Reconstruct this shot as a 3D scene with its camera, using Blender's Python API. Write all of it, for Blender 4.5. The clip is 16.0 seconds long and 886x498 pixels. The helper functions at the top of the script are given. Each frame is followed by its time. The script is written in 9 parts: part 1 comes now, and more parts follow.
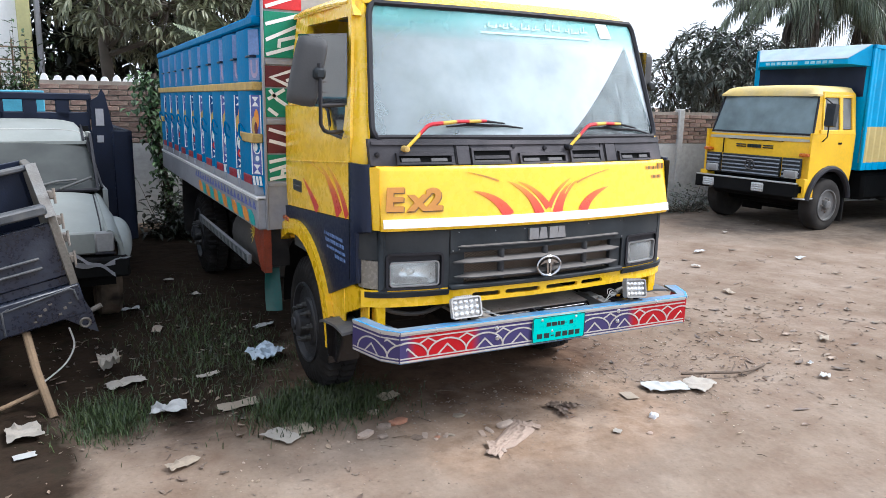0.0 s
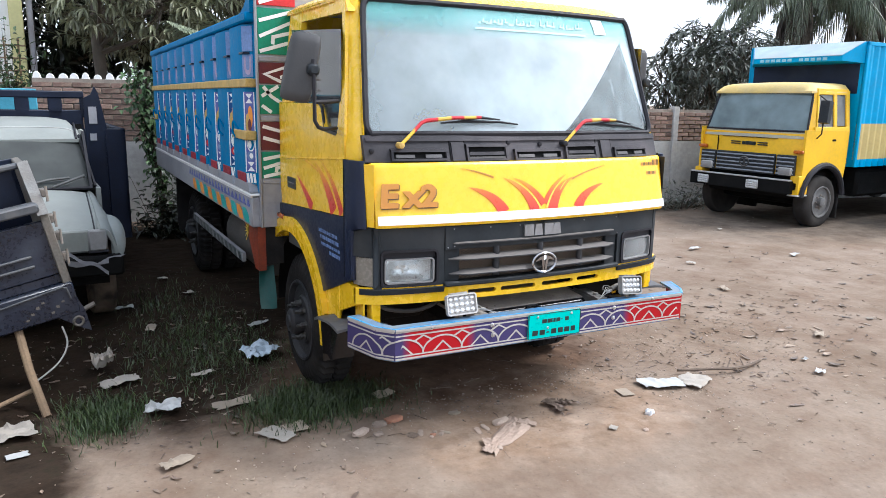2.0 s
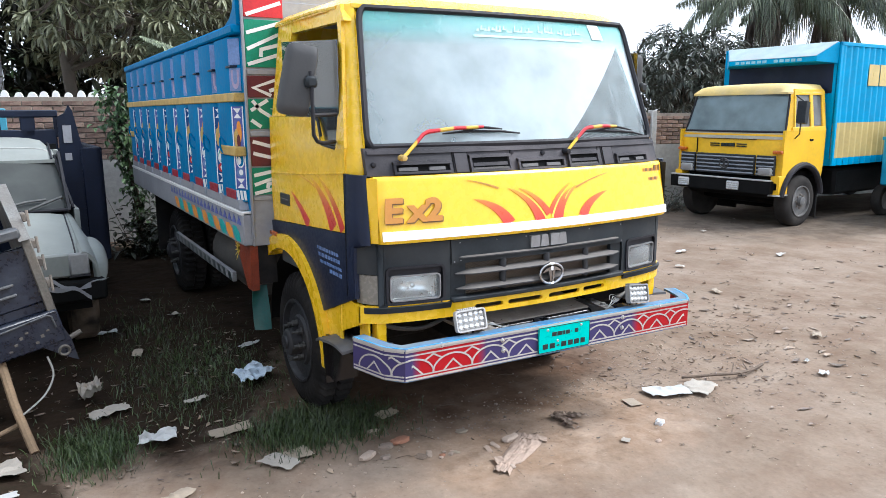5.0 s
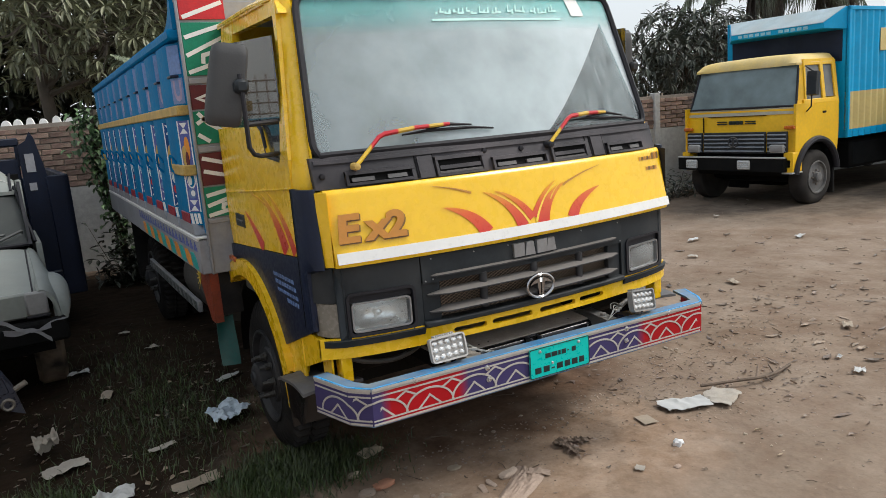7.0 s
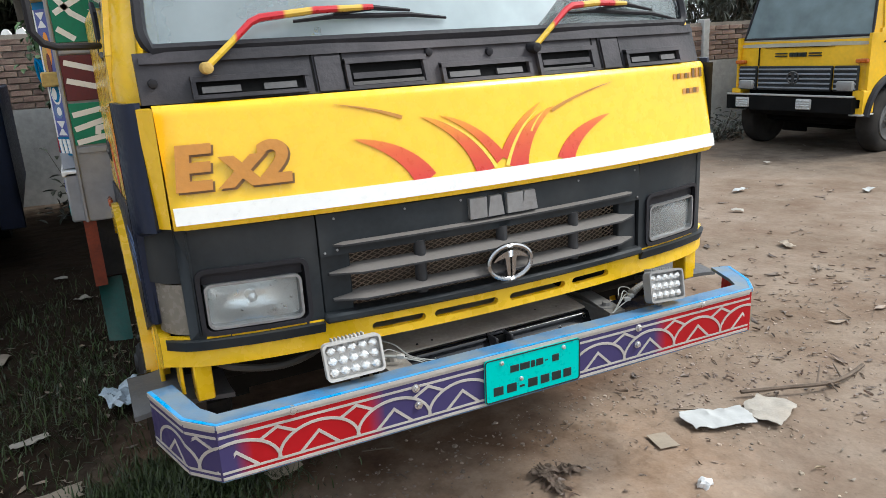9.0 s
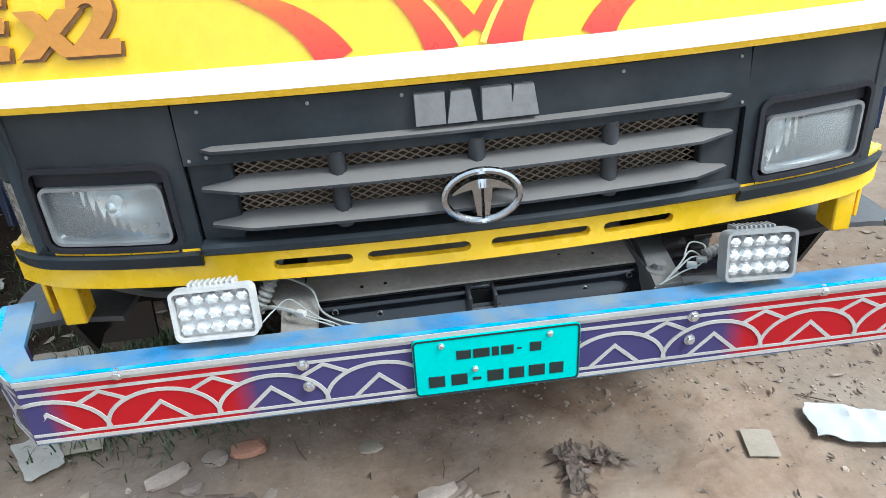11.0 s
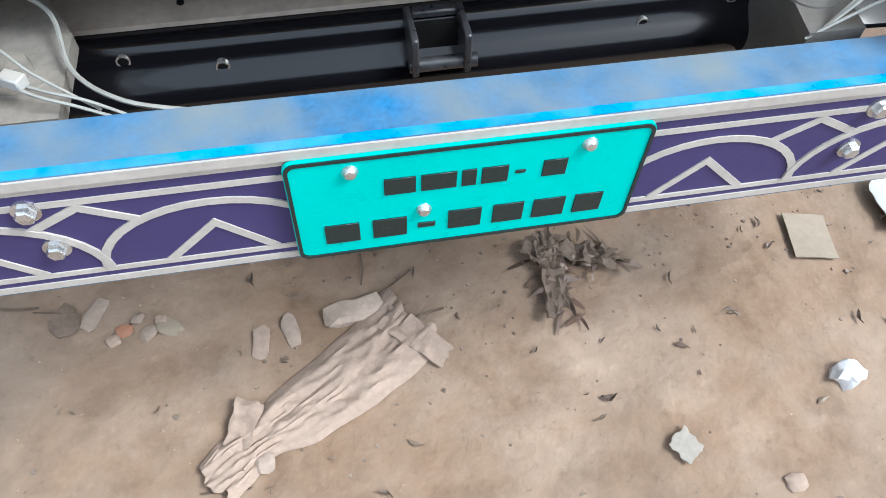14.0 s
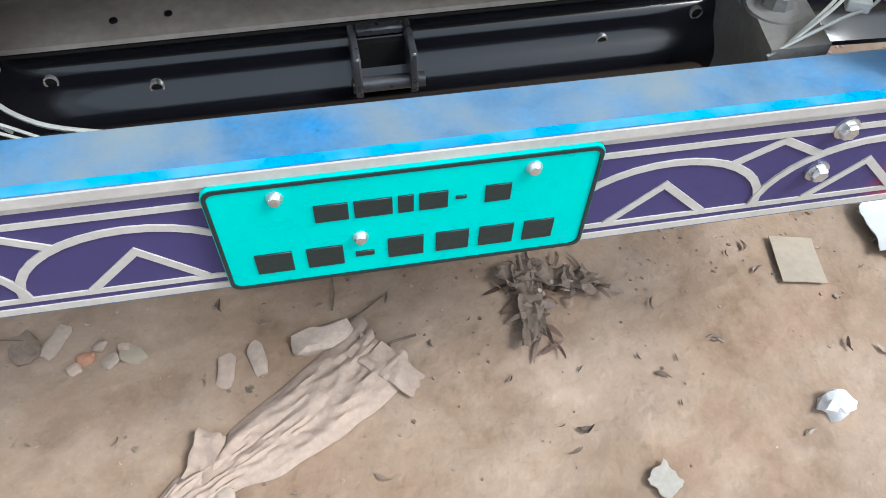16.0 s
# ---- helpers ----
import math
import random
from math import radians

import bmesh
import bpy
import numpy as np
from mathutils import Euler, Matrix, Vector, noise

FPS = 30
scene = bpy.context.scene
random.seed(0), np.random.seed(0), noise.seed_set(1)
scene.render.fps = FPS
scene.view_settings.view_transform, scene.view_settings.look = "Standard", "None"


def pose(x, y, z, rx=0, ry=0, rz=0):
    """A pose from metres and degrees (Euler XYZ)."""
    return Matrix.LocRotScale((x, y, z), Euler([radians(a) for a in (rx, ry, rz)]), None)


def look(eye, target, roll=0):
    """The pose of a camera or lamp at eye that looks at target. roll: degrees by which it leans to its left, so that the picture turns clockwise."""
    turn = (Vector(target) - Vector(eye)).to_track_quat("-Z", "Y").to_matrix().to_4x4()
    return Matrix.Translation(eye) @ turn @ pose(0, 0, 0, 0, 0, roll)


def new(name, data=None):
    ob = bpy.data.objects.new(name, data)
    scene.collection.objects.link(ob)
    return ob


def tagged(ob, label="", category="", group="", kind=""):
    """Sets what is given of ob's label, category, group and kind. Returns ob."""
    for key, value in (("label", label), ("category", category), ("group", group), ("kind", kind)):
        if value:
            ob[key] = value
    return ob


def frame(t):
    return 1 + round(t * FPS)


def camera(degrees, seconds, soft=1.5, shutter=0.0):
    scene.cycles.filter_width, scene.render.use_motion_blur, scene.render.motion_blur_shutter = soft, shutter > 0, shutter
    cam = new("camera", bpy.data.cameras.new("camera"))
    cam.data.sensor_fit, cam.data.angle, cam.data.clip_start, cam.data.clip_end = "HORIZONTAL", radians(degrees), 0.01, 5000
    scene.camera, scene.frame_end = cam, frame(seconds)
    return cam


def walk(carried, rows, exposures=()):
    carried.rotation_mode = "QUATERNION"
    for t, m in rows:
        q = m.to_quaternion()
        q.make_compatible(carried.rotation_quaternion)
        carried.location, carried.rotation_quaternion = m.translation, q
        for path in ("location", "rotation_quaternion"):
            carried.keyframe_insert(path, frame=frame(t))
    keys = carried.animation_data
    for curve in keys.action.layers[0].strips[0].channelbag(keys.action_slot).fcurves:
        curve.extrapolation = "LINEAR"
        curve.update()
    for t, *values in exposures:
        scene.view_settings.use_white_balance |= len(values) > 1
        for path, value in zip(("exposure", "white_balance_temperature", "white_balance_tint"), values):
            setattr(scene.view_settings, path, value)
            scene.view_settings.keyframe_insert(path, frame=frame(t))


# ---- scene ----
cam = camera(63.3, 16.0, 0.4)
PATH = [
    (0, (-2.319, -3.01, 1.846), (-1.4, -1.279, 1.447), 1.1),
    (0.5, (-2.315, -3.007, 1.838), (-1.409, -1.27, 1.439), 0.9),
    (1, (-2.313, -3.009, 1.841), (-1.409, -1.273, 1.431), 0.9),
    (1.5, (-2.309, -2.996, 1.84), (-1.417, -1.258, 1.412), 1.1),
    (2, (-2.312, -3.0, 1.835), (-1.382, -1.276, 1.432), 1.0),
    (2.5, (-2.308, -3.007, 1.836), (-1.393, -1.275, 1.436), 0.7),
    (3, (-2.303, -2.993, 1.833), (-1.384, -1.265, 1.418), 0.5),
    (3.5, (-2.297, -2.987, 1.825), (-1.381, -1.263, 1.39), 0.2),
    (4, (-2.312, -2.954, 1.833), (-1.409, -1.225, 1.388), 0.7),
    (4.5, (-2.366, -2.888, 1.831), (-1.421, -1.173, 1.427), 0.6),
    (4.7, (-2.393, -2.853, 1.841), (-1.409, -1.158, 1.447), 0.1),
    (6.8, (-2.06, -2.623, 1.821), (-1.116, -0.89, 1.494), -3.9),
    (7, (-1.97, -2.504, 1.819), (-1.011, -0.791, 1.439), -4.6),
    (7.5, (-1.871, -2.297, 1.784), (-0.851, -0.611, 1.445), -5.1),
    (8, (-1.553, -2.143, 1.734), (-0.572, -0.449, 1.327), -2.9),
    (8.5, (-1.316, -1.963, 1.72), (-0.405, -0.255, 1.218), -5.8),
    (8.7, (-1.242, -1.857, 1.682), (-0.35, -0.143, 1.167), -4.7),
    (10.8, (-0.284, -1.223, 1.559), (-0.006, 0.548, 0.672), -3.8),
    (11, (-0.208, -1.194, 1.57), (-0.046, 0.565, 0.631), -4.4),
    (11.5, (-0.138, -1.052, 1.515), (-0.017, 0.581, 0.366), -7.3),
    (12, (-0.185, -0.856, 1.442), (0.013, 0.677, 0.173), -4.8),
    (12.5, (-0.136, -0.672, 1.367), (-0.052, 0.7, -0.085), -6.3),
    (13, (-0.09, -0.538, 1.293), (-0.037, 0.692, -0.283), -3.4),
    (13.5, (-0.122, -0.481, 1.237), (0.016, 0.663, -0.398), -2.1),
    (14, (-0.127, -0.446, 1.2), (0.125, 0.693, -0.425), 2.0),
    (14.5, (-0.098, -0.435, 1.191), (0.201, 0.689, -0.436), 3.8),
    (15, (-0.079, -0.436, 1.199), (0.216, 0.687, -0.429), 2.8),
    (15.5, (-0.072, -0.431, 1.192), (0.215, 0.7, -0.432), 2.0),
    (16, (-0.058, -0.425, 1.172), (0.184, 0.76, -0.421), 1.2),
]
walk(cam, [(t, look(eye, target, roll)) for t, eye, target, roll in PATH],
     [(0.0, 0.93, 5700, 8), (4.0, 0.94, 5700, 8), (4.7, 1.03, 5650, 7), (6.8, 0.20, 6250, 6), (7.5, 0.24, 6250, 6), (8.7, 0.53, 6050, 4),
      (10.8, 0.95, 5400, 0), (11.5, 1.16, 5300, -3), (12.1, 1.27, 5350, -2), (13.0, 1.04, 5500, 3), (16.0, 0.95, 5650, 3)])

# ---- sky, sun ----
world = bpy.data.worlds.new("sky")
scene.world = world
world.use_nodes = True
wn, wl = world.node_tree.nodes, world.node_tree.links
sky = wn.new("ShaderNodeTexSky")
sky.sky_type, sky.sun_disc = "NISHITA", False
SUN_EL, SUN_AZ = 50.0, 116.0  # azimuth clockwise from +y
sky.sun_elevation, sky.sun_rotation = radians(SUN_EL), radians(SUN_AZ)
sky.air_density, sky.dust_density, sky.ozone_density = 1.0, 6.0, 1.0
haze = wn.new("ShaderNodeMix")
haze.data_type = "RGBA"
haze.inputs[0].default_value = 0.6
haze.inputs[7].default_value = (10.6, 10.8, 11.2, 1)
wl.new(sky.outputs[0], haze.inputs[6])
wl.new(haze.outputs[2], wn["Background"].inputs[0])
wn["Background"].inputs[1].default_value = 0.10
sun = new("sun", bpy.data.lights.new("sun", "SUN"))
sun.data.energy, sun.data.angle, sun.data.color = 2.1, radians(18), (1.0, 0.95, 0.89)
sun.matrix_basis = look((0, 0, 30), (-30 * math.sin(radians(SUN_AZ)) * math.cos(radians(SUN_EL)), -30 * math.cos(radians(SUN_AZ)) * math.cos(radians(SUN_EL)), 30 - 30 * math.sin(radians(SUN_EL))))


# ---- geometry helpers ----
class Geo:
    """Vertices and faces of one mesh."""

    def __init__(self):
        self.v, self.f = [], []

    def add(self, verts, faces, m=None):
        k = len(self.v)
        self.v += [tuple(m @ Vector(p)) if m else tuple(p) for p in verts]
        self.f += [tuple(k + i for i in f) for f in faces]
        return self

    def box(self, x0, x1, y0, y1, z0, z1, b=0.0, m=None):
        lo, hi = (min(x0, x1), min(y0, y1), min(z0, z1)), (max(x0, x1), max(y0, y1), max(z0, z1))
        b = min(b, 0.45 * min(hi[i] - lo[i] for i in range(3)))
        if b <= 0:
            vs = [((lo, hi)[i & 1][0], (lo, hi)[i >> 1 & 1][1], (lo, hi)[i >> 2 & 1][2]) for i in range(8)]
            return self.add(vs, [(0, 2, 3, 1), (4, 5, 7, 6), (0, 1, 5, 4), (2, 6, 7, 3), (0, 4, 6, 2), (1, 3, 7, 5)], m)
        key, vs = {}, []
        for c in range(8):
            s = [c >> i & 1 for i in range(3)]
            for a in range(3):
                p = [(hi[i] if s[i] else lo[i]) if i == a else (hi[i] - b if s[i] else lo[i] + b) for i in range(3)]
                key[c, a] = len(vs)
                vs.append(p)
        fs = []
        for a in range(3):
            u, w = [i for i in range(3) if i != a]
            for s in (0, 1):
                cs = [(s << a) | (i << u) | (j << w) for i, j in ((0, 0), (1, 0), (1, 1), (0, 1))]
                fs.append([key[c, a] for c in cs])
            for i in (0, 1):
                for j in (0, 1):
                    c0 = (i << u) | (j << w)
                    c1 = c0 | (1 << a)
                    fs.append([key[c0, u], key[c1, u], key[c1, w], key[c0, w]])
        fs += [[key[c, 0], key[c, 1], key[c, 2]] for c in range(8)]
        return self.add(vs, fs, m)

    def prism(self, pts, axis, d0, d1, m=None):
        """A polygon, given in the two other axes in order, drawn out along axis from d0 to d1."""
        n = len(pts)
        put = {"x": lambda a, b, d: (d, a, b), "y": lambda a, b, d: (a, d, b), "z": lambda a, b, d: (a, b, d)}[axis]
        vs = [put(a, b, d) for d in (d0, d1) for a, b in pts]
        fs = [tuple(range(n)), tuple(range(n, 2 * n))] + [(i, (i + 1) % n, n + (i + 1) % n, n + i) for i in range(n)]
        return self.add(vs, fs, m)

    def tube(self, pts, r, n=8, m=None, closed=False):
        pts = [Vector(p) for p in pts]
        k = len(pts)
        rs = r if isinstance(r, (list, tuple)) else [r] * k
        vs, fs, up = [], [], None
        for i, p in enumerate(pts):
            d = (pts[(i + 1) % k] - pts[i - 1]) if closed else (pts[min(i + 1, k - 1)] - pts[max(i - 1, 0)])
            d = d.normalized() if d.length > 1e-9 else Vector((0, 0, 1))
            if up is None:
                up = d.orthogonal().normalized()
            up = up - d * up.dot(d)
            up = up.normalized() if up.length > 1e-6 else d.orthogonal().normalized()
            w = d.cross(up)
            vs += [p + rs[i] * (math.cos(a) * up + math.sin(a) * w) for a in (2 * math.pi * j / n for j in range(n))]
        for i in range(k if closed else k - 1):
            a, b = i * n, ((i + 1) % k) * n
            fs += [(a + j, a + (j + 1) % n, b + (j + 1) % n, b + j) for j in range(n)]
        if not closed:
            fs += [tuple(range(n)), tuple(range((k - 1) * n, k * n))]
        return self.add(vs, fs, m)

    def lathe(self, prof, n=32, m=None, close=False):
        """A profile of (radius, height along x) turned about the x axis."""
        k = len(prof)
        vs = [(h, r * math.cos(2 * math.pi * j / n), r * math.sin(2 * math.pi * j / n)) for r, h in prof for j in range(n)]
        fs = [(i * n + j, i * n + (j + 1) % n, ((i + 1) % k) * n + (j + 1) % n, ((i + 1) % k) * n + j) for i in range(k if close else k - 1) for j in range(n)]
        if not close:
            fs += [tuple(range(n)), tuple(range((k - 1) * n, k * n))]
        return self.add(vs, fs, m)

    def grid(self, fn, nu, nv, m=None):
        vs = [fn(i / nu, j / nv) for i in range(nu + 1) for j in range(nv + 1)]
        fs = [(i * (nv + 1) + j, (i + 1) * (nv + 1) + j, (i + 1) * (nv + 1) + j + 1, i * (nv + 1) + j + 1) for i in range(nu) for j in range(nv)]
        return self.add(vs, fs, m)

    def shell(self, fn, nu, nv, t, m=None):
        """A curved sheet of thickness t (a vector), closed at its rim."""
        t = Vector(t)
        w = nv + 1
        a = [Vector(fn(i / nu, j / nv)) for i in range(nu + 1) for j in range(w)]
        k = len(a)
        fs = []
        for i in range(nu):
            for j in range(nv):
                q = (i * w + j, (i + 1) * w + j, (i + 1) * w + j + 1, i * w + j + 1)
                fs += [q, tuple(x + k for x in reversed(q))]
        rim = [i * w for i in range(nu + 1)] + [nu * w + j for j in range(1, w)] + [i * w + nv for i in range(nu - 1, -1, -1)] + [j for j in range(nv - 1, 0, -1)]
        fs += [(rim[i], rim[(i + 1) % len(rim)], rim[(i + 1) % len(rim)] + k, rim[i] + k) for i in range(len(rim))]
        return self.add(a + [p + t for p in a], fs, m)

    def ribbon(self, line, widths, put, t=0.0015):
        """A flat strip along a 2D line, laid by put(u, v, height) on a surface, t proud."""
        line = [Vector(p) for p in line]
        n = len(line)
        ws = widths if isinstance(widths, (list, tuple)) else [widths] * n
        vs = []
        for i, p in enumerate(line):
            a = (p - line[i - 1]).normalized() if i else None
            b = (line[i + 1] - p).normalized() if i < n - 1 else None
            d = ((a or b) + (b or a)).normalized()
            k = min(1.6, 1 / max(0.3, d.dot(b or a)))
            q = Vector((-d.y, d.x)) * ws[i] / 2 * k
            vs += [put(*(p + q), t), put(*(p - q), t), put(*(p + q), 0), put(*(p - q), 0)]
        fs = []
        for i in range(n - 1):
            a, b = 4 * i, 4 * i + 4
            fs += [(a, a + 1, b + 1, b), (a, b, b + 2, a + 2), (a + 1, a + 3, b + 3, b + 1)]
        return self.add(vs, fs)

    def patch(self, pts, put, t=0.0015):
        n = len(pts)
        vs = [put(u, v, t) for u, v in pts] + [put(u, v, 0) for u, v in pts]
        return self.add(vs, [tuple(range(n))] + [(i, (i + 1) % n, n + (i + 1) % n, n + i) for i in range(n)])


def part(name, g, material, parent=None, label="", smooth=40):
    me = bpy.data.meshes.new(name)
    me.from_pydata(g.v, [], g.f)
    bm = bmesh.new()
    bm.from_mesh(me)
    bmesh.ops.recalc_face_normals(bm, faces=bm.faces)
    bm.to_mesh(me)
    bm.free()
    if smooth:
        me.shade_smooth()
        me.set_sharp_from_angle(angle=radians(smooth))
    me.materials.append(material)
    ob = new(name, me)
    ob.parent = parent
    if label:
        tagged(ob, label)
    return ob


def thing(name, label, category, group="", m=None):
    ob = tagged(new(name), label, category, group)
    ob.empty_display_size = 0.2
    if m:
        ob.matrix_basis = m
    return ob


def arc(cx, cy, r, a0, a1, n=12, ry=None):
    return [(cx + r * math.cos(radians(a0 + (a1 - a0) * i / n)), cy + (ry or r) * math.sin(radians(a0 + (a1 - a0) * i / n))) for i in range(n + 1)]


def bez(p0, p1, p2, n=10):
    p0, p1, p2 = Vector(p0), Vector(p1), Vector(p2)
    return [(1 - t) ** 2 * p0 + 2 * t * (1 - t) * p1 + t * t * p2 for t in (i / n for i in range(n + 1))]


def smooth_line(pts, n=6):
    pts = [Vector(p) for p in pts]
    out = []
    for i in range(len(pts) - 1):
        p0, p1, p2, p3 = pts[max(i - 1, 0)], pts[i], pts[i + 1], pts[min(i + 2, len(pts) - 1)]
        for k in range(n):
            t = k / n
            out.append(0.5 * (2 * p1 + (p2 - p0) * t + (2 * p0 - 5 * p1 + 4 * p2 - p3) * t * t + (3 * p1 - p0 - 3 * p2 + p3) * t ** 3))
    return out + [pts[-1]]


def rounded(x0, x1, y0, y1, r, n=5):
    out = []
    for cx, cy, a in ((x1 - r, y1 - r, 0), (x0 + r, y1 - r, 90), (x0 + r, y0 + r, 180), (x1 - r, y0 + r, 270)):
        out += arc(cx, cy, r, a, a + 90, n)
    return out


def ring(g, outer, inner, axis, d0, d1, m=None):
    """A frame between two outlines with the same number of points."""
    n = len(outer)
    put = {"x": lambda a, b, d: (d, a, b), "y": lambda a, b, d: (a, d, b), "z": lambda a, b, d: (a, b, d)}[axis]
    vs = [put(a, b, d) for d in (d0, d1) for o in (outer, inner) for a, b in o]
    fs = []
    for i in range(n):
        j = (i + 1) % n
        fs += [(i, j, n + j, n + i), (2 * n + i, 2 * n + j, 3 * n + j, 3 * n + i), (i, j, 2 * n + j, 2 * n + i), (n + i, n + j, 3 * n + j, 3 * n + i)]
    return g.add(vs, fs, m)


# ---- materials ----
def mat(name, col, rough=0.5, metal=0.0, var=0.2, scale=5.0, bump=0.15, bscale=80.0, dust=0.0, dustcol=(0.33, 0.26, 0.19), dscale=2.5, coat=0.0, tint=0.0, spec=0.5, rand=0.0):
    m = bpy.data.materials.new(name)
    m.use_nodes = True
    n, l = m.node_tree.nodes, m.node_tree.links
    b = n["Principled BSDF"]
    tc = n.new("ShaderNodeTexCoord")

    def noise_tex(s, detail=4.0):
        x = n.new("ShaderNodeTexNoise")
        x.inputs["Scale"].default_value, x.inputs["Detail"].default_value = s, detail
        l.new(tc.outputs["Object"], x.inputs["Vector"])
        return x

    def mapr(src, a, c, lo, hi):
        x = n.new("ShaderNodeMapRange")
        for i, val in enumerate((a, c, lo, hi)):
            x.inputs[i + 1].default_value = val
        l.new(src, x.inputs[0])
        return x.outputs[0]

    big, fine = noise_tex(scale), noise_tex(scale * 11, 6.0)
    hsv = n.new("ShaderNodeHueSaturation")
    hsv.inputs["Color"].default_value = (*col, 1)
    add = n.new("ShaderNodeMath")
    l.new(mapr(big.outputs[0], 0.25, 0.75, 1 - var, 1 + var), add.inputs[0])
    add.operation = "MULTIPLY"
    l.new(mapr(fine.outputs[0], 0.3, 0.7, 1 - var * 0.6, 1 + var * 0.6), add.inputs[1])
    val = add.outputs[0]
    if rand:
        oi = n.new("ShaderNodeObjectInfo")
        mu = n.new("ShaderNodeMath")
        mu.operation = "MULTIPLY"
        l.new(val, mu.inputs[0])
        l.new(mapr(oi.outputs["Random"], 0, 1, 1 - rand, 1 + rand), mu.inputs[1])
        val = mu.outputs[0]
    l.new(val, hsv.inputs["Value"])
    if tint:
        l.new(mapr(big.outputs[0], 0.3, 0.7, 0.5 - tint, 0.5 + tint), hsv.inputs["Hue"])
    out = hsv.outputs[0]
    rs = mapr(fine.outputs[0], 0.3, 0.7, max(0.02, rough - 0.12), min(1, rough + 0.12))
    if dust:
        dn = noise_tex(dscale, 8.0)
        fac = mapr(dn.outputs[0], 0.62 - dust * 0.5, 0.95 - dust * 0.4, 0, min(1, dust * 1.6))
        mx = n.new("ShaderNodeMix")
        mx.data_type = "RGBA"
        l.new(fac, mx.inputs[0])
        l.new(out, mx.inputs[6])
        mx.inputs[7].default_value = (*dustcol, 1)
        out = mx.outputs[2]
        rm = n.new("ShaderNodeMix")
        l.new(fac, rm.inputs[0])
        l.new(rs, rm.inputs[2])
        rm.inputs[3].default_value = 0.9
        rs = rm.outputs[0]
    l.new(out, b.inputs["Base Color"])
    l.new(rs, b.inputs["Roughness"])
    b.inputs["Metallic"].default_value = metal
    b.inputs["Coat Weight"].default_value = coat
    b.inputs["Coat Roughness"].default_value = 0.08
    b.inputs["Specular IOR Level"].default_value = spec
    if bump:
        bn = noise_tex(bscale, 5.0)
        bp = n.new("ShaderNodeBump")
        bp.inputs["Strength"].default_value, bp.inputs["Distance"].default_value = bump, 0.01
        l.new(bn.outputs[0], bp.inputs["Height"])
        l.new(bp.outputs[0], b.inputs["Normal"])
    return m


def glow_free_glass(name, tint=(0.8, 0.85, 0.85), rough=0.03, dust=0.3, dustcol=(0.6, 0.62, 0.6), body=0.3):
    """A dusty pane: part clear, part mirror-like, part a diffuse film."""
    m = bpy.data.materials.new(name)
    m.use_nodes = True
    n, l = m.node_tree.nodes, m.node_tree.links
    n.remove(n["Principled BSDF"])
    tr, gl, df = n.new("ShaderNodeBsdfTransparent"), n.new("ShaderNodeBsdfGlossy"), n.new("ShaderNodeBsdfDiffuse")
    tr.inputs[0].default_value = (*tint, 1)
    gl.inputs["Roughness"].default_value = rough
    df.inputs[0].default_value = (*dustcol, 1)
    fr = n.new("ShaderNodeFresnel")
    fr.inputs[0].default_value = 1.52 + body
    a, b = n.new("ShaderNodeMixShader"), n.new("ShaderNodeMixShader")
    l.new(fr.outputs[0], a.inputs[0])
    l.new(tr.outputs[0], a.inputs[1])
    l.new(gl.outputs[0], a.inputs[2])
    tc, nz, mr = n.new("ShaderNodeTexCoord"), n.new("ShaderNodeTexNoise"), n.new("ShaderNodeMapRange")
    l.new(tc.outputs["Object"], nz.inputs["Vector"])
    nz.inputs["Scale"].default_value, nz.inputs["Detail"].default_value = 3.0, 8.0
    l.new(nz.outputs[0], mr.inputs[0])
    for i, v in enumerate((0.3, 0.7, dust * 0.7, min(1, dust * 1.3))):
        mr.inputs[i + 1].default_value = v
    l.new(mr.outputs[0], b.inputs[0])
    l.new(a.outputs[0], b.inputs[1])
    l.new(df.outputs[0], b.inputs[2])
    l.new(b.outputs[0], n["Material Output"].inputs[0])
    return m


YELLOW = mat("yellow_paint", (0.90, 0.55, 0.010), 0.28, var=0.05, scale=2, bump=0.03, dust=0.04, dustcol=(0.55, 0.38, 0.15), coat=0.35)
NAVY = mat("navy_paint", (0.012, 0.018, 0.042), 0.4, var=0.2, bump=0.05, dust=0.12, dustcol=(0.12, 0.12, 0.13), spec=0.3)
BLACK = mat("black_plastic", (0.023, 0.027, 0.031), 0.5, var=0.25, bump=0.02, bscale=140, dust=0.35, dustcol=(0.085, 0.082, 0.08), dscale=4, spec=0.22)
COWL = mat("cowl_plastic", (0.04, 0.037, 0.042), 0.55, var=0.3, bump=0.15, dust=0.4, dustcol=(0.19, 0.165, 0.17), spec=0.3)
LOUVRE = mat("dusty_louvre", (0.10, 0.095, 0.095), 0.5, var=0.25, dust=0.3, dustcol=(0.2, 0.18, 0.17))
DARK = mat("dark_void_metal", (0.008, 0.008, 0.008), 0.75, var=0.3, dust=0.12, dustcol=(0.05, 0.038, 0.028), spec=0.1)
CHASSIS = mat("chassis_black", (0.006, 0.006, 0.008), 0.27, var=0.1, bump=0.0, dust=0.04, dustcol=(0.12, 0.10, 0.08))
for lk in list(CHASSIS.node_tree.nodes["Principled BSDF"].inputs["Roughness"].links):  # even enamel
    CHASSIS.node_tree.links.remove(lk)
CHASSIS.node_tree.nodes["Principled BSDF"].inputs["Roughness"].default_value = 0.17
CHASSIS.node_tree.nodes["Principled BSDF"].inputs["Specular IOR Level"].default_value = 0.5
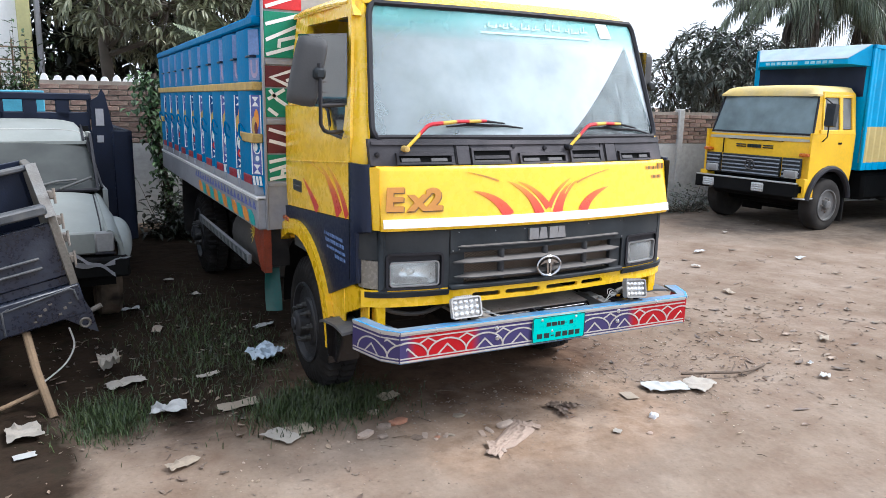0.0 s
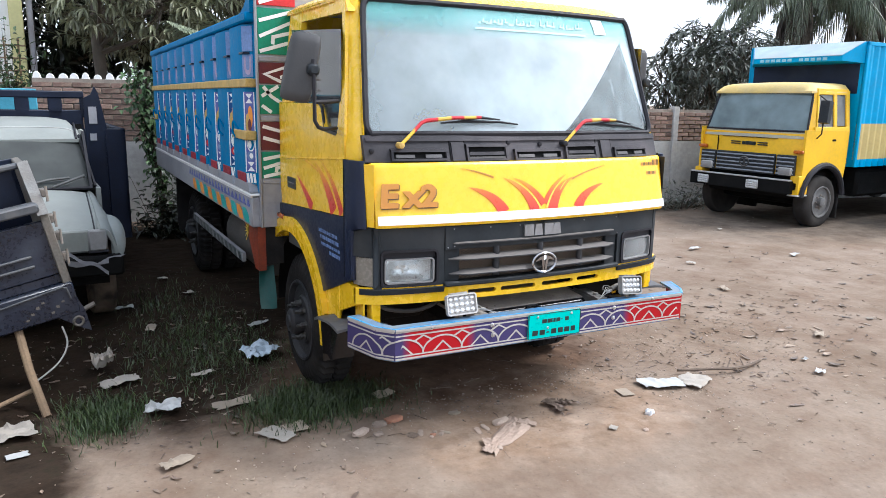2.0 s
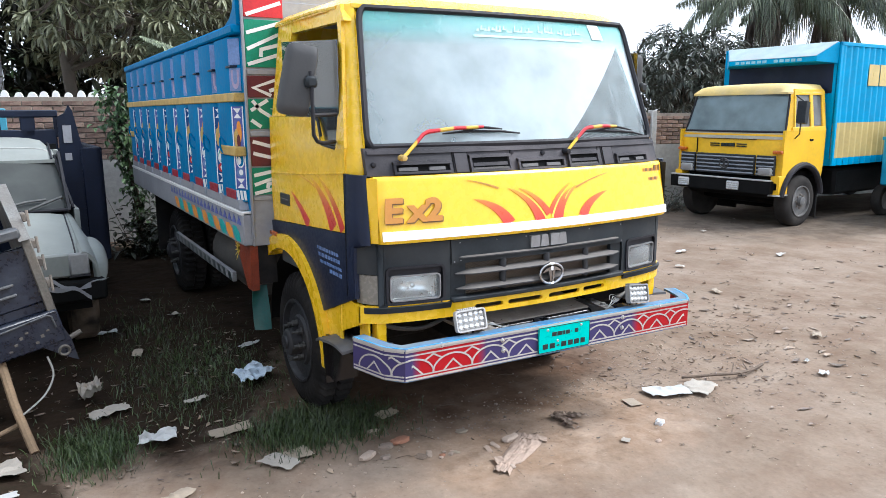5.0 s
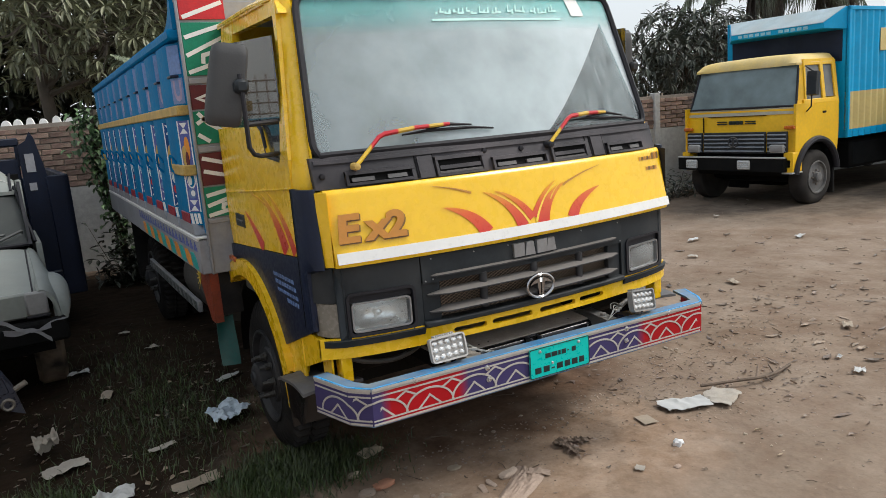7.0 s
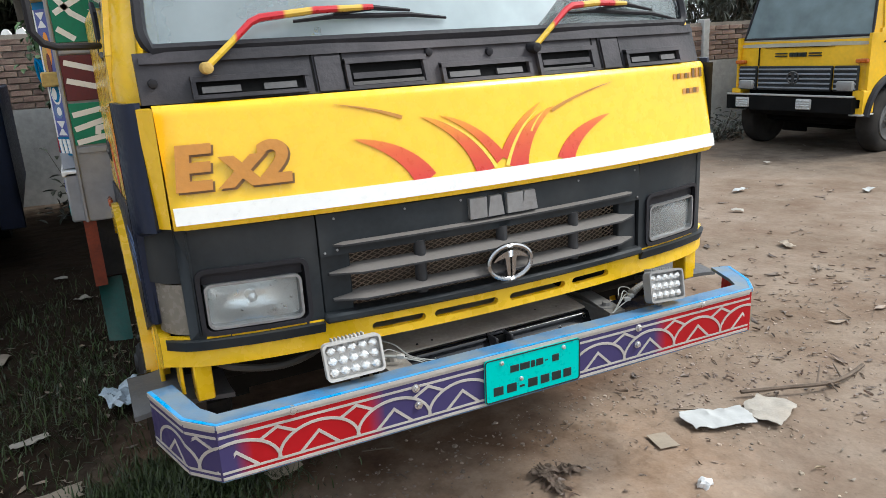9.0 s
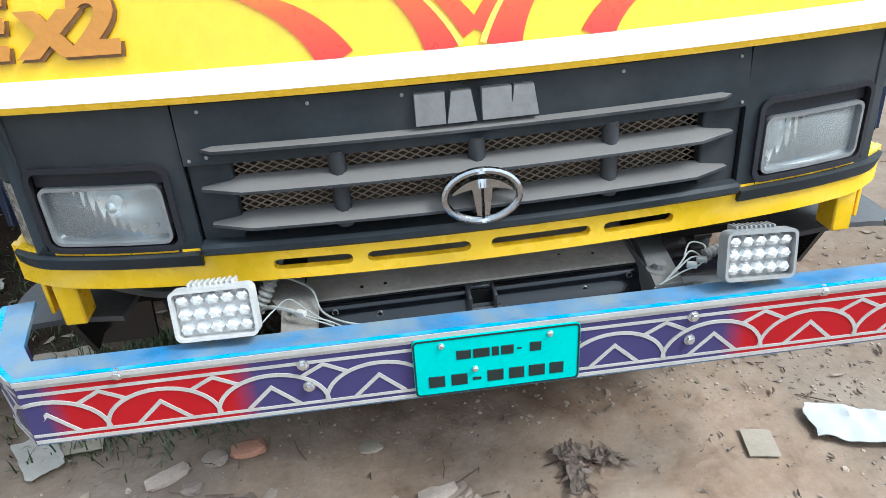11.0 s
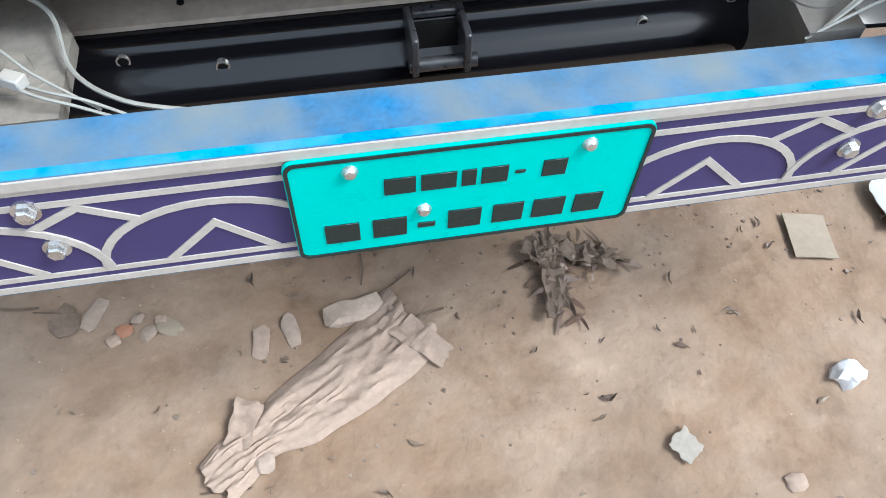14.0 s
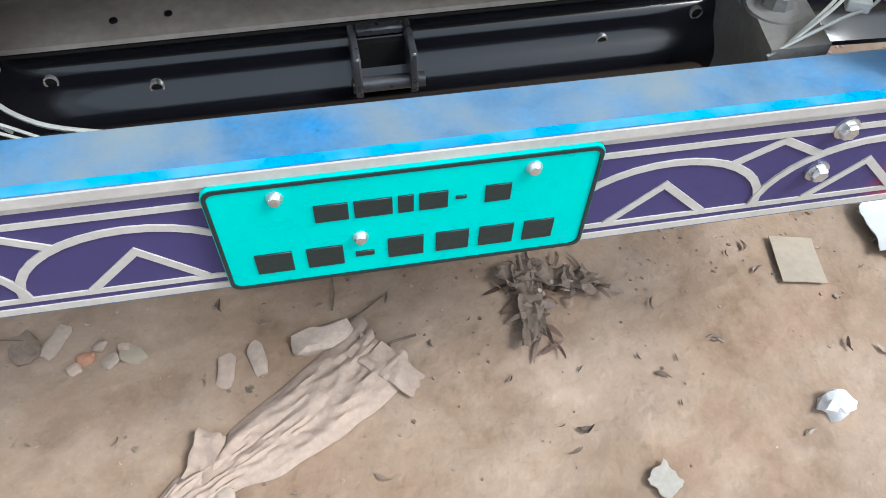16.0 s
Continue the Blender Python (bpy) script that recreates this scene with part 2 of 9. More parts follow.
DUSTY = mat("dusty_steel", (0.17, 0.15, 0.13), 0.75, var=0.25, bump=0.2, dust=0.5, dustcol=(0.26, 0.2, 0.15))
RUBBER = mat("tyre_rubber", (0.016, 0.015, 0.015), 0.8, var=0.3, bump=0.3, dust=0.25, dustcol=(0.075, 0.065, 0.055), dscale=6, spec=0.12)
MUDRUBBER = mat("muddy_tyre", (0.03, 0.026, 0.022), 0.85, var=0.3, bump=0.3, dust=0.6, dustcol=(0.22, 0.165, 0.12), dscale=5, spec=0.2)
GASKET = mat("rubber_seal", (0.018, 0.017, 0.021), 0.6, var=0.2, dust=0.15, dustcol=(0.12, 0.1, 0.1), spec=0.3)
WHITE = mat("white_paint", (0.8, 0.79, 0.77), 0.35, var=0.05, bump=0.03, dust=0.08, coat=0.3)
SILVER = mat("silver_tape", (0.45, 0.42, 0.39), 0.4, metal=0.05, var=0.12, scale=12, bump=0.05)
CHROME = mat("chrome", (0.75, 0.75, 0.76), 0.16, metal=1.0, var=0.08, bump=0.02, dust=0.1)
ZINC = mat("zinc_bolt", (0.66, 0.66, 0.66), 0.3, metal=0.9, var=0.15)
GREYMETAL = mat("grey_cast_blocks", (0.28, 0.28, 0.285), 0.4, metal=0.5, var=0.15, dust=0.15)
SLAT = mat("grille_slat", (0.039, 0.040, 0.044), 0.5, var=0.25, bump=0.12, dust=0.30, dustcol=(0.13, 0.12, 0.113), dscale=5, spec=0.3)
def settled_dust(m, col, amount):
    """Dust that has settled on faces turned upwards."""
    n, l = m.node_tree.nodes, m.node_tree.links
    b = n["Principled BSDF"]
    src = b.inputs["Base Color"].links[0].from_socket
    geo, sx, mr, mx = n.new("ShaderNodeNewGeometry"), n.new("ShaderNodeSeparateXYZ"), n.new("ShaderNodeMapRange"), n.new("ShaderNodeMix")
    l.new(geo.outputs["Normal"], sx.inputs[0])
    l.new(sx.outputs["Z"], mr.inputs[0])
    for i, v in enumerate((0.15, 0.6, 0.0, amount)):
        mr.inputs[i + 1].default_value = v
    mx.data_type = "RGBA"
    l.new(mr.outputs[0], mx.inputs[0])
    l.new(src, mx.inputs[6])
    mx.inputs[7].default_value = (*col, 1)
    l.new(mx.outputs[2], b.inputs["Base Color"])


settled_dust(SLAT, (0.19, 0.17, 0.155), 0.75)
WIRE = mat("rusty_mesh", (0.27, 0.20, 0.145), 0.8, var=0.3, bump=0.1, dust=0.4, dustcol=(0.36, 0.29, 0.22), dscale=8)


# ---- ground and boundary wall ----
def soil(name):
    m = bpy.data.materials.new(name)
    m.use_nodes = True
    n, l = m.node_tree.nodes, m.node_tree.links
    b = n["Principled BSDF"]
    tc = n.new("ShaderNodeTexCoord")
    shift = n.new("ShaderNodeVectorMath")
    shift.inputs[1].default_value = (13.37, 41.73, 7.91)
    l.new(tc.outputs["Object"], shift.inputs[0])

    def nz(s, d=8.0, rough=0.6):
        x = n.new("ShaderNodeTexNoise")
        x.inputs["Scale"].default_value, x.inputs["Detail"].default_value, x.inputs["Roughness"].default_value = s, d, rough
        l.new(shift.outputs[0], x.inputs["Vector"])
        return x.outputs[0]

    def ramp(src, stops):
        r = n.new("ShaderNodeValToRGB")
        l.new(src, r.inputs[0])
        while len(r.color_ramp.elements) < len(stops):
            r.color_ramp.elements.new(0.5)
        for e, (p, c) in zip(r.color_ramp.elements, stops):
            e.position, e.color = p, (*c, 1)
        return r.outputs[0]

    def mix(a, c, f, kind="MIX"):
        x = n.new("ShaderNodeMix")
        x.data_type, x.blend_type = "RGBA", kind
        l.new(a, x.inputs[6])
        l.new(c, x.inputs[7])
        if isinstance(f, float):
            x.inputs[0].default_value = f
        else:
            l.new(f, x.inputs[0])
        return x.outputs[2]

    base = ramp(nz(0.9), ((0.3, (0.135, 0.097, 0.070)), (0.5, (0.222, 0.168, 0.130)), (0.7, (0.29, 0.236, 0.193))))
    patch = ramp(nz(3.1), ((0.35, (0.156, 0.100, 0.066)), (0.65, (0.295, 0.238, 0.184))))
    grit = ramp(nz(34.0, 12.0, 0.72), ((0.27, (0.40, 0.38, 0.36)), (0.42, (0.92, 0.92, 0.92)), (0.58, (1.04, 1.03, 1.02)), (0.74, (1.40, 1.38, 1.36))))
    col = mix(mix(base, patch, 0.45), grit, 0.55, "MULTIPLY")
    sep = n.new("ShaderNodeSeparateXYZ")
    l.new(tc.outputs["Object"], sep.inputs[0])

    def calc(op, a, b):
        x = n.new("ShaderNodeMath")
        x.operation = op
        for i, v in enumerate((a, b)):
            if isinstance(v, (int, float)):
                x.inputs[i].default_value = v
            else:
                l.new(v, x.inputs[i])
        return x.outputs[0]

    # finer, redder earth trodden loose ahead of the bumper
    ex, ey = calc("DIVIDE", calc("SUBTRACT", sep.outputs["X"], 0.15), 1.0), calc("DIVIDE", calc("SUBTRACT", sep.outputs["Y"], 0.25), 0.6)
    er = calc("ADD", calc("ADD", calc("MULTIPLY", ex, ex), calc("MULTIPLY", ey, ey)), calc("MULTIPLY", calc("SUBTRACT", nz(2.3, 6.0), 0.5), 2.0))
    em = n.new("ShaderNodeMapRange")
    l.new(er, em.inputs[0])
    for i, v in enumerate((0.4, 1.3, 0.8, 0.0)):
        em.inputs[i + 1].default_value = v
    red = ramp(nz(4.0, 10.0, 0.7), ((0.28, (0.215, 0.138, 0.088)), (0.42, (0.295, 0.204, 0.141)), (0.55, (0.345, 0.254, 0.188)), (0.72, (0.395, 0.308, 0.240))))
    # blotches of crusted pale dust and damp brown earth, a hand across
    crust = ramp(nz(9.0, 9.0, 0.62), ((0.34, (0.66, 0.61, 0.57)), (0.46, (0.93, 0.92, 0.91)), (0.58, (1.03, 1.02, 1.01)), (0.68, (1.20, 1.20, 1.20))))
    col = mix(col, mix(mix(red, grit, 0.4, "MULTIPLY"), crust, 0.8, "MULTIPLY"), em.outputs[0])
    # shadow under the truck's front, painted as dark red-brown soil
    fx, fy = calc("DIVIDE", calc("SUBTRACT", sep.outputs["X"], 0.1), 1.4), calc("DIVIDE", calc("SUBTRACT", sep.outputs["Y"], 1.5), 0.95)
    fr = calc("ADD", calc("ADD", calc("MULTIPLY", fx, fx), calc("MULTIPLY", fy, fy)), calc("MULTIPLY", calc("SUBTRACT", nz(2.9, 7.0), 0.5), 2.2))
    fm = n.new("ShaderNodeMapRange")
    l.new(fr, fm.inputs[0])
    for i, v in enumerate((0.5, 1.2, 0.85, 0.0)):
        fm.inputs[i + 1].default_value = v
    front_shade = ramp(nz(7.0), ((0.3, (0.055, 0.03, 0.02)), (0.7, (0.14, 0.085, 0.055))))
    col = mix(col, mix(front_shade, grit, 0.5, "MULTIPLY"), fm.outputs[0])
    # darker earth round the box truck, with its ground shadow painted in
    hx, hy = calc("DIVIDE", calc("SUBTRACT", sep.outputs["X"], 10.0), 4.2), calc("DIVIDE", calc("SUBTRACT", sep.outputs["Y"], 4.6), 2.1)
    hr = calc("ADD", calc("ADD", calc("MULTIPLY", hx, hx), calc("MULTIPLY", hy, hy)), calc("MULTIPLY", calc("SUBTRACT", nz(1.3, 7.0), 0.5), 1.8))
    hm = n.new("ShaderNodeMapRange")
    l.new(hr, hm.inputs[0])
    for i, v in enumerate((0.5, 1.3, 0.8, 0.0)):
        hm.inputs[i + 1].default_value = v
    box_shade = ramp(nz(5.0), ((0.3, (0.06, 0.048, 0.038)), (0.7, (0.15, 0.122, 0.098))))
    col = mix(col, mix(box_shade, grit, 0.5, "MULTIPLY"), hm.outputs[0])
    # shade left of the truck, painted into the soil as a near-black ragged patch

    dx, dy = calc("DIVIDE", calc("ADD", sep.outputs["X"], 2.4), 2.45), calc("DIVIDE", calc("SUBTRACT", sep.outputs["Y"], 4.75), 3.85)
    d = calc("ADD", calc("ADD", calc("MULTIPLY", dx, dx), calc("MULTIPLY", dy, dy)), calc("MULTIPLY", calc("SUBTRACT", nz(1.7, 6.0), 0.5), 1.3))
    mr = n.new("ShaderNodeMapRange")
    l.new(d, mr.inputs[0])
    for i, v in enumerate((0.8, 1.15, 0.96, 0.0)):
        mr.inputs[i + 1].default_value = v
    # the painted shade runs on beside the cart
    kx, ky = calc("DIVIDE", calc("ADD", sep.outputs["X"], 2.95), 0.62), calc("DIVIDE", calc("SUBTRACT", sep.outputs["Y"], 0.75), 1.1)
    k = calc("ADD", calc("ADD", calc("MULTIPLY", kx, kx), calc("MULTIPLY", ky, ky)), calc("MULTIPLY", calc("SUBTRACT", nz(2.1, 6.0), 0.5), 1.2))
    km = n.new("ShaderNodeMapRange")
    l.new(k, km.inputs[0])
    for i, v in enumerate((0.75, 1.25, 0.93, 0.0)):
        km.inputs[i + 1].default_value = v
    left_shade = ramp(nz(6.0), ((0.35, (0.010, 0.0065, 0.004)), (0.55, (0.022, 0.014, 0.009)), (0.7, (0.010, 0.011, 0.005))))
    col = mix(col, mix(left_shade, grit, 0.6, "MULTIPLY"), calc("MAXIMUM", mr.outputs[0], km.outputs[0]))
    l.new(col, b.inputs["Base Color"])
    b.inputs["Roughness"].default_value = 0.92
    b.inputs["Specular IOR Level"].default_value = 0.06
    bp = n.new("ShaderNodeBump")
    bp.inputs["Strength"].default_value, bp.inputs["Distance"].default_value = 0.8, 0.03
    relief = calc("ADD", calc("MULTIPLY", nz(4.5, 5.0, 0.55), 1.0), calc("MULTIPLY", nz(19.0, 4.0, 0.5), 0.22))
    relief = calc("ADD", relief, calc("MULTIPLY", nz(95.0, 3.0, 0.5), 0.035))
    l.new(relief, bp.inputs["Height"])
    l.new(bp.outputs[0], b.inputs["Normal"])
    return m


SOIL = soil("bare_soil")


def ground_z(x, y):
    near = math.exp(-((x - 0) ** 2 + (y - 1) ** 2) / 400)
    return near * (0.022 * noise.noise((x * 0.9, y * 0.9, 0.3)) + 0.010 * noise.noise((x * 3.1, y * 3.1, 4.0)) + 0.004 * noise.noise((x * 11, y * 11, 7.0)))


def axis_pts(lo, hi, d0, centre, reach):
    out, v = [centre], centre
    d = d0
    while v < hi:
        d = d0 if v < centre + reach else d * 1.35
        v += d
        out.append(v)
    v, d = centre, d0
    while v > lo:
        d = d0 if v > centre - reach else d * 1.35
        v -= d
        out.insert(0, v)
    return out


gx, gy = axis_pts(-700, 700, 0.06, 0.0, 3.6), axis_pts(-700, 700, 0.06, 0.0, 3.6)
g = Geo()
g.add([(x, y, ground_z(x, y)) for x in gx for y in gy], [(i * len(gy) + j, (i + 1) * len(gy) + j, (i + 1) * len(gy) + j + 1, i * len(gy) + j + 1) for i in range(len(gx) - 1) for j in range(len(gy) - 1)])
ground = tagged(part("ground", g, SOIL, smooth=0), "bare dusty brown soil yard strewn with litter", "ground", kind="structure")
ground.data.shade_smooth()

# wall: from behind the pickup to behind the second truck
WA, WB = Vector((-2.52, 8.69)), Vector((22.0, 4.52))
WDIR = (WB - WA).normalized()
WANG = math.degrees(math.atan2(WDIR.y, WDIR.x))
WLEN = (WB - WA).length
PLASTER = mat("grey_plaster", (0.41, 0.40, 0.38), 0.85, var=0.22, scale=1.6, bump=0.35, bscale=40, dust=0.3, dustcol=(0.33, 0.31, 0.27), dscale=1.3)
BRICK = mat("old_brick", (0.225, 0.14, 0.108), 0.9, var=0.45, scale=6, bump=0.5, bscale=60, rand=0.4, tint=0.02, dust=0.45, dustcol=(0.27, 0.22, 0.18), dscale=4)
MORTAR = mat("mortar", (0.27, 0.23, 0.19), 0.95, var=0.2, bump=0.4)
wall = tagged(new("wall_north"), "old brick boundary wall with grey plastered foot", "wall", kind="structure")
wall.matrix_basis = pose(WA.x, WA.y, 0, 0, 0, WANG)
ZP, ZW, ZR = 1.18, 2.06, 1.76  # foot, top beside the pickup, top behind the box truck
XR = 6.0
g = Geo()
g.grid(lambda u, v: (WLEN * u, -0.03 + 0.008 * noise.noise((u * 60, v * 4, 0)), -0.2 + (ZP + 0.2 + 0.01 * noise.noise((u * 90, 3, 1)) * v) * v), 160, 8)
g.box(0, WLEN, -0.02, 0.2, -0.2, ZP)
part("plaster_foot", g, PLASTER, wall, "grey plastered lower wall")
g = Geo()
g.box(0, XR, 0.012, 0.19, ZP, ZW - 0.004)
g.box(XR, WLEN, 0.012, 0.19, ZP, ZR - 0.004)
part("mortar_core", g, MORTAR, wall)
for k in (10.55, 14.0):
    g = Geo()
    g.box(k - 0.055, k + 0.055, -0.06, 0.1, -0.1, ZR + 0.05, 0.01)
    part("wall_pier", g, PLASTER, wall)


# unseen wall, added to block sky light from the left
g = Geo()
g.box(-4.75, -4.5, -9.0, 9.2, -0.2, 3.1, 0.01)
tagged(part("wall_west", g, PLASTER), "plain grey wall out of view, added to darken the left side", "wall", kind="structure")


# ---- the yellow truck: stands along +y, bumper at y = 0 ----
BLUE = mat("blue_body_paint", (0.002, 0.16, 0.36), 0.55, var=0.15, scale=3, bump=0.05, spec=0.15, dust=0.12, dustcol=(0.06, 0.15, 0.25))
BLUELT = mat("pale_panel_paint", (0.13, 0.21, 0.42), 0.45, var=0.25, scale=6, dust=0.2, dustcol=(0.5, 0.45, 0.45))
ORANGE = mat("orange_paint", (0.75, 0.27, 0.03), 0.45, var=0.15)
TEAL = mat("teal_paint", (0.02, 0.36, 0.33), 0.45, var=0.15, dust=0.1)
GREEN = mat("green_paint", (0.004, 0.2, 0.11), 0.45, var=0.15, dust=0.1)
MAROON = mat("maroon_paint", (0.11, 0.012, 0.018), 0.45, var=0.2, dust=0.1)
RED = mat("red_paint", (0.5, 0.014, 0.02), 0.4, var=0.15, dust=0.08)
GREYBOARD = mat("grey_side_rail", (0.29, 0.29, 0.31), 0.55, var=0.15, scale=3, bump=0.15, dust=0.3, dustcol=(0.3, 0.27, 0.25))
MUSTARD = mat("mustard_band", (0.5, 0.33, 0.09), 0.55, var=0.25, scale=9, dust=0.2)
BADGE = mat("badge_orange", (0.52, 0.22, 0.035), 0.4, var=0.1)
BADGE_EDGE = mat("badge_shadow", (0.16, 0.075, 0.02), 0.5)
PLATE = mat("plate_teal", (0.0, 0.53, 0.48), 0.35, var=0.05, scale=6, bump=0.03, coat=0.2)
BLACKPAINT = mat("black_plate_paint", (0.01, 0.02, 0.02), 0.4, var=0.1)
GREYPL = mat("grey_white_plastic", (0.42, 0.415, 0.4), 0.45, var=0.15, dust=0.35)
CABLE = mat("cable_sheath", (0.30, 0.30, 0.28), 0.6, var=0.2)
CABLEDK = mat("dark_hose", (0.05, 0.047, 0.044), 0.6, var=0.2, dust=0.2)
CLOTH = mat("seat_cloth", (0.06, 0.065, 0.07), 0.9, var=0.3)
SUNSTRIP = mat("pale_green_writing", (0.5, 0.75, 0.7), 0.35, var=0.08)


def graded(name, stops, lo, hi, axis="Z", rough=0.35):
    """Paint whose colour runs along one axis of the object."""
    m = mat(name, (1, 1, 1), rough, var=0.06, bump=0.03, coat=0.2)
    n, l = m.node_tree.nodes, m.node_tree.links
    tc, sx, mr, cr = n.new("ShaderNodeTexCoord"), n.new("ShaderNodeSeparateXYZ"), n.new("ShaderNodeMapRange"), n.new("ShaderNodeValToRGB")
    l.new(tc.outputs["Object"], sx.inputs[0])
    l.new(sx.outputs[axis], mr.inputs[0])
    mr.inputs[1].default_value, mr.inputs[2].default_value = lo, hi
    l.new(mr.outputs[0], cr.inputs[0])
    while len(cr.color_ramp.elements) < len(stops):
        cr.color_ramp.elements.new(0.5)
    for e, (p, c) in zip(cr.color_ramp.elements, stops):
        e.position, e.color = p, (*c, 1)
    hs = next(x for x in n if x.bl_idname == "ShaderNodeHueSaturation")
    l.new(cr.outputs[0], hs.inputs["Color"])
    return m


PALEYELLOW = mat("pale_yellow_paint", (0.88, 0.62, 0.07), 0.3, var=0.05, coat=0.4)
FLAME = graded("flame_paint", ((0.0, (0.58, 0.03, 0.02)), (0.4, (0.66, 0.10, 0.02)), (0.8, (0.78, 0.36, 0.012)), (1.0, (0.80, 0.45, 0.012))), 1.27, 1.50)
VIOLET, RUBY = (0.05, 0.04, 0.125), (0.36, 0.004, 0.009)
BUMPER = graded("bumper_paint", ((0.0, VIOLET), (0.105, VIOLET), (0.125, RUBY), (0.262, RUBY), (0.285, VIOLET), (0.712, VIOLET), (0.735, RUBY), (1.0, RUBY)), -1.15, 1.15, "X", 0.45)
BUMPER.node_tree.nodes["Principled BSDF"].inputs["Coat Weight"].default_value = 0.0
BUMPER.node_tree.nodes["Principled BSDF"].inputs["Specular IOR Level"].default_value = 0.25
BUMPER_TOP = mat("worn_blue_bumper_top", (0.012, 0.15, 0.36), 0.34, var=0.3, scale=16, bump=0.10, bscale=120, dust=0.70, dustcol=(0.165, 0.21, 0.245), dscale=11, coat=0.45)
HOSE = CABLEDK

truck = thing("truck", "yellow-cab cargo truck with painted blue body parked on bare soil", "truck")


def hood_y(z):
    return 0.215 + (z - 1.212) * 0.2


def hood_bow(x):
    """The front of the cab is rounded in plan."""
    return 0.095 * x * x - 0.085


def on_hood(u, v, h):
    return (u, hood_y(v) + hood_bow(u) - 0.002 - h, v)


# front panel of the cab
g = Geo()
def hood_skin(u, v):
    x, z = -0.945 + 1.91 * u, 1.212 + 0.318 * v
    edge = 0.010 * max(0.0, 1 - v / 0.06) ** 2 + 0.012 * max(0.0, (v - 0.94) / 0.06) ** 2 + 0.012 * max(0.0, abs(2 * u - 1) - 0.985) / 0.015
    return (x, hood_y(z) + hood_bow(x) + edge, z)


g.shell(hood_skin, 66, 34, (0, 0.03, 0))
hood = part("front_panel", g, YELLOW, truck, "glossy yellow front panel")
g = Geo()
g.shell(lambda u, v: (-0.94 + 1.90 * u, hood_y(1.228 + 0.045 * v) + hood_bow(-0.94 + 1.90 * u) - 0.004, 1.228 + 0.045 * v), 40, 1, (0, 0.003, 0))
part("white_stripe", g, WHITE, hood, "white stripe along the panel's foot")
for s in (-1, 1):  # narrow yellow return beside the gap
    g = Geo()
    g.prism([(s * 0.95, 0.245), (s * 0.985, 0.285), (s * 0.985, 0.33), (s * 0.95, 0.3)] if s < 0 else [(0.97, 0.25), (1.0, 0.29), (1.0, 0.33), (0.97, 0.3)], "z", 1.215, 1.525)
    part("corner_strip", g, YELLOW if s < 0 else GASKET, truck)


def blade(g, p0, p1, p2, w, put, t=0.0015):
    line = bez(p0, p1, p2, 14)
    g.ribbon(line, [w * (1 - i / 14.0) ** 0.8 + 0.0006 for i in range(15)], put, t)


for p0, p1, p2, w in (((-0.057, 1.268), (-0.092, 1.39), (-0.245, 1.446), 0.064), ((0.000, 1.300), (-0.065, 1.405), (-0.185, 1.444), 0.040),
                      ((0.054, 1.268), (0.088, 1.385), (0.215, 1.437), 0.074), ((0.012, 1.300), (0.062, 1.40), (0.165, 1.452), 0.036),
                      ((-0.252, 1.268), (-0.30, 1.366), (-0.45, 1.402), 0.070), ((0.238, 1.268), (0.275, 1.355), (0.44, 1.394), 0.066)):
    g = Geo()
    blade(g, p0, p1, p2, w, on_hood)
    part("flame_decal", g, FLAME, hood)
for p0, p1, p2, w in (((-0.022, 1.278), (-0.075, 1.385), (-0.20, 1.435), 0.011), ((0.018, 1.278), (0.066, 1.39), (0.165, 1.44), 0.012), ((0.118, 1.37), (0.145, 1.41), (0.185, 1.432), 0.006)):
    g = Geo()
    blade(g, p0, p1, p2, w, on_hood, 0.0022)
    part("flame_highlight", g, PALEYELLOW, hood)
for p0, p1, p2 in (((-0.30, 1.449), (-0.38, 1.482), (-0.49, 1.500)), ((0.205, 1.424), (0.31, 1.468), (0.465, 1.492))):
    g = Geo()
    blade(g, p0, p1, p2, 0.010, on_hood)
    part("brown_streak", g, BADGE, hood)
for x, z, k, w in ((0.768, 1.478, 8, 0.021), (0.812, 1.425, 5, 0.019)):  # small writing, not legible
    for i in range(k):
        h = 0.018 + 0.014 * (k == 8 and i > 4)
        g = Geo()
        g.patch([(x + w * i, z), (x + w * i + 0.015, z), (x + w * i + 0.018, z + h), (x + w * i + 0.003, z + h)], on_hood, 0.0012)
        part("small_writing", g, BADGE_EDGE if i % 2 else BADGE, hood)


def letters(body, size, depth, material, parent, place, name="lettering", shear=0.0, bold=0.0, label=""):
    cu = bpy.data.curves.new(name, "FONT")
    cu.body, cu.size, cu.extrude, cu.shear, cu.offset = body, size, depth, shear, bold
    cu.resolution_u = 4
    tmp = new(name, cu)
    bpy.context.view_layer.update()
    me = bpy.data.meshes.new_from_object(tmp.evaluated_get(bpy.context.evaluated_depsgraph_get()))
    bpy.data.objects.remove(tmp)
    me.materials.clear()
    me.materials.append(material)
    ob = new(name, me)
    ob.parent, ob.matrix_basis = parent, place
    if label:
        tagged(ob, label)
    return ob


LEANBACK = 90 + math.degrees(math.atan(0.2)) * -1
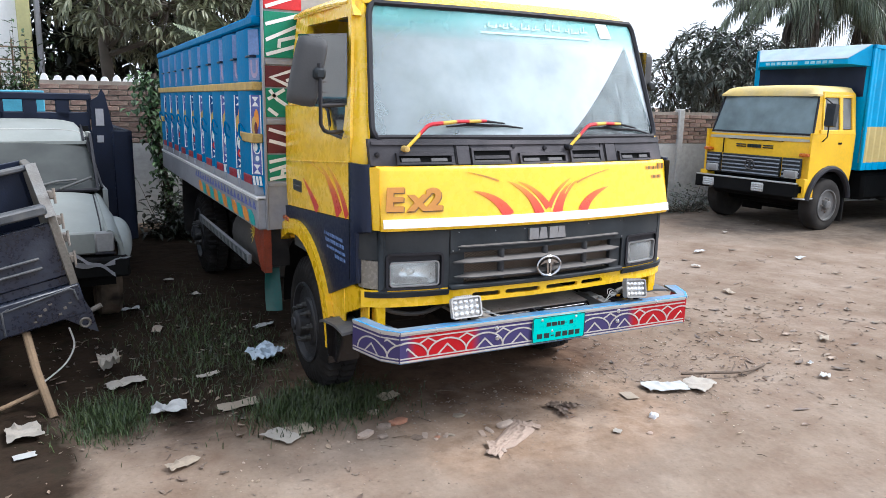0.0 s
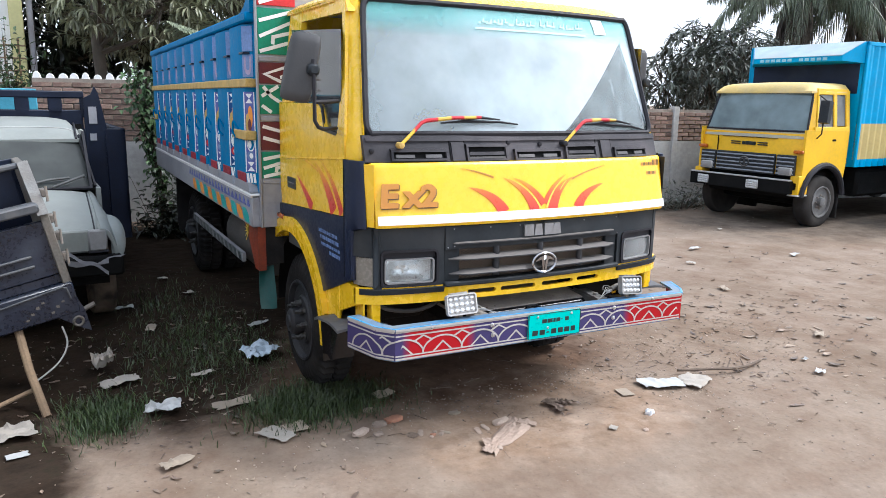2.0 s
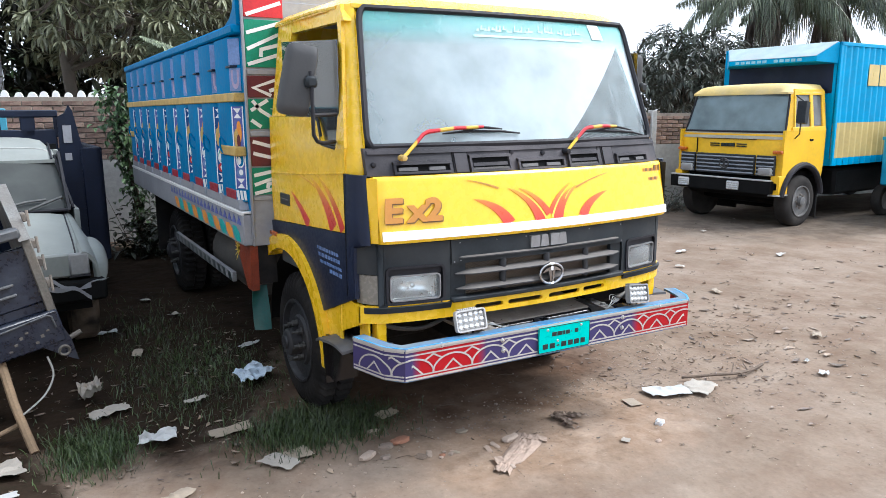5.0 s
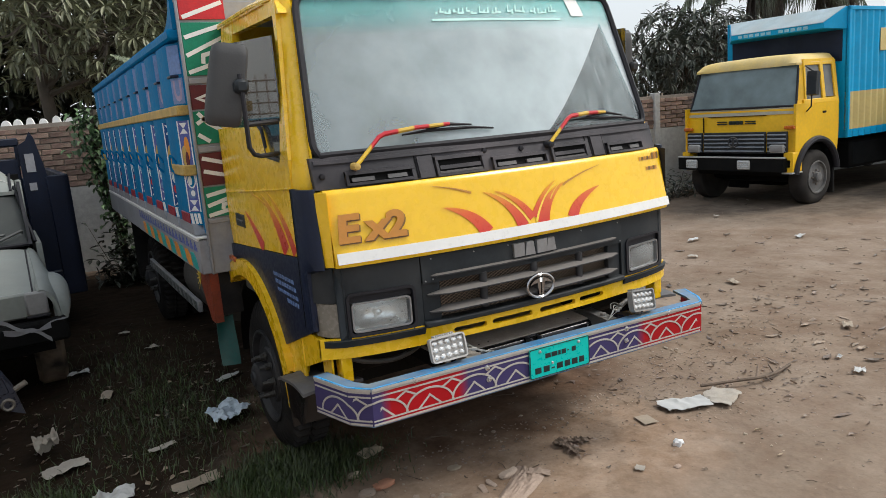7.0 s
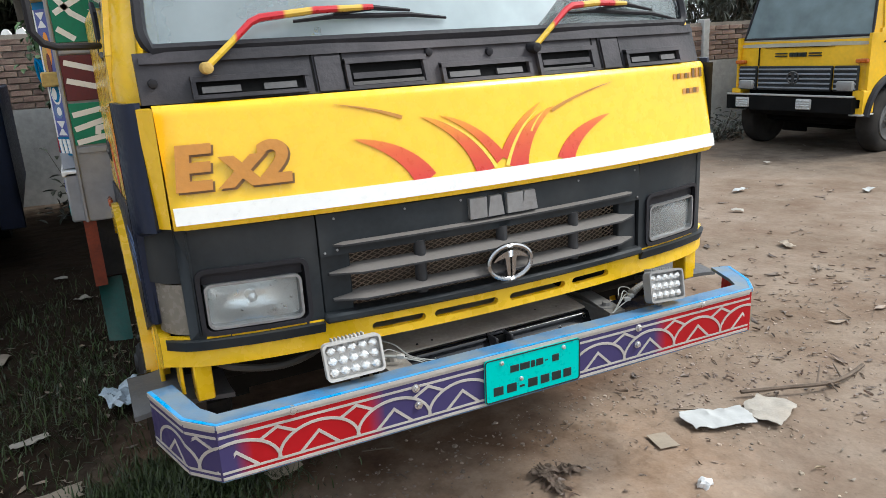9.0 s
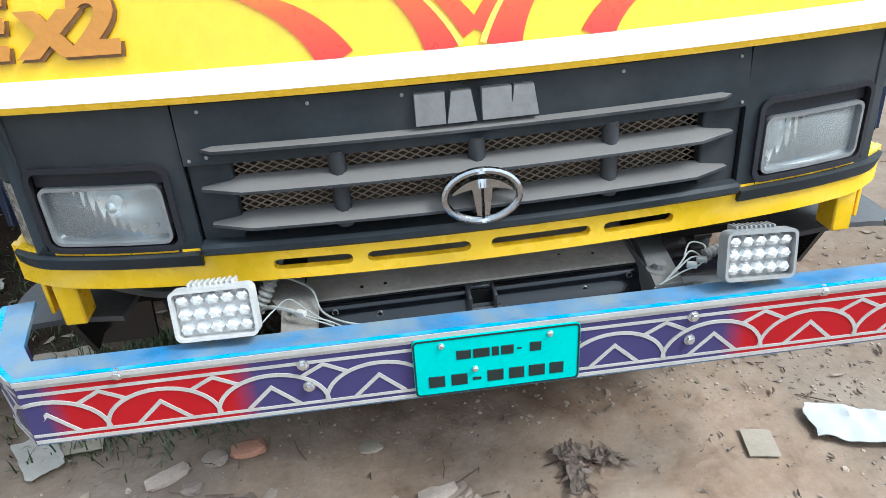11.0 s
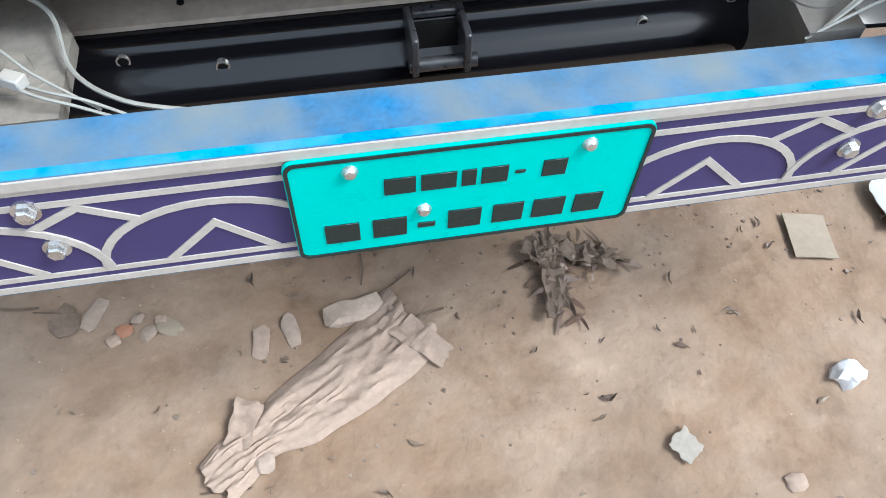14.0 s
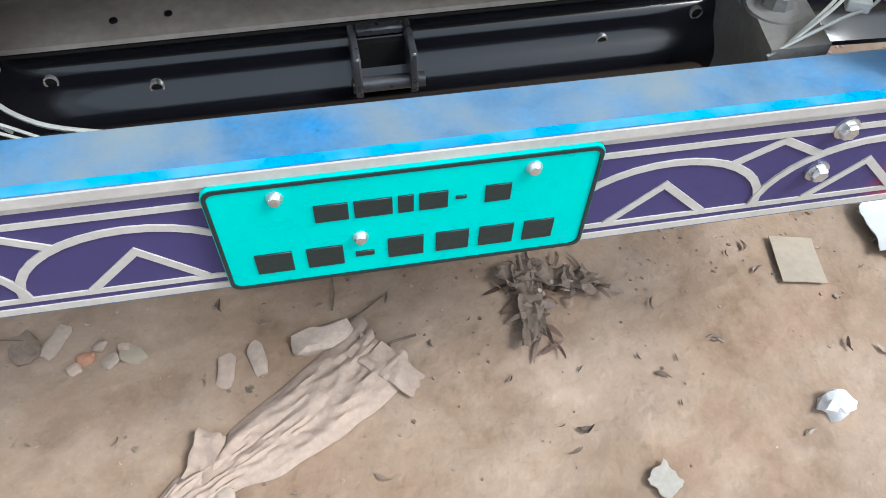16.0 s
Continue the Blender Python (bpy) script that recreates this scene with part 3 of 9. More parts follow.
for dx, dz, off, mm, nm in ((0.006, -0.006, 0.004, BADGE_EDGE, "badge_shadow_layer"), (0, 0, 0.007, BADGE, "badge_lettering")):
    z0 = 1.318 + dz
    for ch, x, sz in (("E", -0.932, 0.158), ("x", -0.806, 0.155), ("2", -0.724, 0.150)):
        letters(ch, sz, 0.002, mm, hood, pose(x + dx, hood_y(z0) + hood_bow(x) - off - 0.003, z0, LEANBACK, 0, math.degrees(math.atan(0.19 * (x + 0.05)))) @ Matrix.Diagonal((1.2, 1, 1, 1)), nm, 0.08, 0.0065)

# cowl with vents
def cowl_y(z):
    return 0.285 + (z - 1.53) * 0.35


def cowl_bow(x):
    return 0.062 * x * x - 0.055 + 0.03 * abs(x / 0.965) ** 8


def on_cowl(u, v, h):
    return (u, cowl_y(v) + cowl_bow(u) - h, v)


def cowl_slab(x0, x1, z0, z1, h0, h1, n=6):
    """A slab that follows the cowl, from h0 to h1 proud of it."""
    g = Geo()
    g.shell(lambda u, v: on_cowl(x0 + (x1 - x0) * u, z0 + (z1 - z0) * v, h1), n, 2, (0, h1 - h0, 0))
    return g


g = Geo()
g.shell(lambda u, v: on_cowl(-0.965 + 1.93 * u, 1.532 + 0.13 * v, 0.0), 40, 4, (0, 0.03, 0))
cowl = part("cowl_panel", g, COWL, truck, "dusty black cowl panel under the windscreen")
part("cowl_lip", cowl_slab(-0.955, 0.955, 1.634, 1.650, 0.0, 0.010, 30), COWL, cowl)
# five vents: three low slots and two deeper recesses
for x0, x1, z0, z1, deep in ((-0.842, -0.538, 1.545, 1.590, 0), (-0.432, -0.186, 1.540, 1.612, 1), (-0.142, 0.172, 1.538, 1.584, 0), (0.200, 0.428, 1.538, 1.606, 1), (0.566, 0.842, 1.540, 1.584, 0)):
    b = 0.012
    g = cowl_slab(x0, x1, z1 - 0.008, z1 + 0.006, 0.0, 0.020)
    for q in (cowl_slab(x0, x1, z0 - 0.006, z0 + 0.004, 0.0, 0.017), cowl_slab(x0, x0 + b, z0, z1, 0.0, 0.018, 1), cowl_slab(x1 - b, x1, z0, z1, 0.0, 0.018, 1)):
        g.add(q.v, q.f)
    fr = part("vent", g, COWL, cowl)
    # dark slab on the closed cowl paints the vent's inner shade
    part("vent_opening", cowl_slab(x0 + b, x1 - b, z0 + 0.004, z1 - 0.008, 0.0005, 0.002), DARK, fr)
    if deep:
        part("louvre", cowl_slab(x0 + 0.02, x1 - 0.02, z0 + 0.022, z0 + 0.038, 0.002, 0.012), COWL, fr)
        part("louvre", cowl_slab(x0 + 0.015, x1 - 0.015, z0 + 0.005, z0 + 0.014, 0.002, 0.014), SLAT, fr)
    else:
        mid = (x0 + x1) / 2
        for a_, b_ in ((x0 + 0.025, mid - 0.03), (mid + 0.03, x1 - 0.035)):
            part("louvre", cowl_slab(a_, b_, z0 + 0.008, z0 + 0.024, 0.002, 0.012, 3), LOUVRE, fr)
for x0, x1 in ((-0.512, -0.440), (0.470, 0.545)):
    part("blank_pad", cowl_slab(x0, x1, 1.536, 1.628, 0.0, 0.009, 2), COWL, cowl)
for x in (-0.520, -0.434, 0.436, 0.462, 0.553):
    part("cowl_gap", cowl_slab(x - 0.003, x + 0.003, 1.536, 1.634, 0.0, 0.0012, 1), DARK, cowl)
for x, z in ((-0.168, 1.622), (0.035, 1.612), (-0.93, 1.585)):
    g = Geo()
    g.lathe([(0.0001, -0.012), (0.011, -0.01), (0.013, 0.0), (0.013, 0.012)], 12, pose(x, cowl_y(z) + cowl_bow(x), z, 0, 0, 90))
    part("washer_nozzle", g, GASKET, cowl)

# windscreen: leaning, slightly bowed
def ws(u, v, d=0.0):
    z = 1.668 + 0.674 * v
    half = (0.942 - 0.068 * v) * (1 - 0.03 * abs(2 * v - 1) ** 16)
    x = half * (2 * u - 1)
    return (x, 0.290 + 0.225 * v + 0.088 * x * x + d, z)


ws_mat = glow_free_glass("windscreen_glass", (0.60, 0.72, 0.72), 0.05, 0.54, (0.72, 0.78, 0.81), 0.3)
wn2, wl2 = ws_mat.node_tree.nodes, ws_mat.node_tree.links


def math_node(op, a, b=None):
    x = wn2.new("ShaderNodeMath")
    x.operation = op
    for i, s in enumerate((a, b)):
        if s is None:
            continue
        if isinstance(s, (int, float)):
            x.inputs[i].default_value = s
        else:
            wl2.new(s, x.inputs[i])
    return x.outputs[0]


# the film of dust drops out in one curved corner of the pane
tcw, sep = wn2.new("ShaderNodeTexCoord"), wn2.new("ShaderNodeSeparateXYZ")
wl2.new(tcw.outputs["Object"], sep.inputs[0])
rise = math_node("DIVIDE", math_node("MAXIMUM", math_node("SUBTRACT", sep.outputs["Z"], 1.66), 0.0), 0.55)
left_edge = math_node("ADD", math_node("MULTIPLY", math_node("POWER", rise, 0.85), 0.59), 0.205)
right_edge = math_node("SUBTRACT", 0.935, math_node("MULTIPLY", rise, 0.145))
corner_mask = math_node("MULTIPLY", math_node("GREATER_THAN", sep.outputs["X"], left_edge), math_node("LESS_THAN", sep.outputs["X"], right_edge))
streak = wn2.new("ShaderNodeTexNoise")
mapw = wn2.new("ShaderNodeMapping")
mapw.inputs["Scale"].default_value = (22, 1, 1.5)
wl2.new(tcw.outputs["Object"], mapw.inputs[0])
wl2.new(mapw.outputs[0], streak.inputs["Vector"])
keep = math_node("SUBTRACT", 1.0, math_node("MULTIPLY", corner_mask, math_node("SUBTRACT", 1.32, streak.outputs[0])))
film = next(x for x in wn2 if x.bl_idname == "ShaderNodeMapRange")
mixer = film.outputs[0].links[0].to_node
# film ramps up to the right, painting in the brighter sky reflection
thin = math_node("MINIMUM", math_node("MAXIMUM", math_node("ADD", math_node("MULTIPLY", sep.outputs["X"], 0.45), 0.78), 0.4), 1.0)
wl2.new(math_node("MULTIPLY", math_node("MULTIPLY", film.outputs[0], thin), keep), mixer.inputs[0])

g = Geo()
g.shell(lambda u, v: ws(u, v), 24, 40, (0, 0.006, 0))
screen = part("windscreen", g, ws_mat, truck, "dusty windscreen reflecting the pale sky")
screen.visible_shadow = False
g = Geo()
rim = [ws(i / 24, 0, -0.006) for i in range(25)] + [ws(1, j / 40, -0.006) for j in range(1, 41)] + [ws(1 - i / 24, 1, -0.006) for i in range(1, 25)] + [ws(0, 1 - j / 40, -0.006) for j in range(1, 40)]
g.tube(rim, 0.016, 6, closed=True)
part("windscreen_seal", g, GASKET, screen, "black rubber windscreen seal")
g = Geo()
g.shell(lambda u, v: ws(0.012 + 0.976 * u, 0.72 + 0.27 * v, -0.003), 24, 12, (0, 0.001, 0))
strip_m = glow_free_glass("sunstrip_film", (0.6, 0.92, 0.9), 0.05, 0.45, (0.25, 0.62, 0.60), 0.2)
# the tint of the film fades out downwards
sn, sl = strip_m.node_tree.nodes, strip_m.node_tree.links
s_tc, s_sep, s_map, s_clear, s_mix = (sn.new("ShaderNode" + k) for k in ("TexCoord", "SeparateXYZ", "MapRange", "BsdfTransparent", "MixShader"))
sl.new(s_tc.outputs["Object"], s_sep.inputs[0])
sl.new(s_sep.outputs["Z"], s_map.inputs[0])
for i, v in enumerate((2.17, 2.33, 0.0, 0.75)):
    s_map.inputs[i + 1].default_value = v
s_out = sn["Material Output"].inputs[0]
s_full = s_out.links[0].from_socket
sl.new(s_map.outputs[0], s_mix.inputs[0])
sl.new(s_clear.outputs[0], s_mix.inputs[1])
sl.new(s_full, s_mix.inputs[2])
sl.new(s_mix.outputs[0], s_out)
strip = part("sunstrip", g, strip_m, screen, "faded green sun strip with pale writing")
strip.visible_shadow = False
g = Geo()
g.shell(lambda u, v: ws(0.352 + 0.43 * u, 0.818 + 0.016 * v, -0.005), 12, 1, (0, 0.001, 0))
part("white_tape", g, SUNSTRIP, screen)
g = Geo()
wr = random.Random(31)
for i in range(30):  # flowing writing that cannot be read
    a = 0.365 + 0.0135 * i
    if i in (9, 15, 16, 22):
        continue
    h = wr.uniform(0.018, 0.055)
    z0 = 0.862 + wr.uniform(0, 0.018)
    g.shell(lambda u, v: ws(a + (0.008 + 0.006 * (i % 3)) * u, z0 + 0.012 * v, -0.005), 1, 1, (0, 0.001, 0))
    g.shell(lambda u, v: ws(a + 0.004 * u + 0.004 * v, z0 + h * v, -0.0055), 1, 1, (0, 0.001, 0))
tagged(part("strip_writing", g, SUNSTRIP, strip), kind="stuff")
g = Geo()
g.shell(lambda u, v: ws(0.822 + 0.052 * u + 0.008 * (1 - v), 0.848 + 0.125 * v, -0.006), 2, 2, (0, 0.001, 0))
part("windscreen_sticker", g, WHITE, screen, "white paper sticker")

# wipers: a bent arm wrapped in tape, a black blade lying along it
CANDY = graded("wiper_paint", ((0.0, (0.65, 0.42, 0.02)), (0.17, (0.6, 0.4, 0.02)), (0.19, (0.5, 0.01, 0.02)), (0.46, (0.5, 0.01, 0.02)), (0.48, (0.62, 0.4, 0.05)), (0.62, (0.62, 0.4, 0.05)), (0.64, (0.5, 0.01, 0.02)), (0.78, (0.5, 0.01, 0.02)), (0.80, (0.62, 0.4, 0.05)), (0.93, (0.62, 0.4, 0.05)), (0.95, (0.5, 0.01, 0.02))), 0, 0.48, "X")
for px, py, pz, ex, ez, ax, az, tx, tz, cap in ((-0.800, 0.262, 1.618, -0.655, 1.733, -0.315, 1.755, -0.085, 1.718, MUSTARD), (0.188, 0.235, 1.618, 0.350, 1.735, 0.625, 1.742, 0.890, 1.682, GASKET)):
    gy_ = lambda x, z: 0.290 + 0.225 * (z - 1.668) / 0.674 + 0.088 * x * x
    at_ = lambda x, z, d: (x - px, gy_(x, z) - d, z)
    g = Geo()
    mx_ = (ex + ax) / 2
    g.tube([(0, py, pz), (0.5 * (ex - px), (py + gy_(ex, ez) - 0.045) / 2, (pz + ez) / 2), at_(ex - 0.012, ez - 0.008, 0.045), at_(ex + 0.015, ez + 0.003, 0.046), at_(mx_, (ez + az) / 2 + 0.007, 0.036), at_(ax, az, 0.024)], [0.009, 0.009, 0.010, 0.011, 0.010, 0.008], 8)
    arm = part("wiper_arm", g, CANDY, truck, "wiper arm wrapped in red and yellow tape")
    arm.matrix_basis = pose(px, 0, 0)
    g = Geo()
    g.lathe([(0.0001, -0.02), (0.014, -0.017), (0.016, 0.0), (0.016, 0.03)], 14, pose(0, py, pz - 0.002, 0, 0, 90))
    part("pivot_cap", g, cap, arm)
    g = Geo()
    bx = 2 * ax - tx
    g.tube([at_(max(bx, ex + 0.02), (ez + az) / 2 - 0.020, 0.012), at_((bx + ax) / 2, az - 0.022, 0.012), at_((ax + tx) / 2, (az + tz) / 2 - 0.006, 0.012), at_(tx, tz, 0.010)], [0.004, 0.007, 0.007, 0.004], 6)
    g.tube([at_((bx + ax) / 2, az - 0.016, 0.016), at_(ax, az - 0.002, 0.022), at_((ax + tx) / 2, (az + tz) / 2 + 0.006, 0.016)], [0.004, 0.008, 0.004], 6)
    part("wiper_blade", g, GASKET, arm)

# A pillars, roof, sides
for s in (-1, 1):
    g = Geo()
    n = 10
    def pillar(u, v, s=s):
        z = 1.53 + 0.83 * v
        k = max(0, (z - 1.62) / 0.7)
        a = Vector((s * (0.958 - 0.072 * k), 0.375 + 0.225 * k, z))
        b = Vector((s * (1.028 - 0.09 * k), 0.50 + 0.16 * k, z))
        c = Vector((s * (1.012 - 0.09 * k), 0.37 + 0.235 * k, z))
        return (1 - u) ** 2 * a + 2 * u * (1 - u) * c + u * u * b
    g.shell(pillar, 6, n, (-s * 0.02, 0.02, 0))
    part("a_pillar", g, YELLOW, truck)


def roof(u, v):
    x, y = 2 * u - 1, v
    e = max(0.0, 1 - abs(x) ** 7) ** 0.5 * max(0.0, 1 - abs(1 - y) ** 9) ** 0.5
    yy = 0.572 + 0.035 * abs(x) ** 3 * (1 - v) + 1.073 * v
    half = 0.895 + 0.055 * min(1, v * 5)
    return (half * x, yy, 2.362 + 0.072 * e)


g = Geo()
g.shell(roof, 28, 16, (0, 0, -0.02))
part("roof", g, YELLOW, truck, "dusty yellow cab roof")

ARCH_Y, ARCH_Z = 1.385, 0.43


def side_line(y):
    return 1.245 - 0.065 * (y - 0.44)


def tumble(g, s):
    """Lean the upper side of the cab inwards."""
    g.v = [(x - s * (0.085 if s < 0 else 0.125) * max(0.0, z - 1.66) / 0.7, y, z) for x, y, z in g.v]


for s in (-1, 1):
    X0, X1 = s * 1.025, s * 0.995
    # door: lower yellow part, window frame
    g = Geo()
    lo = [(y, side_line(y)) for y in (0.45, 0.75, 1.05, 1.3, 1.5, 1.62)]
    g.prism([(0.45, 1.66)] + lo + [(1.64, 1.30), (1.62, 1.81), (0.86, 1.81), (0.80, 1.78), (0.74, 1.665), (0.56, 1.66)], "x", X0, X1)
    door = part("door", g, YELLOW, truck, "yellow cab door with red flame decal")
    g = Geo()
    g.prism([(0.45, 1.662), (0.56, 1.662), (0.575, 2.05), (0.66, 2.26), (0.70, 2.36), (0.64, 2.36)], "x", X0, s * 0.985)
    g.prism([(1.36, 1.812), (1.62, 1.812), (1.60, 2.36), (1.36, 2.36)], "x", X0, s * 0.985)
    g.prism([(0.58, 2.275), (1.40, 2.285), (1.40, 2.36), (0.66, 2.36)], "x", X0 - s * 0.002, s * 0.985)
    g.tube([(s * 1.02, 0.70, 2.352), (s * 1.035, 1.0, 2.362), (s * 1.03, 1.62, 2.36)], 0.011, 6)
    tumble(g, s)
    part("window_frame", g, YELLOW, door)
    g = Geo()
    g.prism([(0.55, 1.63), (1.38, 1.63), (1.38, 2.235), (0.55, 2.18)], "x", s * 1.005, s * 1.0)
    part("side_window", g, glow_free_glass("side_glass", (0.4, 0.45, 0.43), 0.03, 0.10, (0.4, 0.4, 0.38), 0.6), door, "half lowered grey side window")
    g = Geo()
    g.tube([(s * 1.02, 0.86, 1.82), (s * 1.02, 0.80, 1.79), (s * 1.02, 0.755, 1.67), (s * 1.02, 0.57, 1.655)], 0.009, 6)
    part("window_rubber", g, GASKET, door)
    g = Geo()  # raised waist line and door gap
    g.tube([(s * 1.027, 0.46, 1.54), (s * 1.027, 1.0, 1.50), (s * 1.027, 1.62, 1.46)], 0.006, 6)
    part("waist_crease", g, YELLOW, door)
    g = Geo()
    g.box(s * 1.031, s * 1.02, 1.30, 1.47, 1.285, 1.355, 0.008)
    hd = part("door_handle", g, BLACK, door, "black recessed door handle")
    g = Geo()
    g.box(s * 1.036, s * 1.028, 1.32, 1.45, 1.31, 1.325, 0.003)
    part("lever", g, SLAT, hd)

    def on_door(u, v, h, s=s):
        return (s * (1.0255 + h), u, v)

    g = Geo()
    for p0, p1, p2, w in (((0.99, 1.215), (1.12, 1.31), (1.27, 1.38), 0.07), ((0.62, 1.245), (0.72, 1.40), (0.93, 1.49), 0.10), ((0.50, 1.25), (0.62, 1.44), (0.88, 1.52), 0.06), ((0.87, 1.44), (1.05, 1.49), (1.35, 1.50), 0.012)):
        blade(g, p0, p1, p2, w, on_door)
    part("door_flame", g, FLAME, door)
    # navy lower side panel above the arch, with the wheel arch lip
    g = Geo()
    arch_pts = arc(ARCH_Y, ARCH_Z, 0.66, 62, 150, 14)
    upper = [(y, side_line(y) - 0.004) for y in (0.36, 0.75, 1.05, 1.3, 1.5, 1.66)]
    g.prism([(0.36, 0.93)] + upper + [(1.69, 1.13)] + [(y, z) for y, z in arch_pts] , "x", s * 1.03, s * 1.0)
    skirt = part("navy_side_panel", g, NAVY, truck, "navy lower door panel with pale writing")
    g = Geo()
    arcs = [(a, b) for a, b in arc(ARCH_Y, ARCH_Z, 0.585, 58, 178, 24)]
    arco = [(a, b) for a, b in arc(ARCH_Y, ARCH_Z, 0.675, 58, 178, 24)]
    g.prism(arco + arcs[::-1], "x", s * 1.055, s * 0.96)
    part("wheel_arch", g, YELLOW, truck, "yellow wheel arch lip")
    g = Geo()
    g.prism([(0.33, 0.82), (0.33, 0.895), (0.76, 0.925), (0.80, 0.80), (0.78, 0.56), (0.66, 0.56), (0.60, 0.70), (0.34, 0.80)], "x", s * 1.02, s * 0.99)
    g.box(s * 1.024, s * 1.01, 0.56, 0.60, 0.6, 0.88, 0.004)
    part("side_skirt", g, YELLOW, truck, "yellow lower skirt ahead of the wheel")
    g = Geo()
    if s < 0:
        for k, (z, y0, y1, h) in enumerate(((1.105, 0.56, 0.86, 0.018), (1.07, 0.54, 0.84, 0.02), (1.035, 0.52, 0.80, 0.016), (1.0, 0.52, 0.66, 0.02))):
            y = y0
            while y < y1:
                wd = 0.022 + 0.012 * math.sin(37 * y + k)
                g.patch([(y, z), (y + wd, z), (y + wd, z + h), (y, z + h)], lambda u, v, t: (-1.0305 - t, u, v), 0.0012)
                y += wd + 0.009
        part("side_writing", g, BLUELT, skirt, "pale painted writing")
    g = Geo()  # orange marker on the arch
    g.box(s * 1.062, s * 1.045, 1.50, 1.62, 1.075, 1.105, 0.006)
    part("side_marker", g, mat("amber_lens", (0.4, 0.09, 0.02), 0.25), truck)
    # navy corner column
    g = Geo()
    def corner(u, v, s=s):
        z = 0.93 + 0.61 * v
        k = 0.012 * (1 - v)
        back = 0.115 if z < 1.206 else 0.0
        a, c, b = Vector((s * (0.985 + 0.25 * back), 0.235 + 0.06 * v + back)), Vector((s * 1.035, 0.245 + 0.05 * v + back)), Vector((s * 1.035, 0.44))
        p = (1 - u) ** 2 * a + 2 * u * (1 - u) * c + u * u * b
        return (p.x, p.y, z)
    g.shell(corner, 8, 22, (-s * 0.015, 0.02, 0))
    part("corner_column", g, NAVY, truck, "dark corner deflector")
    g = Geo()
    g.box(s * 1.03, s * 1.036, 0.440, 0.448, 0.93, 1.54)
    part("door_gap", g, DARK, truck)
    # cab inner side wall and B pillar closing
    g = Geo()
    g.box(s * 0.985, s * 0.96, 0.5, 1.62, 0.9, 1.6)
    part("door_trim", g, CLOTH, truck)

g = Geo()
g.prism([(-1.01, 0.95), (1.01, 0.95), (1.01, 1.66), (0.90, 2.35), (-0.93, 2.35), (-1.01, 1.66)], "y", 1.615, 1.65)
part("cab_back_wall", g, YELLOW, truck)
g = Geo()
g.box(-0.96, 0.96, 0.45, 1.6, 0.92, 0.97)
part("cab_floor", g, DARK, truck)
g = Geo()
g.shell(lambda u, v: (-0.95 + 1.9 * u, 0.42 + 0.32 * v, 1.62 - 0.10 * v * v), 4, 6, (0, 0, -0.06))
part("dashboard", g, BLACK, truck)
for x in (-0.5, 0.45):
    g = Geo()
    g.box(x - 0.27, x + 0.27, 1.0, 1.5, 1.2, 1.38, 0.05)
    g.box(x - 0.27, x + 0.27, 1.42, 1.58, 1.35, 1.98, 0.06)
    part("cab_seat", g, CLOTH, truck)
g = Geo()
g.tube([Vector((0.42, 0.9, 1.66)) + 0.22 * Vector((math.cos(a), math.sin(a) * 0.85, math.sin(a) * 0.5)) for a in (2 * math.pi * i / 28 for i in range(28))], 0.014, 6, closed=True)
g.tube([(0.42, 0.9, 1.66), (0.42, 0.62, 1.35)], 0.025, 8)
part("steering_wheel", g, BLACK, truck)

# fascia: upper bar, headlamp surrounds, grille
FY = 0.165
g = Geo()
g.shell(lambda u, v: (-0.578 + 1.156 * u, FY + 0.008 * v ** 2 - 0.004, 1.085 + 0.12 * v), 16, 5, (0, 0.03, 0))
bar = part("grille_top_panel", g, BLACK, truck, "black plastic panel above the grille")
def bevel_bar(hw, z, nose, up, down, tip):
    """A pointed bar with a sloping upper face and a nose."""
    g = Geo()
    rows = [(-hw, 0.0), (-hw + tip, 1.0), (hw - tip, 1.0), (hw, 0.0)]
    vs = []
    for x, k in rows:
        vs += [(x, FY + 0.030, z + 0.003 + up * k), (x, FY + 0.004 - 0.3 * nose * k, z + 0.003 + up * 0.92 * k), (x, FY - nose * k, z + 0.003), (x, FY - nose * k, z - 0.003), (x, FY + 0.030, z - 0.003 - down * k)]
    fs = [(5 * i + j, 5 * i + (j + 1) % 5, 5 * i + 5 + (j + 1) % 5, 5 * i + 5 + j) for i in range(3) for j in range(5)]
    g.add(vs, fs + [(0, 1, 2, 3, 4), (15, 16, 17, 18, 19)])
    return g


part("trim_ridge", bevel_bar(0.545, 1.114, 0.022, 0.006, 0.012, 0.03), SLAT, bar)
g = Geo()  # brand mark above the grille, drawn as four plain blocks
for i, x in enumerate((-0.118, -0.057, 0.012, 0.066)):
    pts = [(x, 1.130), (x + 0.010 * (i % 2), 1.192), (x + 0.058 - 0.010 * (i % 2), 1.192), (x + 0.058, 1.130)]
    g.prism([(a, b) for a, b in pts], "y", FY - 0.016, FY + 0.03)
part("brand_mark", g, GREYMETAL, bar, "raised grey blocks")
for x, z in ((-0.565, 1.095), (-0.53, 1.1), (0.565, 1.095), (-0.32, 1.19), (0.3, 1.19), (-0.14, 1.19), (-0.53, 1.19), (0.555, 1.19)):
    g = Geo()
    g.lathe([(0.0001, -0.004), (0.0035, -0.003), (0.0045, 0.02)], 8, pose(x, FY - 0.004 + 0.006 * (z > 1.15), z, 0, 0, 90))
    part("screw", g, GREYMETAL, bar)

g = Geo()  # frame round the grille opening
g.box(-0.578, -0.49, FY + 0.014, FY + 0.045, 0.905, 1.085, 0.004)
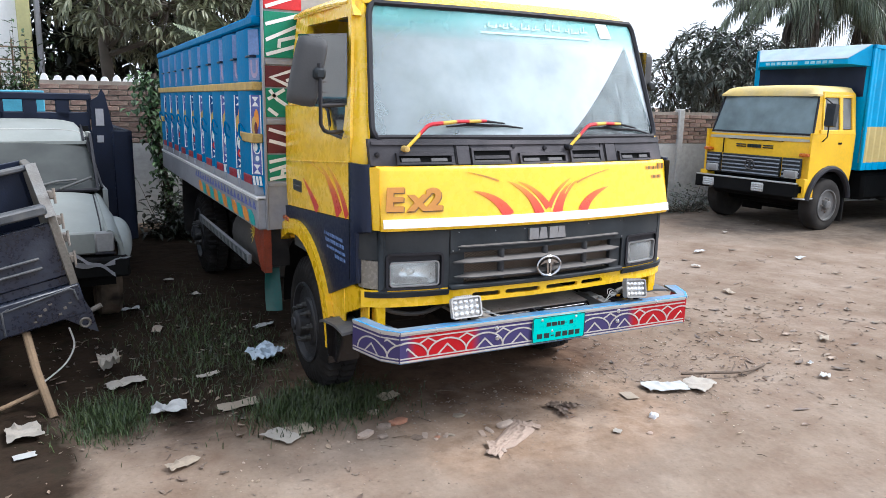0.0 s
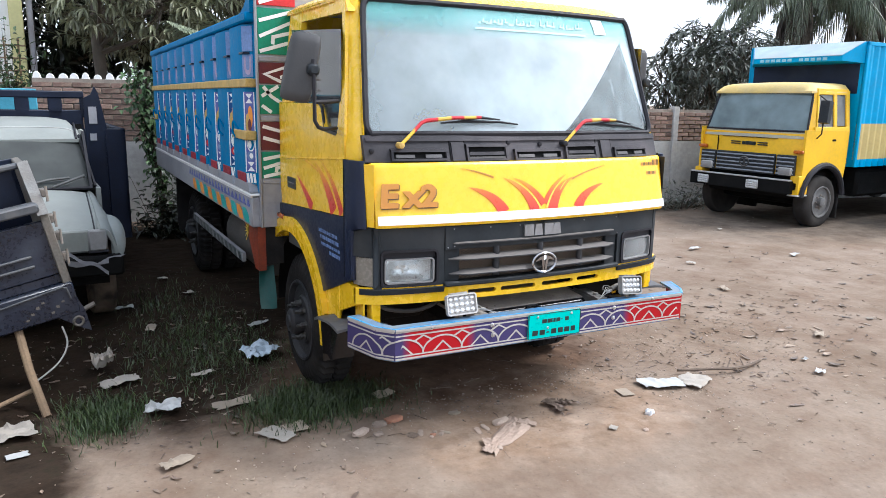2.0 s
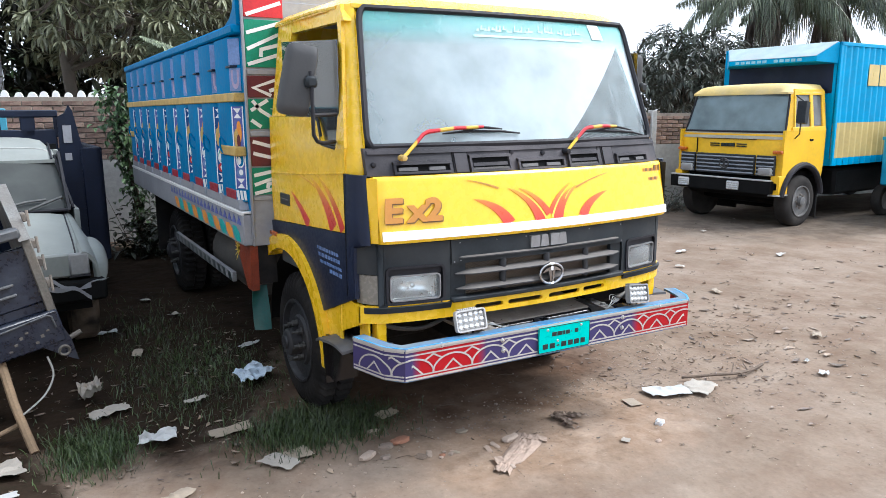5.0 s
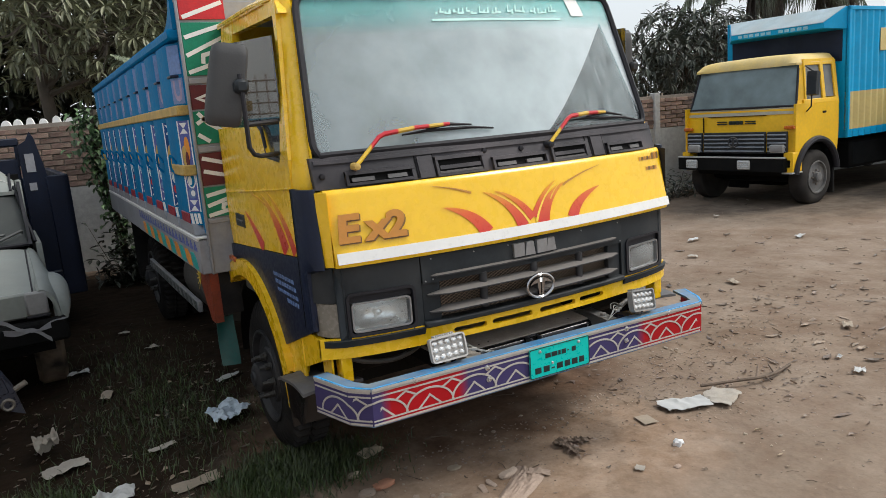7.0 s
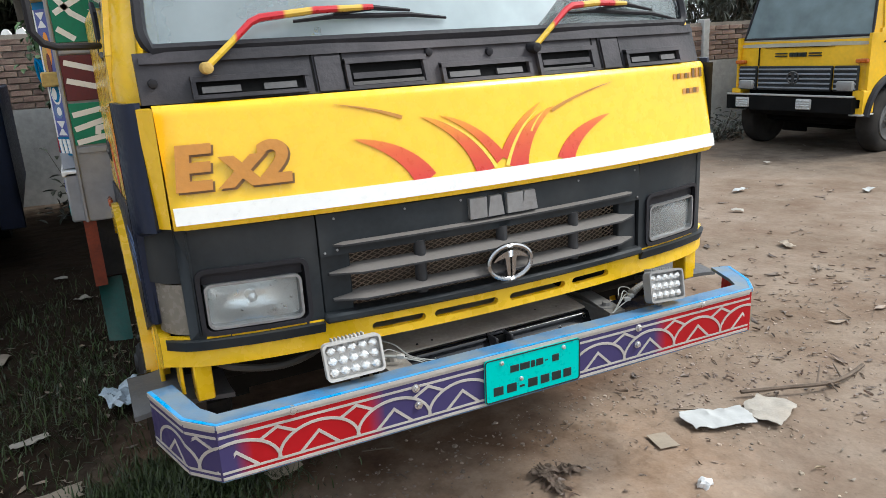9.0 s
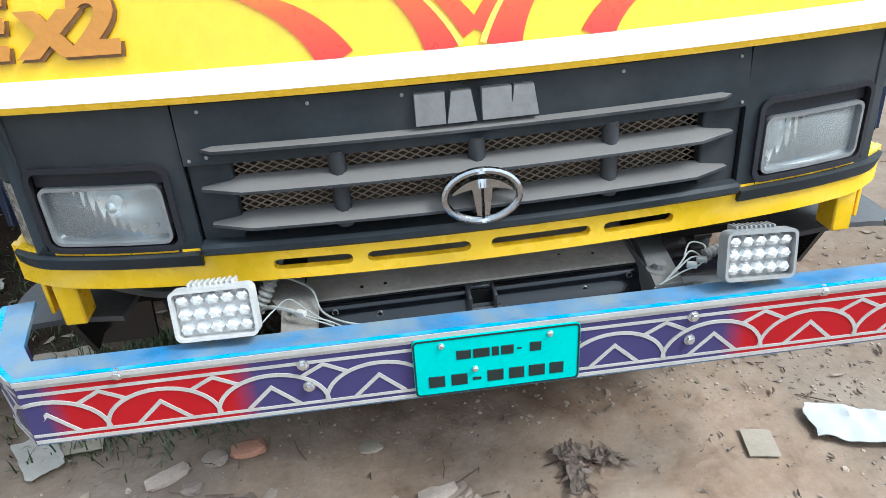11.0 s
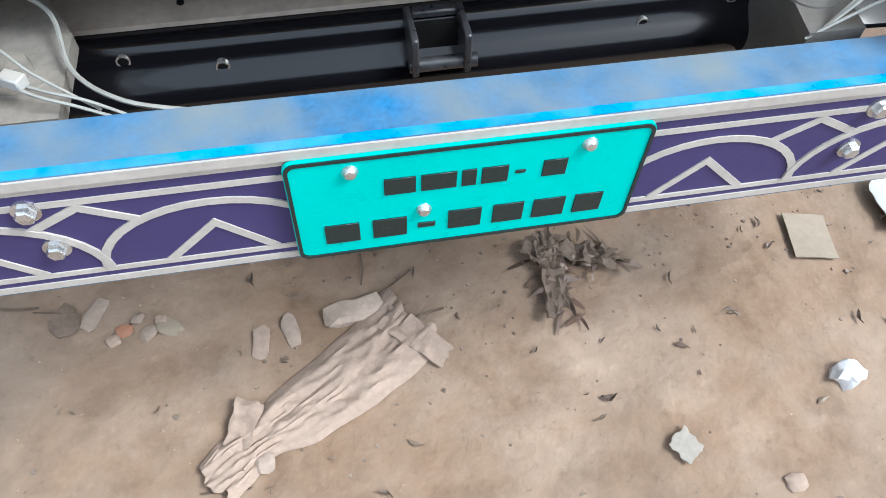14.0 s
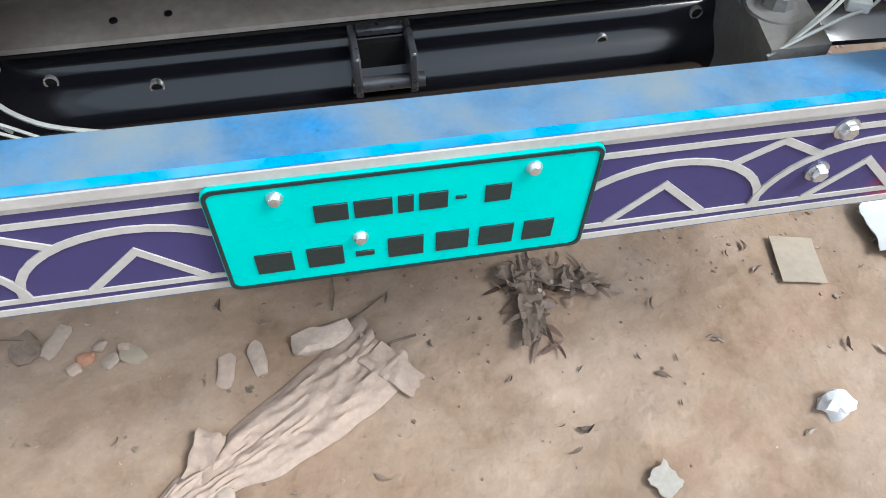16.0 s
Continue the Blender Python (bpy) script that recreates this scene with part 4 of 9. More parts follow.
g.box(0.49, 0.578, FY + 0.014, FY + 0.045, 0.905, 1.085, 0.004)
g.box(-0.584, 0.584, FY - 0.020, FY + 0.05, 0.8885, 0.915, 0.007)
grille = part("grille", g, BLACK, truck, "black grille with three dusty slats")
for z, hw in ((1.030, 0.556), (0.951, 0.550)):
    part("grille_slat", bevel_bar(hw, z, 0.032, 0.015, 0.006, 0.085), SLAT, grille)
for x in (-0.28, 0.0, 0.28):
    g = Geo()
    g.tube([(x, FY + 0.006, 0.93), (x, FY + 0.006, 1.09)], 0.018, 10)
    part("grille_post", g, SLAT, grille)
g = Geo()
k = 0.0165
for i in range(-40, 41):
    for sgn in (-1, 1):
        x0 = i * 2 * k / 1.25
        a, b = Vector((x0, 0.905)), Vector((x0 + sgn * 0.18 * 1.9, 1.085))
        t0, t1 = 0.0, 1.0
        if a.x < -0.498 and b.x > -0.498:
            t0 = (-0.498 - a.x) / (b.x - a.x)
        if a.x > 0.498 and b.x < 0.498:
            t0 = (0.498 - a.x) / (b.x - a.x)
        if b.x > 0.498 and a.x < 0.498:
            t1 = (0.498 - a.x) / (b.x - a.x)
        if b.x < -0.498 and a.x > -0.498:
            t1 = (-0.498 - a.x) / (b.x - a.x)
        if (a.x < -0.498 and b.x < -0.498) or (a.x > 0.498 and b.x > 0.498) or t1 <= t0:
            continue
        p, q = a.lerp(b, t0), a.lerp(b, t1)
        g.tube([(p.x, FY + 0.045 + 0.002 * sgn, p.y), (q.x, FY + 0.045 + 0.002 * sgn, q.y)], 0.0017, 4)
part("mesh_screen", g, WIRE, grille, "rusty expanded metal mesh behind the slats")
g = Geo()
g.box(-0.5, 0.5, FY + 0.12, FY + 0.16, 0.86, 1.12, 0.01)
part("radiator", g, mat("dusty_radiator", (0.07, 0.055, 0.043), 0.9, var=0.3, bump=0.2, dust=0.3, dustcol=(0.13, 0.10, 0.08)), truck)
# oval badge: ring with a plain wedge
BADGE_C = (0.0, 0.982)
BADGESTEEL = mat("dull_chrome", (0.42, 0.42, 0.43), 0.22, metal=1.0, var=0.1, bump=0.02, dust=0.15, dustcol=(0.2, 0.18, 0.16))
g = Geo()
pts = [(0.077 * math.cos(a), FY - 0.04 + 0.004 * math.sin(a), BADGE_C[1] + 0.052 * math.sin(a)) for a in (2 * math.pi * i / 36 for i in range(36))]
g.tube(pts, 0.0078, 8, closed=True)
g.ribbon(arc(0.0, 0.905, 0.105, 55, 125, 12), [0.004 + 0.016 * math.sin(math.pi * i / 12) for i in range(13)], lambda u, v, h: (u, FY - 0.036 - h, v), 0.010)
for s in (-1, 1):
    g.prism([(s * 0.003, 0.938), (s * 0.003, 1.012), (s * 0.022, 1.010), (s * 0.013, 0.941)], "y", FY - 0.046, FY - 0.034)
part("oval_badge", g, BADGESTEEL, grille, "chrome oval badge")

LENS = glow_free_glass("lamp_lens", (0.97, 0.99, 0.99), 0.05, 0.10, (0.88, 0.89, 0.89), 0.15)
REFLECTOR = mat("lamp_reflector", (0.95, 0.96, 0.97), 0.36, metal=1.0, var=0.04, bump=0.02, bscale=30)
CLOUDED = mat("lamp_glass_face", (0.6, 0.62, 0.62), 0.3, metal=0.3, var=0.1)
INDICATOR = mat("clouded_indicator_lens", (0.21, 0.19, 0.16), 0.25, var=0.15, dust=0.15)
for s in (-1, 1):
    def span(a, b):
        return min(s * a, s * b), max(s * a, s * b)

    g = Geo()
    ring(g, rounded(*span(0.582, 0.945), 0.890, 1.205, 0.004, 6), rounded(*span(0.622, 0.905), 0.910, 1.086, 0.024, 6), "y", FY + 0.004, FY + 0.075)
    sur = part("headlamp_surround", g, BLACK, truck, "black headlamp surround")
    g = Geo()
    ring(g, rounded(*span(0.614, 0.913), 0.902, 1.094, 0.028, 6), rounded(*span(0.626, 0.901), 0.914, 1.082, 0.020, 6), "y", FY - 0.005, FY + 0.030)
    part("lamp_bezel", g, GASKET, sur)
    g = Geo()
    g.shell(lambda u, v: (s * (0.586 + 0.42 * u), FY - 0.018 + 0.03 * max(0, (u - 0.8) / 0.2) ** 2 + 0.012 * (1 - v), 0.864 + 0.030 * v), 18, 2, (0, 0.05, 0))
    part("lower_lip", g, BLACK, sur)
    g = Geo()  # bowl: a trough-shaped mirror behind the lens
    g.shell(lambda u, v: (s * (0.640 + 0.25 * u), FY + 0.030 + 0.055 * (1 - abs(2 * u - 1) ** 2.6) * (1 - 0.75 * abs(2 * v - 1) ** 2.2), 0.921 + 0.125 * v), 30, 16, (0, 0.004, 0))
    lampo = part("headlamp", g, REFLECTOR, sur, "rectangular glass headlamp")
    g = Geo()
    g.shell(lambda u, v: (s * (0.641 + 0.248 * u), FY + 0.014 - 0.016 * (1 - (2 * u - 1) ** 2) * (1 - 0.5 * (2 * v - 1) ** 2) + 0.00012 * math.cos(90 * u), 0.923 + 0.121 * v), 120, 6, (0, 0.004, 0))
    part("lens", g, LENS, lampo).visible_shadow = False
    g = Geo()
    ring(g, rounded(*span(0.636, 0.894), 0.918, 1.049, 0.020, 6), rounded(*span(0.643, 0.887), 0.925, 1.042, 0.015, 6), "y", FY - 0.001, FY + 0.035)
    part("lamp_rim", g, GREYMETAL, lampo, "dull metal rim")
    g = Geo()
    g.box(*span(0.628, 0.899), FY + 0.012, FY + 0.04, 1.046, 1.084, 0.003)
    part("lamp_brow", g, GASKET, lampo)
    g = Geo()
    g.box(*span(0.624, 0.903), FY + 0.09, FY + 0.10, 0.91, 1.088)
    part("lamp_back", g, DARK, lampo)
    g = Geo()
    g.lathe([(0.0001, 0), (0.013, 0.008), (0.015, 0.03), (0.015, 0.06)], 12, pose(s * 0.765, FY + 0.035, 0.985, 0, 0, 90))
    part("bulb_cap", g, REFLECTOR, lampo)
    g = Geo()  # corner indicator
    def ind(u, v, s=s):
        a, c, b = Vector((s * 0.908, FY + 0.012)), Vector((s * 0.985, FY + 0.01)), Vector((s * 1.008, FY + 0.085))
        p = (1 - u) ** 2 * a + 2 * u * (1 - u) * c + u * u * b
        return (p.x, p.y, 0.906 + 0.146 * v)
    g.shell(ind, 8, 3, (0, 0.02, 0))
    part("indicator", g, INDICATOR, sur, "clouded corner indicator lens")
    g = Geo()
    def cap(u, v, s=s):
        a, c, b = Vector((s * 0.945, FY + 0.02)), Vector((s * 1.0, FY + 0.02)), Vector((s * 1.03, FY + 0.10))
        p = (1 - u) ** 2 * a + 2 * u * (1 - u) * c + u * u * b
        return (p.x, p.y + 0.012 * v * v, 1.056 + 0.150 * v)
    g.shell(cap, 8, 4, (0, 0.03, 0))
    part("fascia_corner", g, BLACK, sur)
    g = Geo()
    g.box(s * 0.913, s * 0.921, FY + 0.0, FY + 0.05, 0.905, 1.2, 0.003)
    part("surround_rib", g, BLACK, sur)

# yellow lower valance with four slots
g = Geo()
def val_y(x):
    return FY + 0.004 + 0.03 * max(0, (abs(x) - 0.88) / 0.14) ** 2
edges = [(-0.445, -0.275), (-0.245, -0.022), (0.022, 0.243), (0.273, 0.437)]
Z0, Z1, ZA, ZB = 0.812, 0.90, 0.836, 0.860
def strip_piece(x0, x1, z0, z1, n=4):
    g.shell(lambda u, v: (x0 + (x1 - x0) * u, val_y(x0 + (x1 - x0) * u), z0 + (z1 - z0) * v), n, 1, (0, 0.02, 0))
strip_piece(-1.02, edges[0][0], Z0, Z1, 24)
strip_piece(edges[3][1], 1.02, Z0, Z1, 24)
for (a, b), (c, d) in zip(edges, edges[1:]):
    strip_piece(b, c, Z0, Z1, 2)
for a, b in edges:
    strip_piece(a, b, Z0, ZA, 8)
    strip_piece(a, b, ZB, Z1, 8)
    for x, sg in ((a, 1), (b, -1)):  # rounded slot ends
        for z, sz in ((ZA, 1), (ZB, -1)):
            g.prism([(x, z), (x + sg * 0.012, z), (x + sg * 0.0035, z + sz * 0.0035), (x, z + sz * 0.012)], "y", val_y(x), val_y(x) + 0.02)
part("valance", g, YELLOW, truck, "yellow lower valance with four slots")


def bow_front(ob):
    """Round a front piece in plan, like the cab behind it, after cutting long faces into short ones."""
    bm = bmesh.new()
    bm.from_mesh(ob.data)
    if len(bm.verts) < 400:
        for k in range(-9, 10):
            bmesh.ops.bisect_plane(bm, geom=bm.verts[:] + bm.edges[:] + bm.faces[:], plane_co=(k * 0.105, 0, 0), plane_no=(1, 0, 0))
    for v in bm.verts:
        v.co.y += 0.1 * v.co.x ** 2 - 0.010 + 0.3 * max(0.0, abs(v.co.x) - 0.7) ** 2
    bm.to_mesh(ob.data)
    bm.free()
    for c in ob.children:
        bow_front(c)


for ob in [o for o in truck.children if o.name.split(".")[0] in ("grille_top_panel", "grille", "headlamp_surround", "valance")]:
    bow_front(ob)
for s in (-1, 1):
    g = Geo()
    g.box(s * 0.95, s * 0.90, 0.28, 0.35, 0.70, 0.83, 0.004)
    g.box(s * 0.985, s * 0.975, 0.31, 0.42, 0.72, 0.83, 0.002)
    part("valance_leg", g, YELLOW, truck)

# bumper: channel with painted face
bumper = part("bumper", Geo().prism([(-1.075, 0.30), (-1.015, 0.08), (-0.945, 0.0), (0.945, 0.0), (1.015, 0.08), (1.09, 0.24), (1.07, 0.25), (1.0, 0.095), (0.94, 0.012), (-0.94, 0.012), (-1.003, 0.09), (-1.06, 0.305)], "z", 0.586, 0.742), BUMPER, truck, "steel bumper painted violet and red with silver arches")
g = Geo()
g.prism([(-1.078, 0.30), (-1.018, 0.078), (-0.946, -0.004), (0.946, -0.004), (1.018, 0.078), (1.094, 0.24), (1.02, 0.26), (0.965, 0.12), (0.93, 0.062), (-0.93, 0.062), (-0.965, 0.12), (-1.01, 0.31)], "z", 0.734, 0.746)
part("top_flange", g, BUMPER_TOP, bumper, "worn pale blue top flange")
g = Geo()
g.prism([(-1.07, 0.30), (-1.012, 0.085), (-0.944, 0.002), (0.944, 0.002), (1.012, 0.085), (1.085, 0.24), (1.02, 0.26), (0.965, 0.12), (0.93, 0.07), (-0.93, 0.07), (-0.965, 0.12), (-1.01, 0.31)], "z", 0.582, 0.590)
part("bottom_flange", g, BUMPER_TOP, bumper)
PLAN = [Vector((-1.075, 0.30)), Vector((-1.015, 0.08)), Vector((-0.945, 0.0)), Vector((0.945, 0.0)), Vector((1.015, 0.08)), Vector((1.09, 0.24))]


def on_bumper(u, v, h):
    """u runs along the bumper's outline, 0 at its middle."""
    v = 0.586 + (v - 0.588) * 0.951
    seg = [(PLAN[i + 1] - PLAN[i]).length for i in range(5)]
    d = u + seg[0] + seg[1] + 0.945
    for i in range(5):
        if d <= seg[i] or i == 4:
            t = (PLAN[i + 1] - PLAN[i]).normalized()
            p = PLAN[i] + t * d
            return (p.x + t.y * h, p.y - t.x * h, v)
        d -= seg[i]


U0, U1 = -1.275, 1.22
us = [U0 + (U1 - U0) * i / 120 for i in range(121)]
for z, w, t_ in ((0.7495, 0.011, 0.0062), (0.7385, 0.010, 0.0015), (0.717, 0.0075, 0.0015), (0.611, 0.007, 0.0015), (0.5945, 0.009, 0.0015)):
    g = Geo()
    g.ribbon([(u, z) for u in us], w, on_bumper, t_)
    part("silver_line", g, SILVER, bumper)
CENTRES = [0.0] + [sg * (0.249 + 0.2185 * k) for sg in (-1, 1) for k in range(5)]
for c in sorted(CENTRES):
    if not U0 + 0.09 < c < U1 - 0.09:
        continue
    g = Geo()
    g.ribbon(arc(c, 0.613, 0.111 if c else 0.127, 0, 180, 18, 0.083), 0.0085, on_bumper, 0.0018 + 0.0006 * (sorted(CENTRES).index(c) % 2))
    part("silver_arch", g, SILVER, bumper)
    g = Geo()
    g.ribbon([(c - 0.052, 0.613), (c, 0.664), (c + 0.052, 0.613)], 0.0085, on_bumper, 0.0016)
    part("silver_peak", g, SILVER, bumper)
for a_, b_ in zip(sorted(CENTRES), sorted(CENTRES)[1:]):
    c = (a_ + b_) / 2
    if not U0 + 0.05 < c < U1 - 0.05:
        continue
    g = Geo()
    g.ribbon([(c - 0.048, 0.682), (c, 0.709), (c + 0.048, 0.682)], 0.0085, on_bumper, 0.0017)
    part("silver_roof", g, SILVER, bumper)
g = Geo()
g.ribbon([(u, 0.0015) for u in us], 0.011, lambda u, v, h: (lambda p: (p[0], p[1], 0.7463 + h))(on_bumper(u, 0.0, -v)), 0.0004)
part("blue_edge", g, mat("fresh_blue_edge", (0.0, 0.28, 0.66), 0.3, var=0.2, scale=9, dust=0.35, dustcol=(0.25, 0.36, 0.46), dscale=14), bumper, "unworn bright blue paint along the edge")
for x, z in ((-0.397, 0.7045), (-0.392, 0.6505), (0.416, 0.709), (0.413, 0.651), (-0.75, 0.735), (0.70, 0.735)):
    g = Geo()
    g.lathe([(0.0001, -0.0115), (0.0075, -0.011), (0.0092, -0.0085), (0.0092, 0.004)], 6, pose(x, 0.0, z, 0, 0, 90))
    g.lathe([(0.0001, -0.0035), (0.0125, -0.003), (0.0128, 0.004)], 16, pose(x, 0.0, z, 0, 0, 90))
    part("bumper_bolt", g, ZINC, bumper)
g = Geo()
g.prism(rounded(-0.174, 0.174, 0.583, 0.724, 0.010, 4), "y", -0.010, -0.006)
plate = part("number_plate", g, PLATE, bumper, "teal registration plate with black characters")
plate.matrix_basis = pose(-0.004, 0, 0.010)
bumper.matrix_basis = pose(0, 0, 0.66, 0, 0.8, 0) @ pose(0, 0, -0.66)
g = Geo()
ring(g, rounded(-0.173, 0.173, 0.584, 0.723, 0.010, 4), rounded(-0.1695, 0.1695, 0.5875, 0.7195, 0.008, 4), "y", -0.0115, -0.009)
part("plate_border", g, BLACKPAINT, plate)
for x, w in ((-0.085, 0.030), (-0.050, 0.034), (-0.011, 0.014), (0.008, 0.026), (0.041, 0.010), (0.068, 0.024)):
    g = Geo()
    g.box(x, x + w, -0.0115, -0.0095, 0.668 if w > 0.012 else 0.677, 0.690 if w > 0.012 else 0.681, 0.0005)
    part("plate_character", g, BLACKPAINT, plate)
for x, w in ((-0.145, 0.034), (-0.098, 0.034), (-0.053, 0.018), (-0.022, 0.034), (0.024, 0.032), (0.066, 0.034), (0.110, 0.030)):
    g = Geo()
    g.box(x, x + w, -0.0115, -0.0095, 0.604 if w > 0.02 else 0.612, 0.632 if w > 0.02 else 0.619, 0.0005)
    part("plate_character", g, BLACKPAINT, plate)
for x, z in ((-0.115, 0.706), (0.11, 0.706), (-0.047, 0.640)):
    g = Geo()
    g.lathe([(0.0001, -0.008), (0.005, -0.007), (0.008, -0.002), (0.008, 0.004)], 10, pose(x, -0.009, z, 0, 0, 90))
    part("plate_bolt", g, ZINC, plate)

# behind the bumper: cross member, brackets, hook, lamps, wires
CONDUIT = mat("dusty_conduit", (0.21, 0.20, 0.185), 0.6, var=0.2, dust=0.4, dustcol=(0.16, 0.14, 0.12))
g = Geo()
prof = [(0.25, 0.60), (0.20, 0.605), (0.187, 0.62), (0.181, 0.640), (0.1805, 0.650), (0.183, 0.658), (0.188, 0.665), (0.196, 0.673), (0.203, 0.680), (0.207, 0.688), (0.209, 0.695), (0.212, 0.701), (0.218, 0.706), (0.232, 0.709), (0.62, 0.729), (0.62, 0.713), (0.26, 0.70), (0.26, 0.60)]
g.prism(prof, "x", -0.43, 0.45)
beam = part("cross_member", g, CHASSIS, truck, "glossy black front cross member")
g = Geo()
g.shell(lambda u, v: (-0.42 + 0.86 * u, 0.234 + 0.37 * v, 0.710 + 0.026 * v + 0.010 * math.sin(9 * u) * v), 10, 4, (0, 0, 0.006))
top_plate = part("dusty_top_plate", g, mat("thick_grey_dust", (0.41, 0.355, 0.30), 0.85, var=0.25, scale=7, bump=0.15, dust=0.4, dustcol=(0.28, 0.235, 0.2), dscale=6), beam, "dust-covered top plate")
# flat dark discs on the solid plate paint the shade of holes
for x, y in ((-0.27, 0.262), (-0.215, 0.265), (0.21, 0.30), (0.255, 0.305), (0.29, 0.285)):
    g = Geo()
    g.lathe([(0.0001, 0.0085), (0.004, 0.008), (0.0045, 0.004)], 10, pose(x, y, 0.7128, 0, -90, 0))
    part("plate_hole", g, DARK, top_plate)
for x, z in ((-0.335, 0.692), (-0.235, 0.678), (0.245, 0.676), (0.355, 0.694)):
    g = Geo()
    ring(g, arc(x, z, 0.0075, 0, 330, 12), arc(x, z, 0.0058, 0, 330, 12), "y", 0.2068 if z > 0.68 else 0.1985, 0.222)
    part("bolt_hole", g, ZINC, beam)
    # dark plug inside the ring paints the hole's shade
    g = Geo()
    g.lathe([(0.0001, -0.002), (0.0058, -0.001), (0.0058, 0.01)], 10, pose(x, 0.209 if z > 0.68 else 0.2005, z, 0, 0, 90))
    part("hole_void", g, DARK, beam)
BRACKETDUST = mat("thick_tan_dust", (0.24, 0.22, 0.195), 0.85, var=0.25, scale=9, bump=0.25, dust=0.45, dustcol=(0.16, 0.135, 0.115), dscale=9)
BRACKETGREY = mat("dusty_dark_steel", (0.10, 0.098, 0.095), 0.6, var=0.25, scale=12, bump=0.2, dust=0.4, dustcol=(0.17, 0.155, 0.14), dscale=9)
for s in (-1, 1):
    g = Geo()
    xa = -0.408 if s < 0 else 0.398
    if s < 0:
        g.prism([(-0.44, 0.075), (-0.366, 0.075), (-0.366, 0.194), (-0.402, 0.267), (-0.402, 0.42), (-0.505, 0.42), (-0.505, 0.276), (-0.445, 0.165)], "z", 0.724, 0.742)
    else:
        g.prism([(0.362, 0.075), (0.425, 0.075), (0.45, 0.243), (0.468, 0.42), (0.405, 0.42), (0.393, 0.252)], "z", 0.724, 0.742)
    g.box(xa - 0.02, xa - 0.01, 0.078, 0.42, 0.62, 0.73, 0.002)
    bk = part("bumper_bracket", g, BRACKETDUST if s < 0 else BRACKETGREY, truck, "dusty steel bumper bracket")
    g = Geo()
    g.lathe([(0.0001, 0.018), (0.014, 0.016), (0.016, 0.004), (0.024, 0.002), (0.024, 0.0)], 8, pose(xa, 0.14, 0.742, 0, -90, 0))
    part("bracket_bolt", g, BRACKETDUST if s < 0 else BRACKETGREY, bk)
    g = Geo()
    g.lathe([(0.0001, 0.002), (0.030, 0.002), (0.031, -0.001)], 20, pose(xa, 0.14, 0.742, 0, -90, 0))
    part("washer", g, BRACKETDUST if s < 0 else BRACKETGREY, bk)
g = Geo()
g.shell(lambda u, v: (0.455 + 0.30 * u, 0.225 + 0.055 * u - (0.075 + 0.02 * math.sin(3 * u)) * v, 0.712 - 0.05 * u * u - 0.03 * v * v), 10, 5, (0, 0, -0.006))
part("splash_guard", g, CHASSIS, truck, "black curved guard beside the bracket")
hook = tagged(new("tow_bracket"), "black U-shaped tow bracket")
hook.parent = truck
HOOKGREY = mat("worn_black_steel", (0.05, 0.05, 0.055), 0.35, metal=0.3, var=0.3, bump=0.1, dust=0.2, dustcol=(0.15, 0.14, 0.13))
for x in (-0.030, 0.028):
    g = Geo()
    g.box(x - 0.004, x + 0.004, 0.160, 0.222, 0.666, 0.716, 0.002)
    part("side_plate", g, HOOKGREY, hook)
g = Geo()
g.box(-0.026, 0.024, 0.208, 0.221, 0.707, 0.716, 0.002)
part("top_bar", g, HOOKGREY, hook)
# dark block between the plates paints the shade inside the bracket
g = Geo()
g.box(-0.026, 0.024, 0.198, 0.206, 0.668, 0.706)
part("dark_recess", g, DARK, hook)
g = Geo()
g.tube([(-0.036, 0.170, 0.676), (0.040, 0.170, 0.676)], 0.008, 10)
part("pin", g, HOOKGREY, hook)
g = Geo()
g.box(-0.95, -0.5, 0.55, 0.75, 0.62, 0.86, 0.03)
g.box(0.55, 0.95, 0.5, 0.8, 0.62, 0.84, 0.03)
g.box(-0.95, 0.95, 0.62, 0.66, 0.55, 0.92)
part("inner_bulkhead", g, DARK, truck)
g = Geo()
g.tube(smooth_line([(-0.9, 0.36, 0.80), (-0.84, 0.34, 0.76), (-0.72, 0.30, 0.745), (-0.62, 0.27, 0.77), (-0.50, 0.32, 0.80)]), 0.012, 8)
part("intake_hose", g, HOSE, truck)
g = Geo()
pts = smooth_line([(-0.44, 0.30, 0.83), (-0.452, 0.245, 0.815), (-0.466, 0.212, 0.788), (-0.488, 0.20, 0.752), (-0.513, 0.188, 0.718)], 14)
g.tube(pts, [0.0135 + 0.0035 * (i % 4 < 2) for i in range(len(pts))], 12)
part("ribbed_conduit", g, CONDUIT, truck)

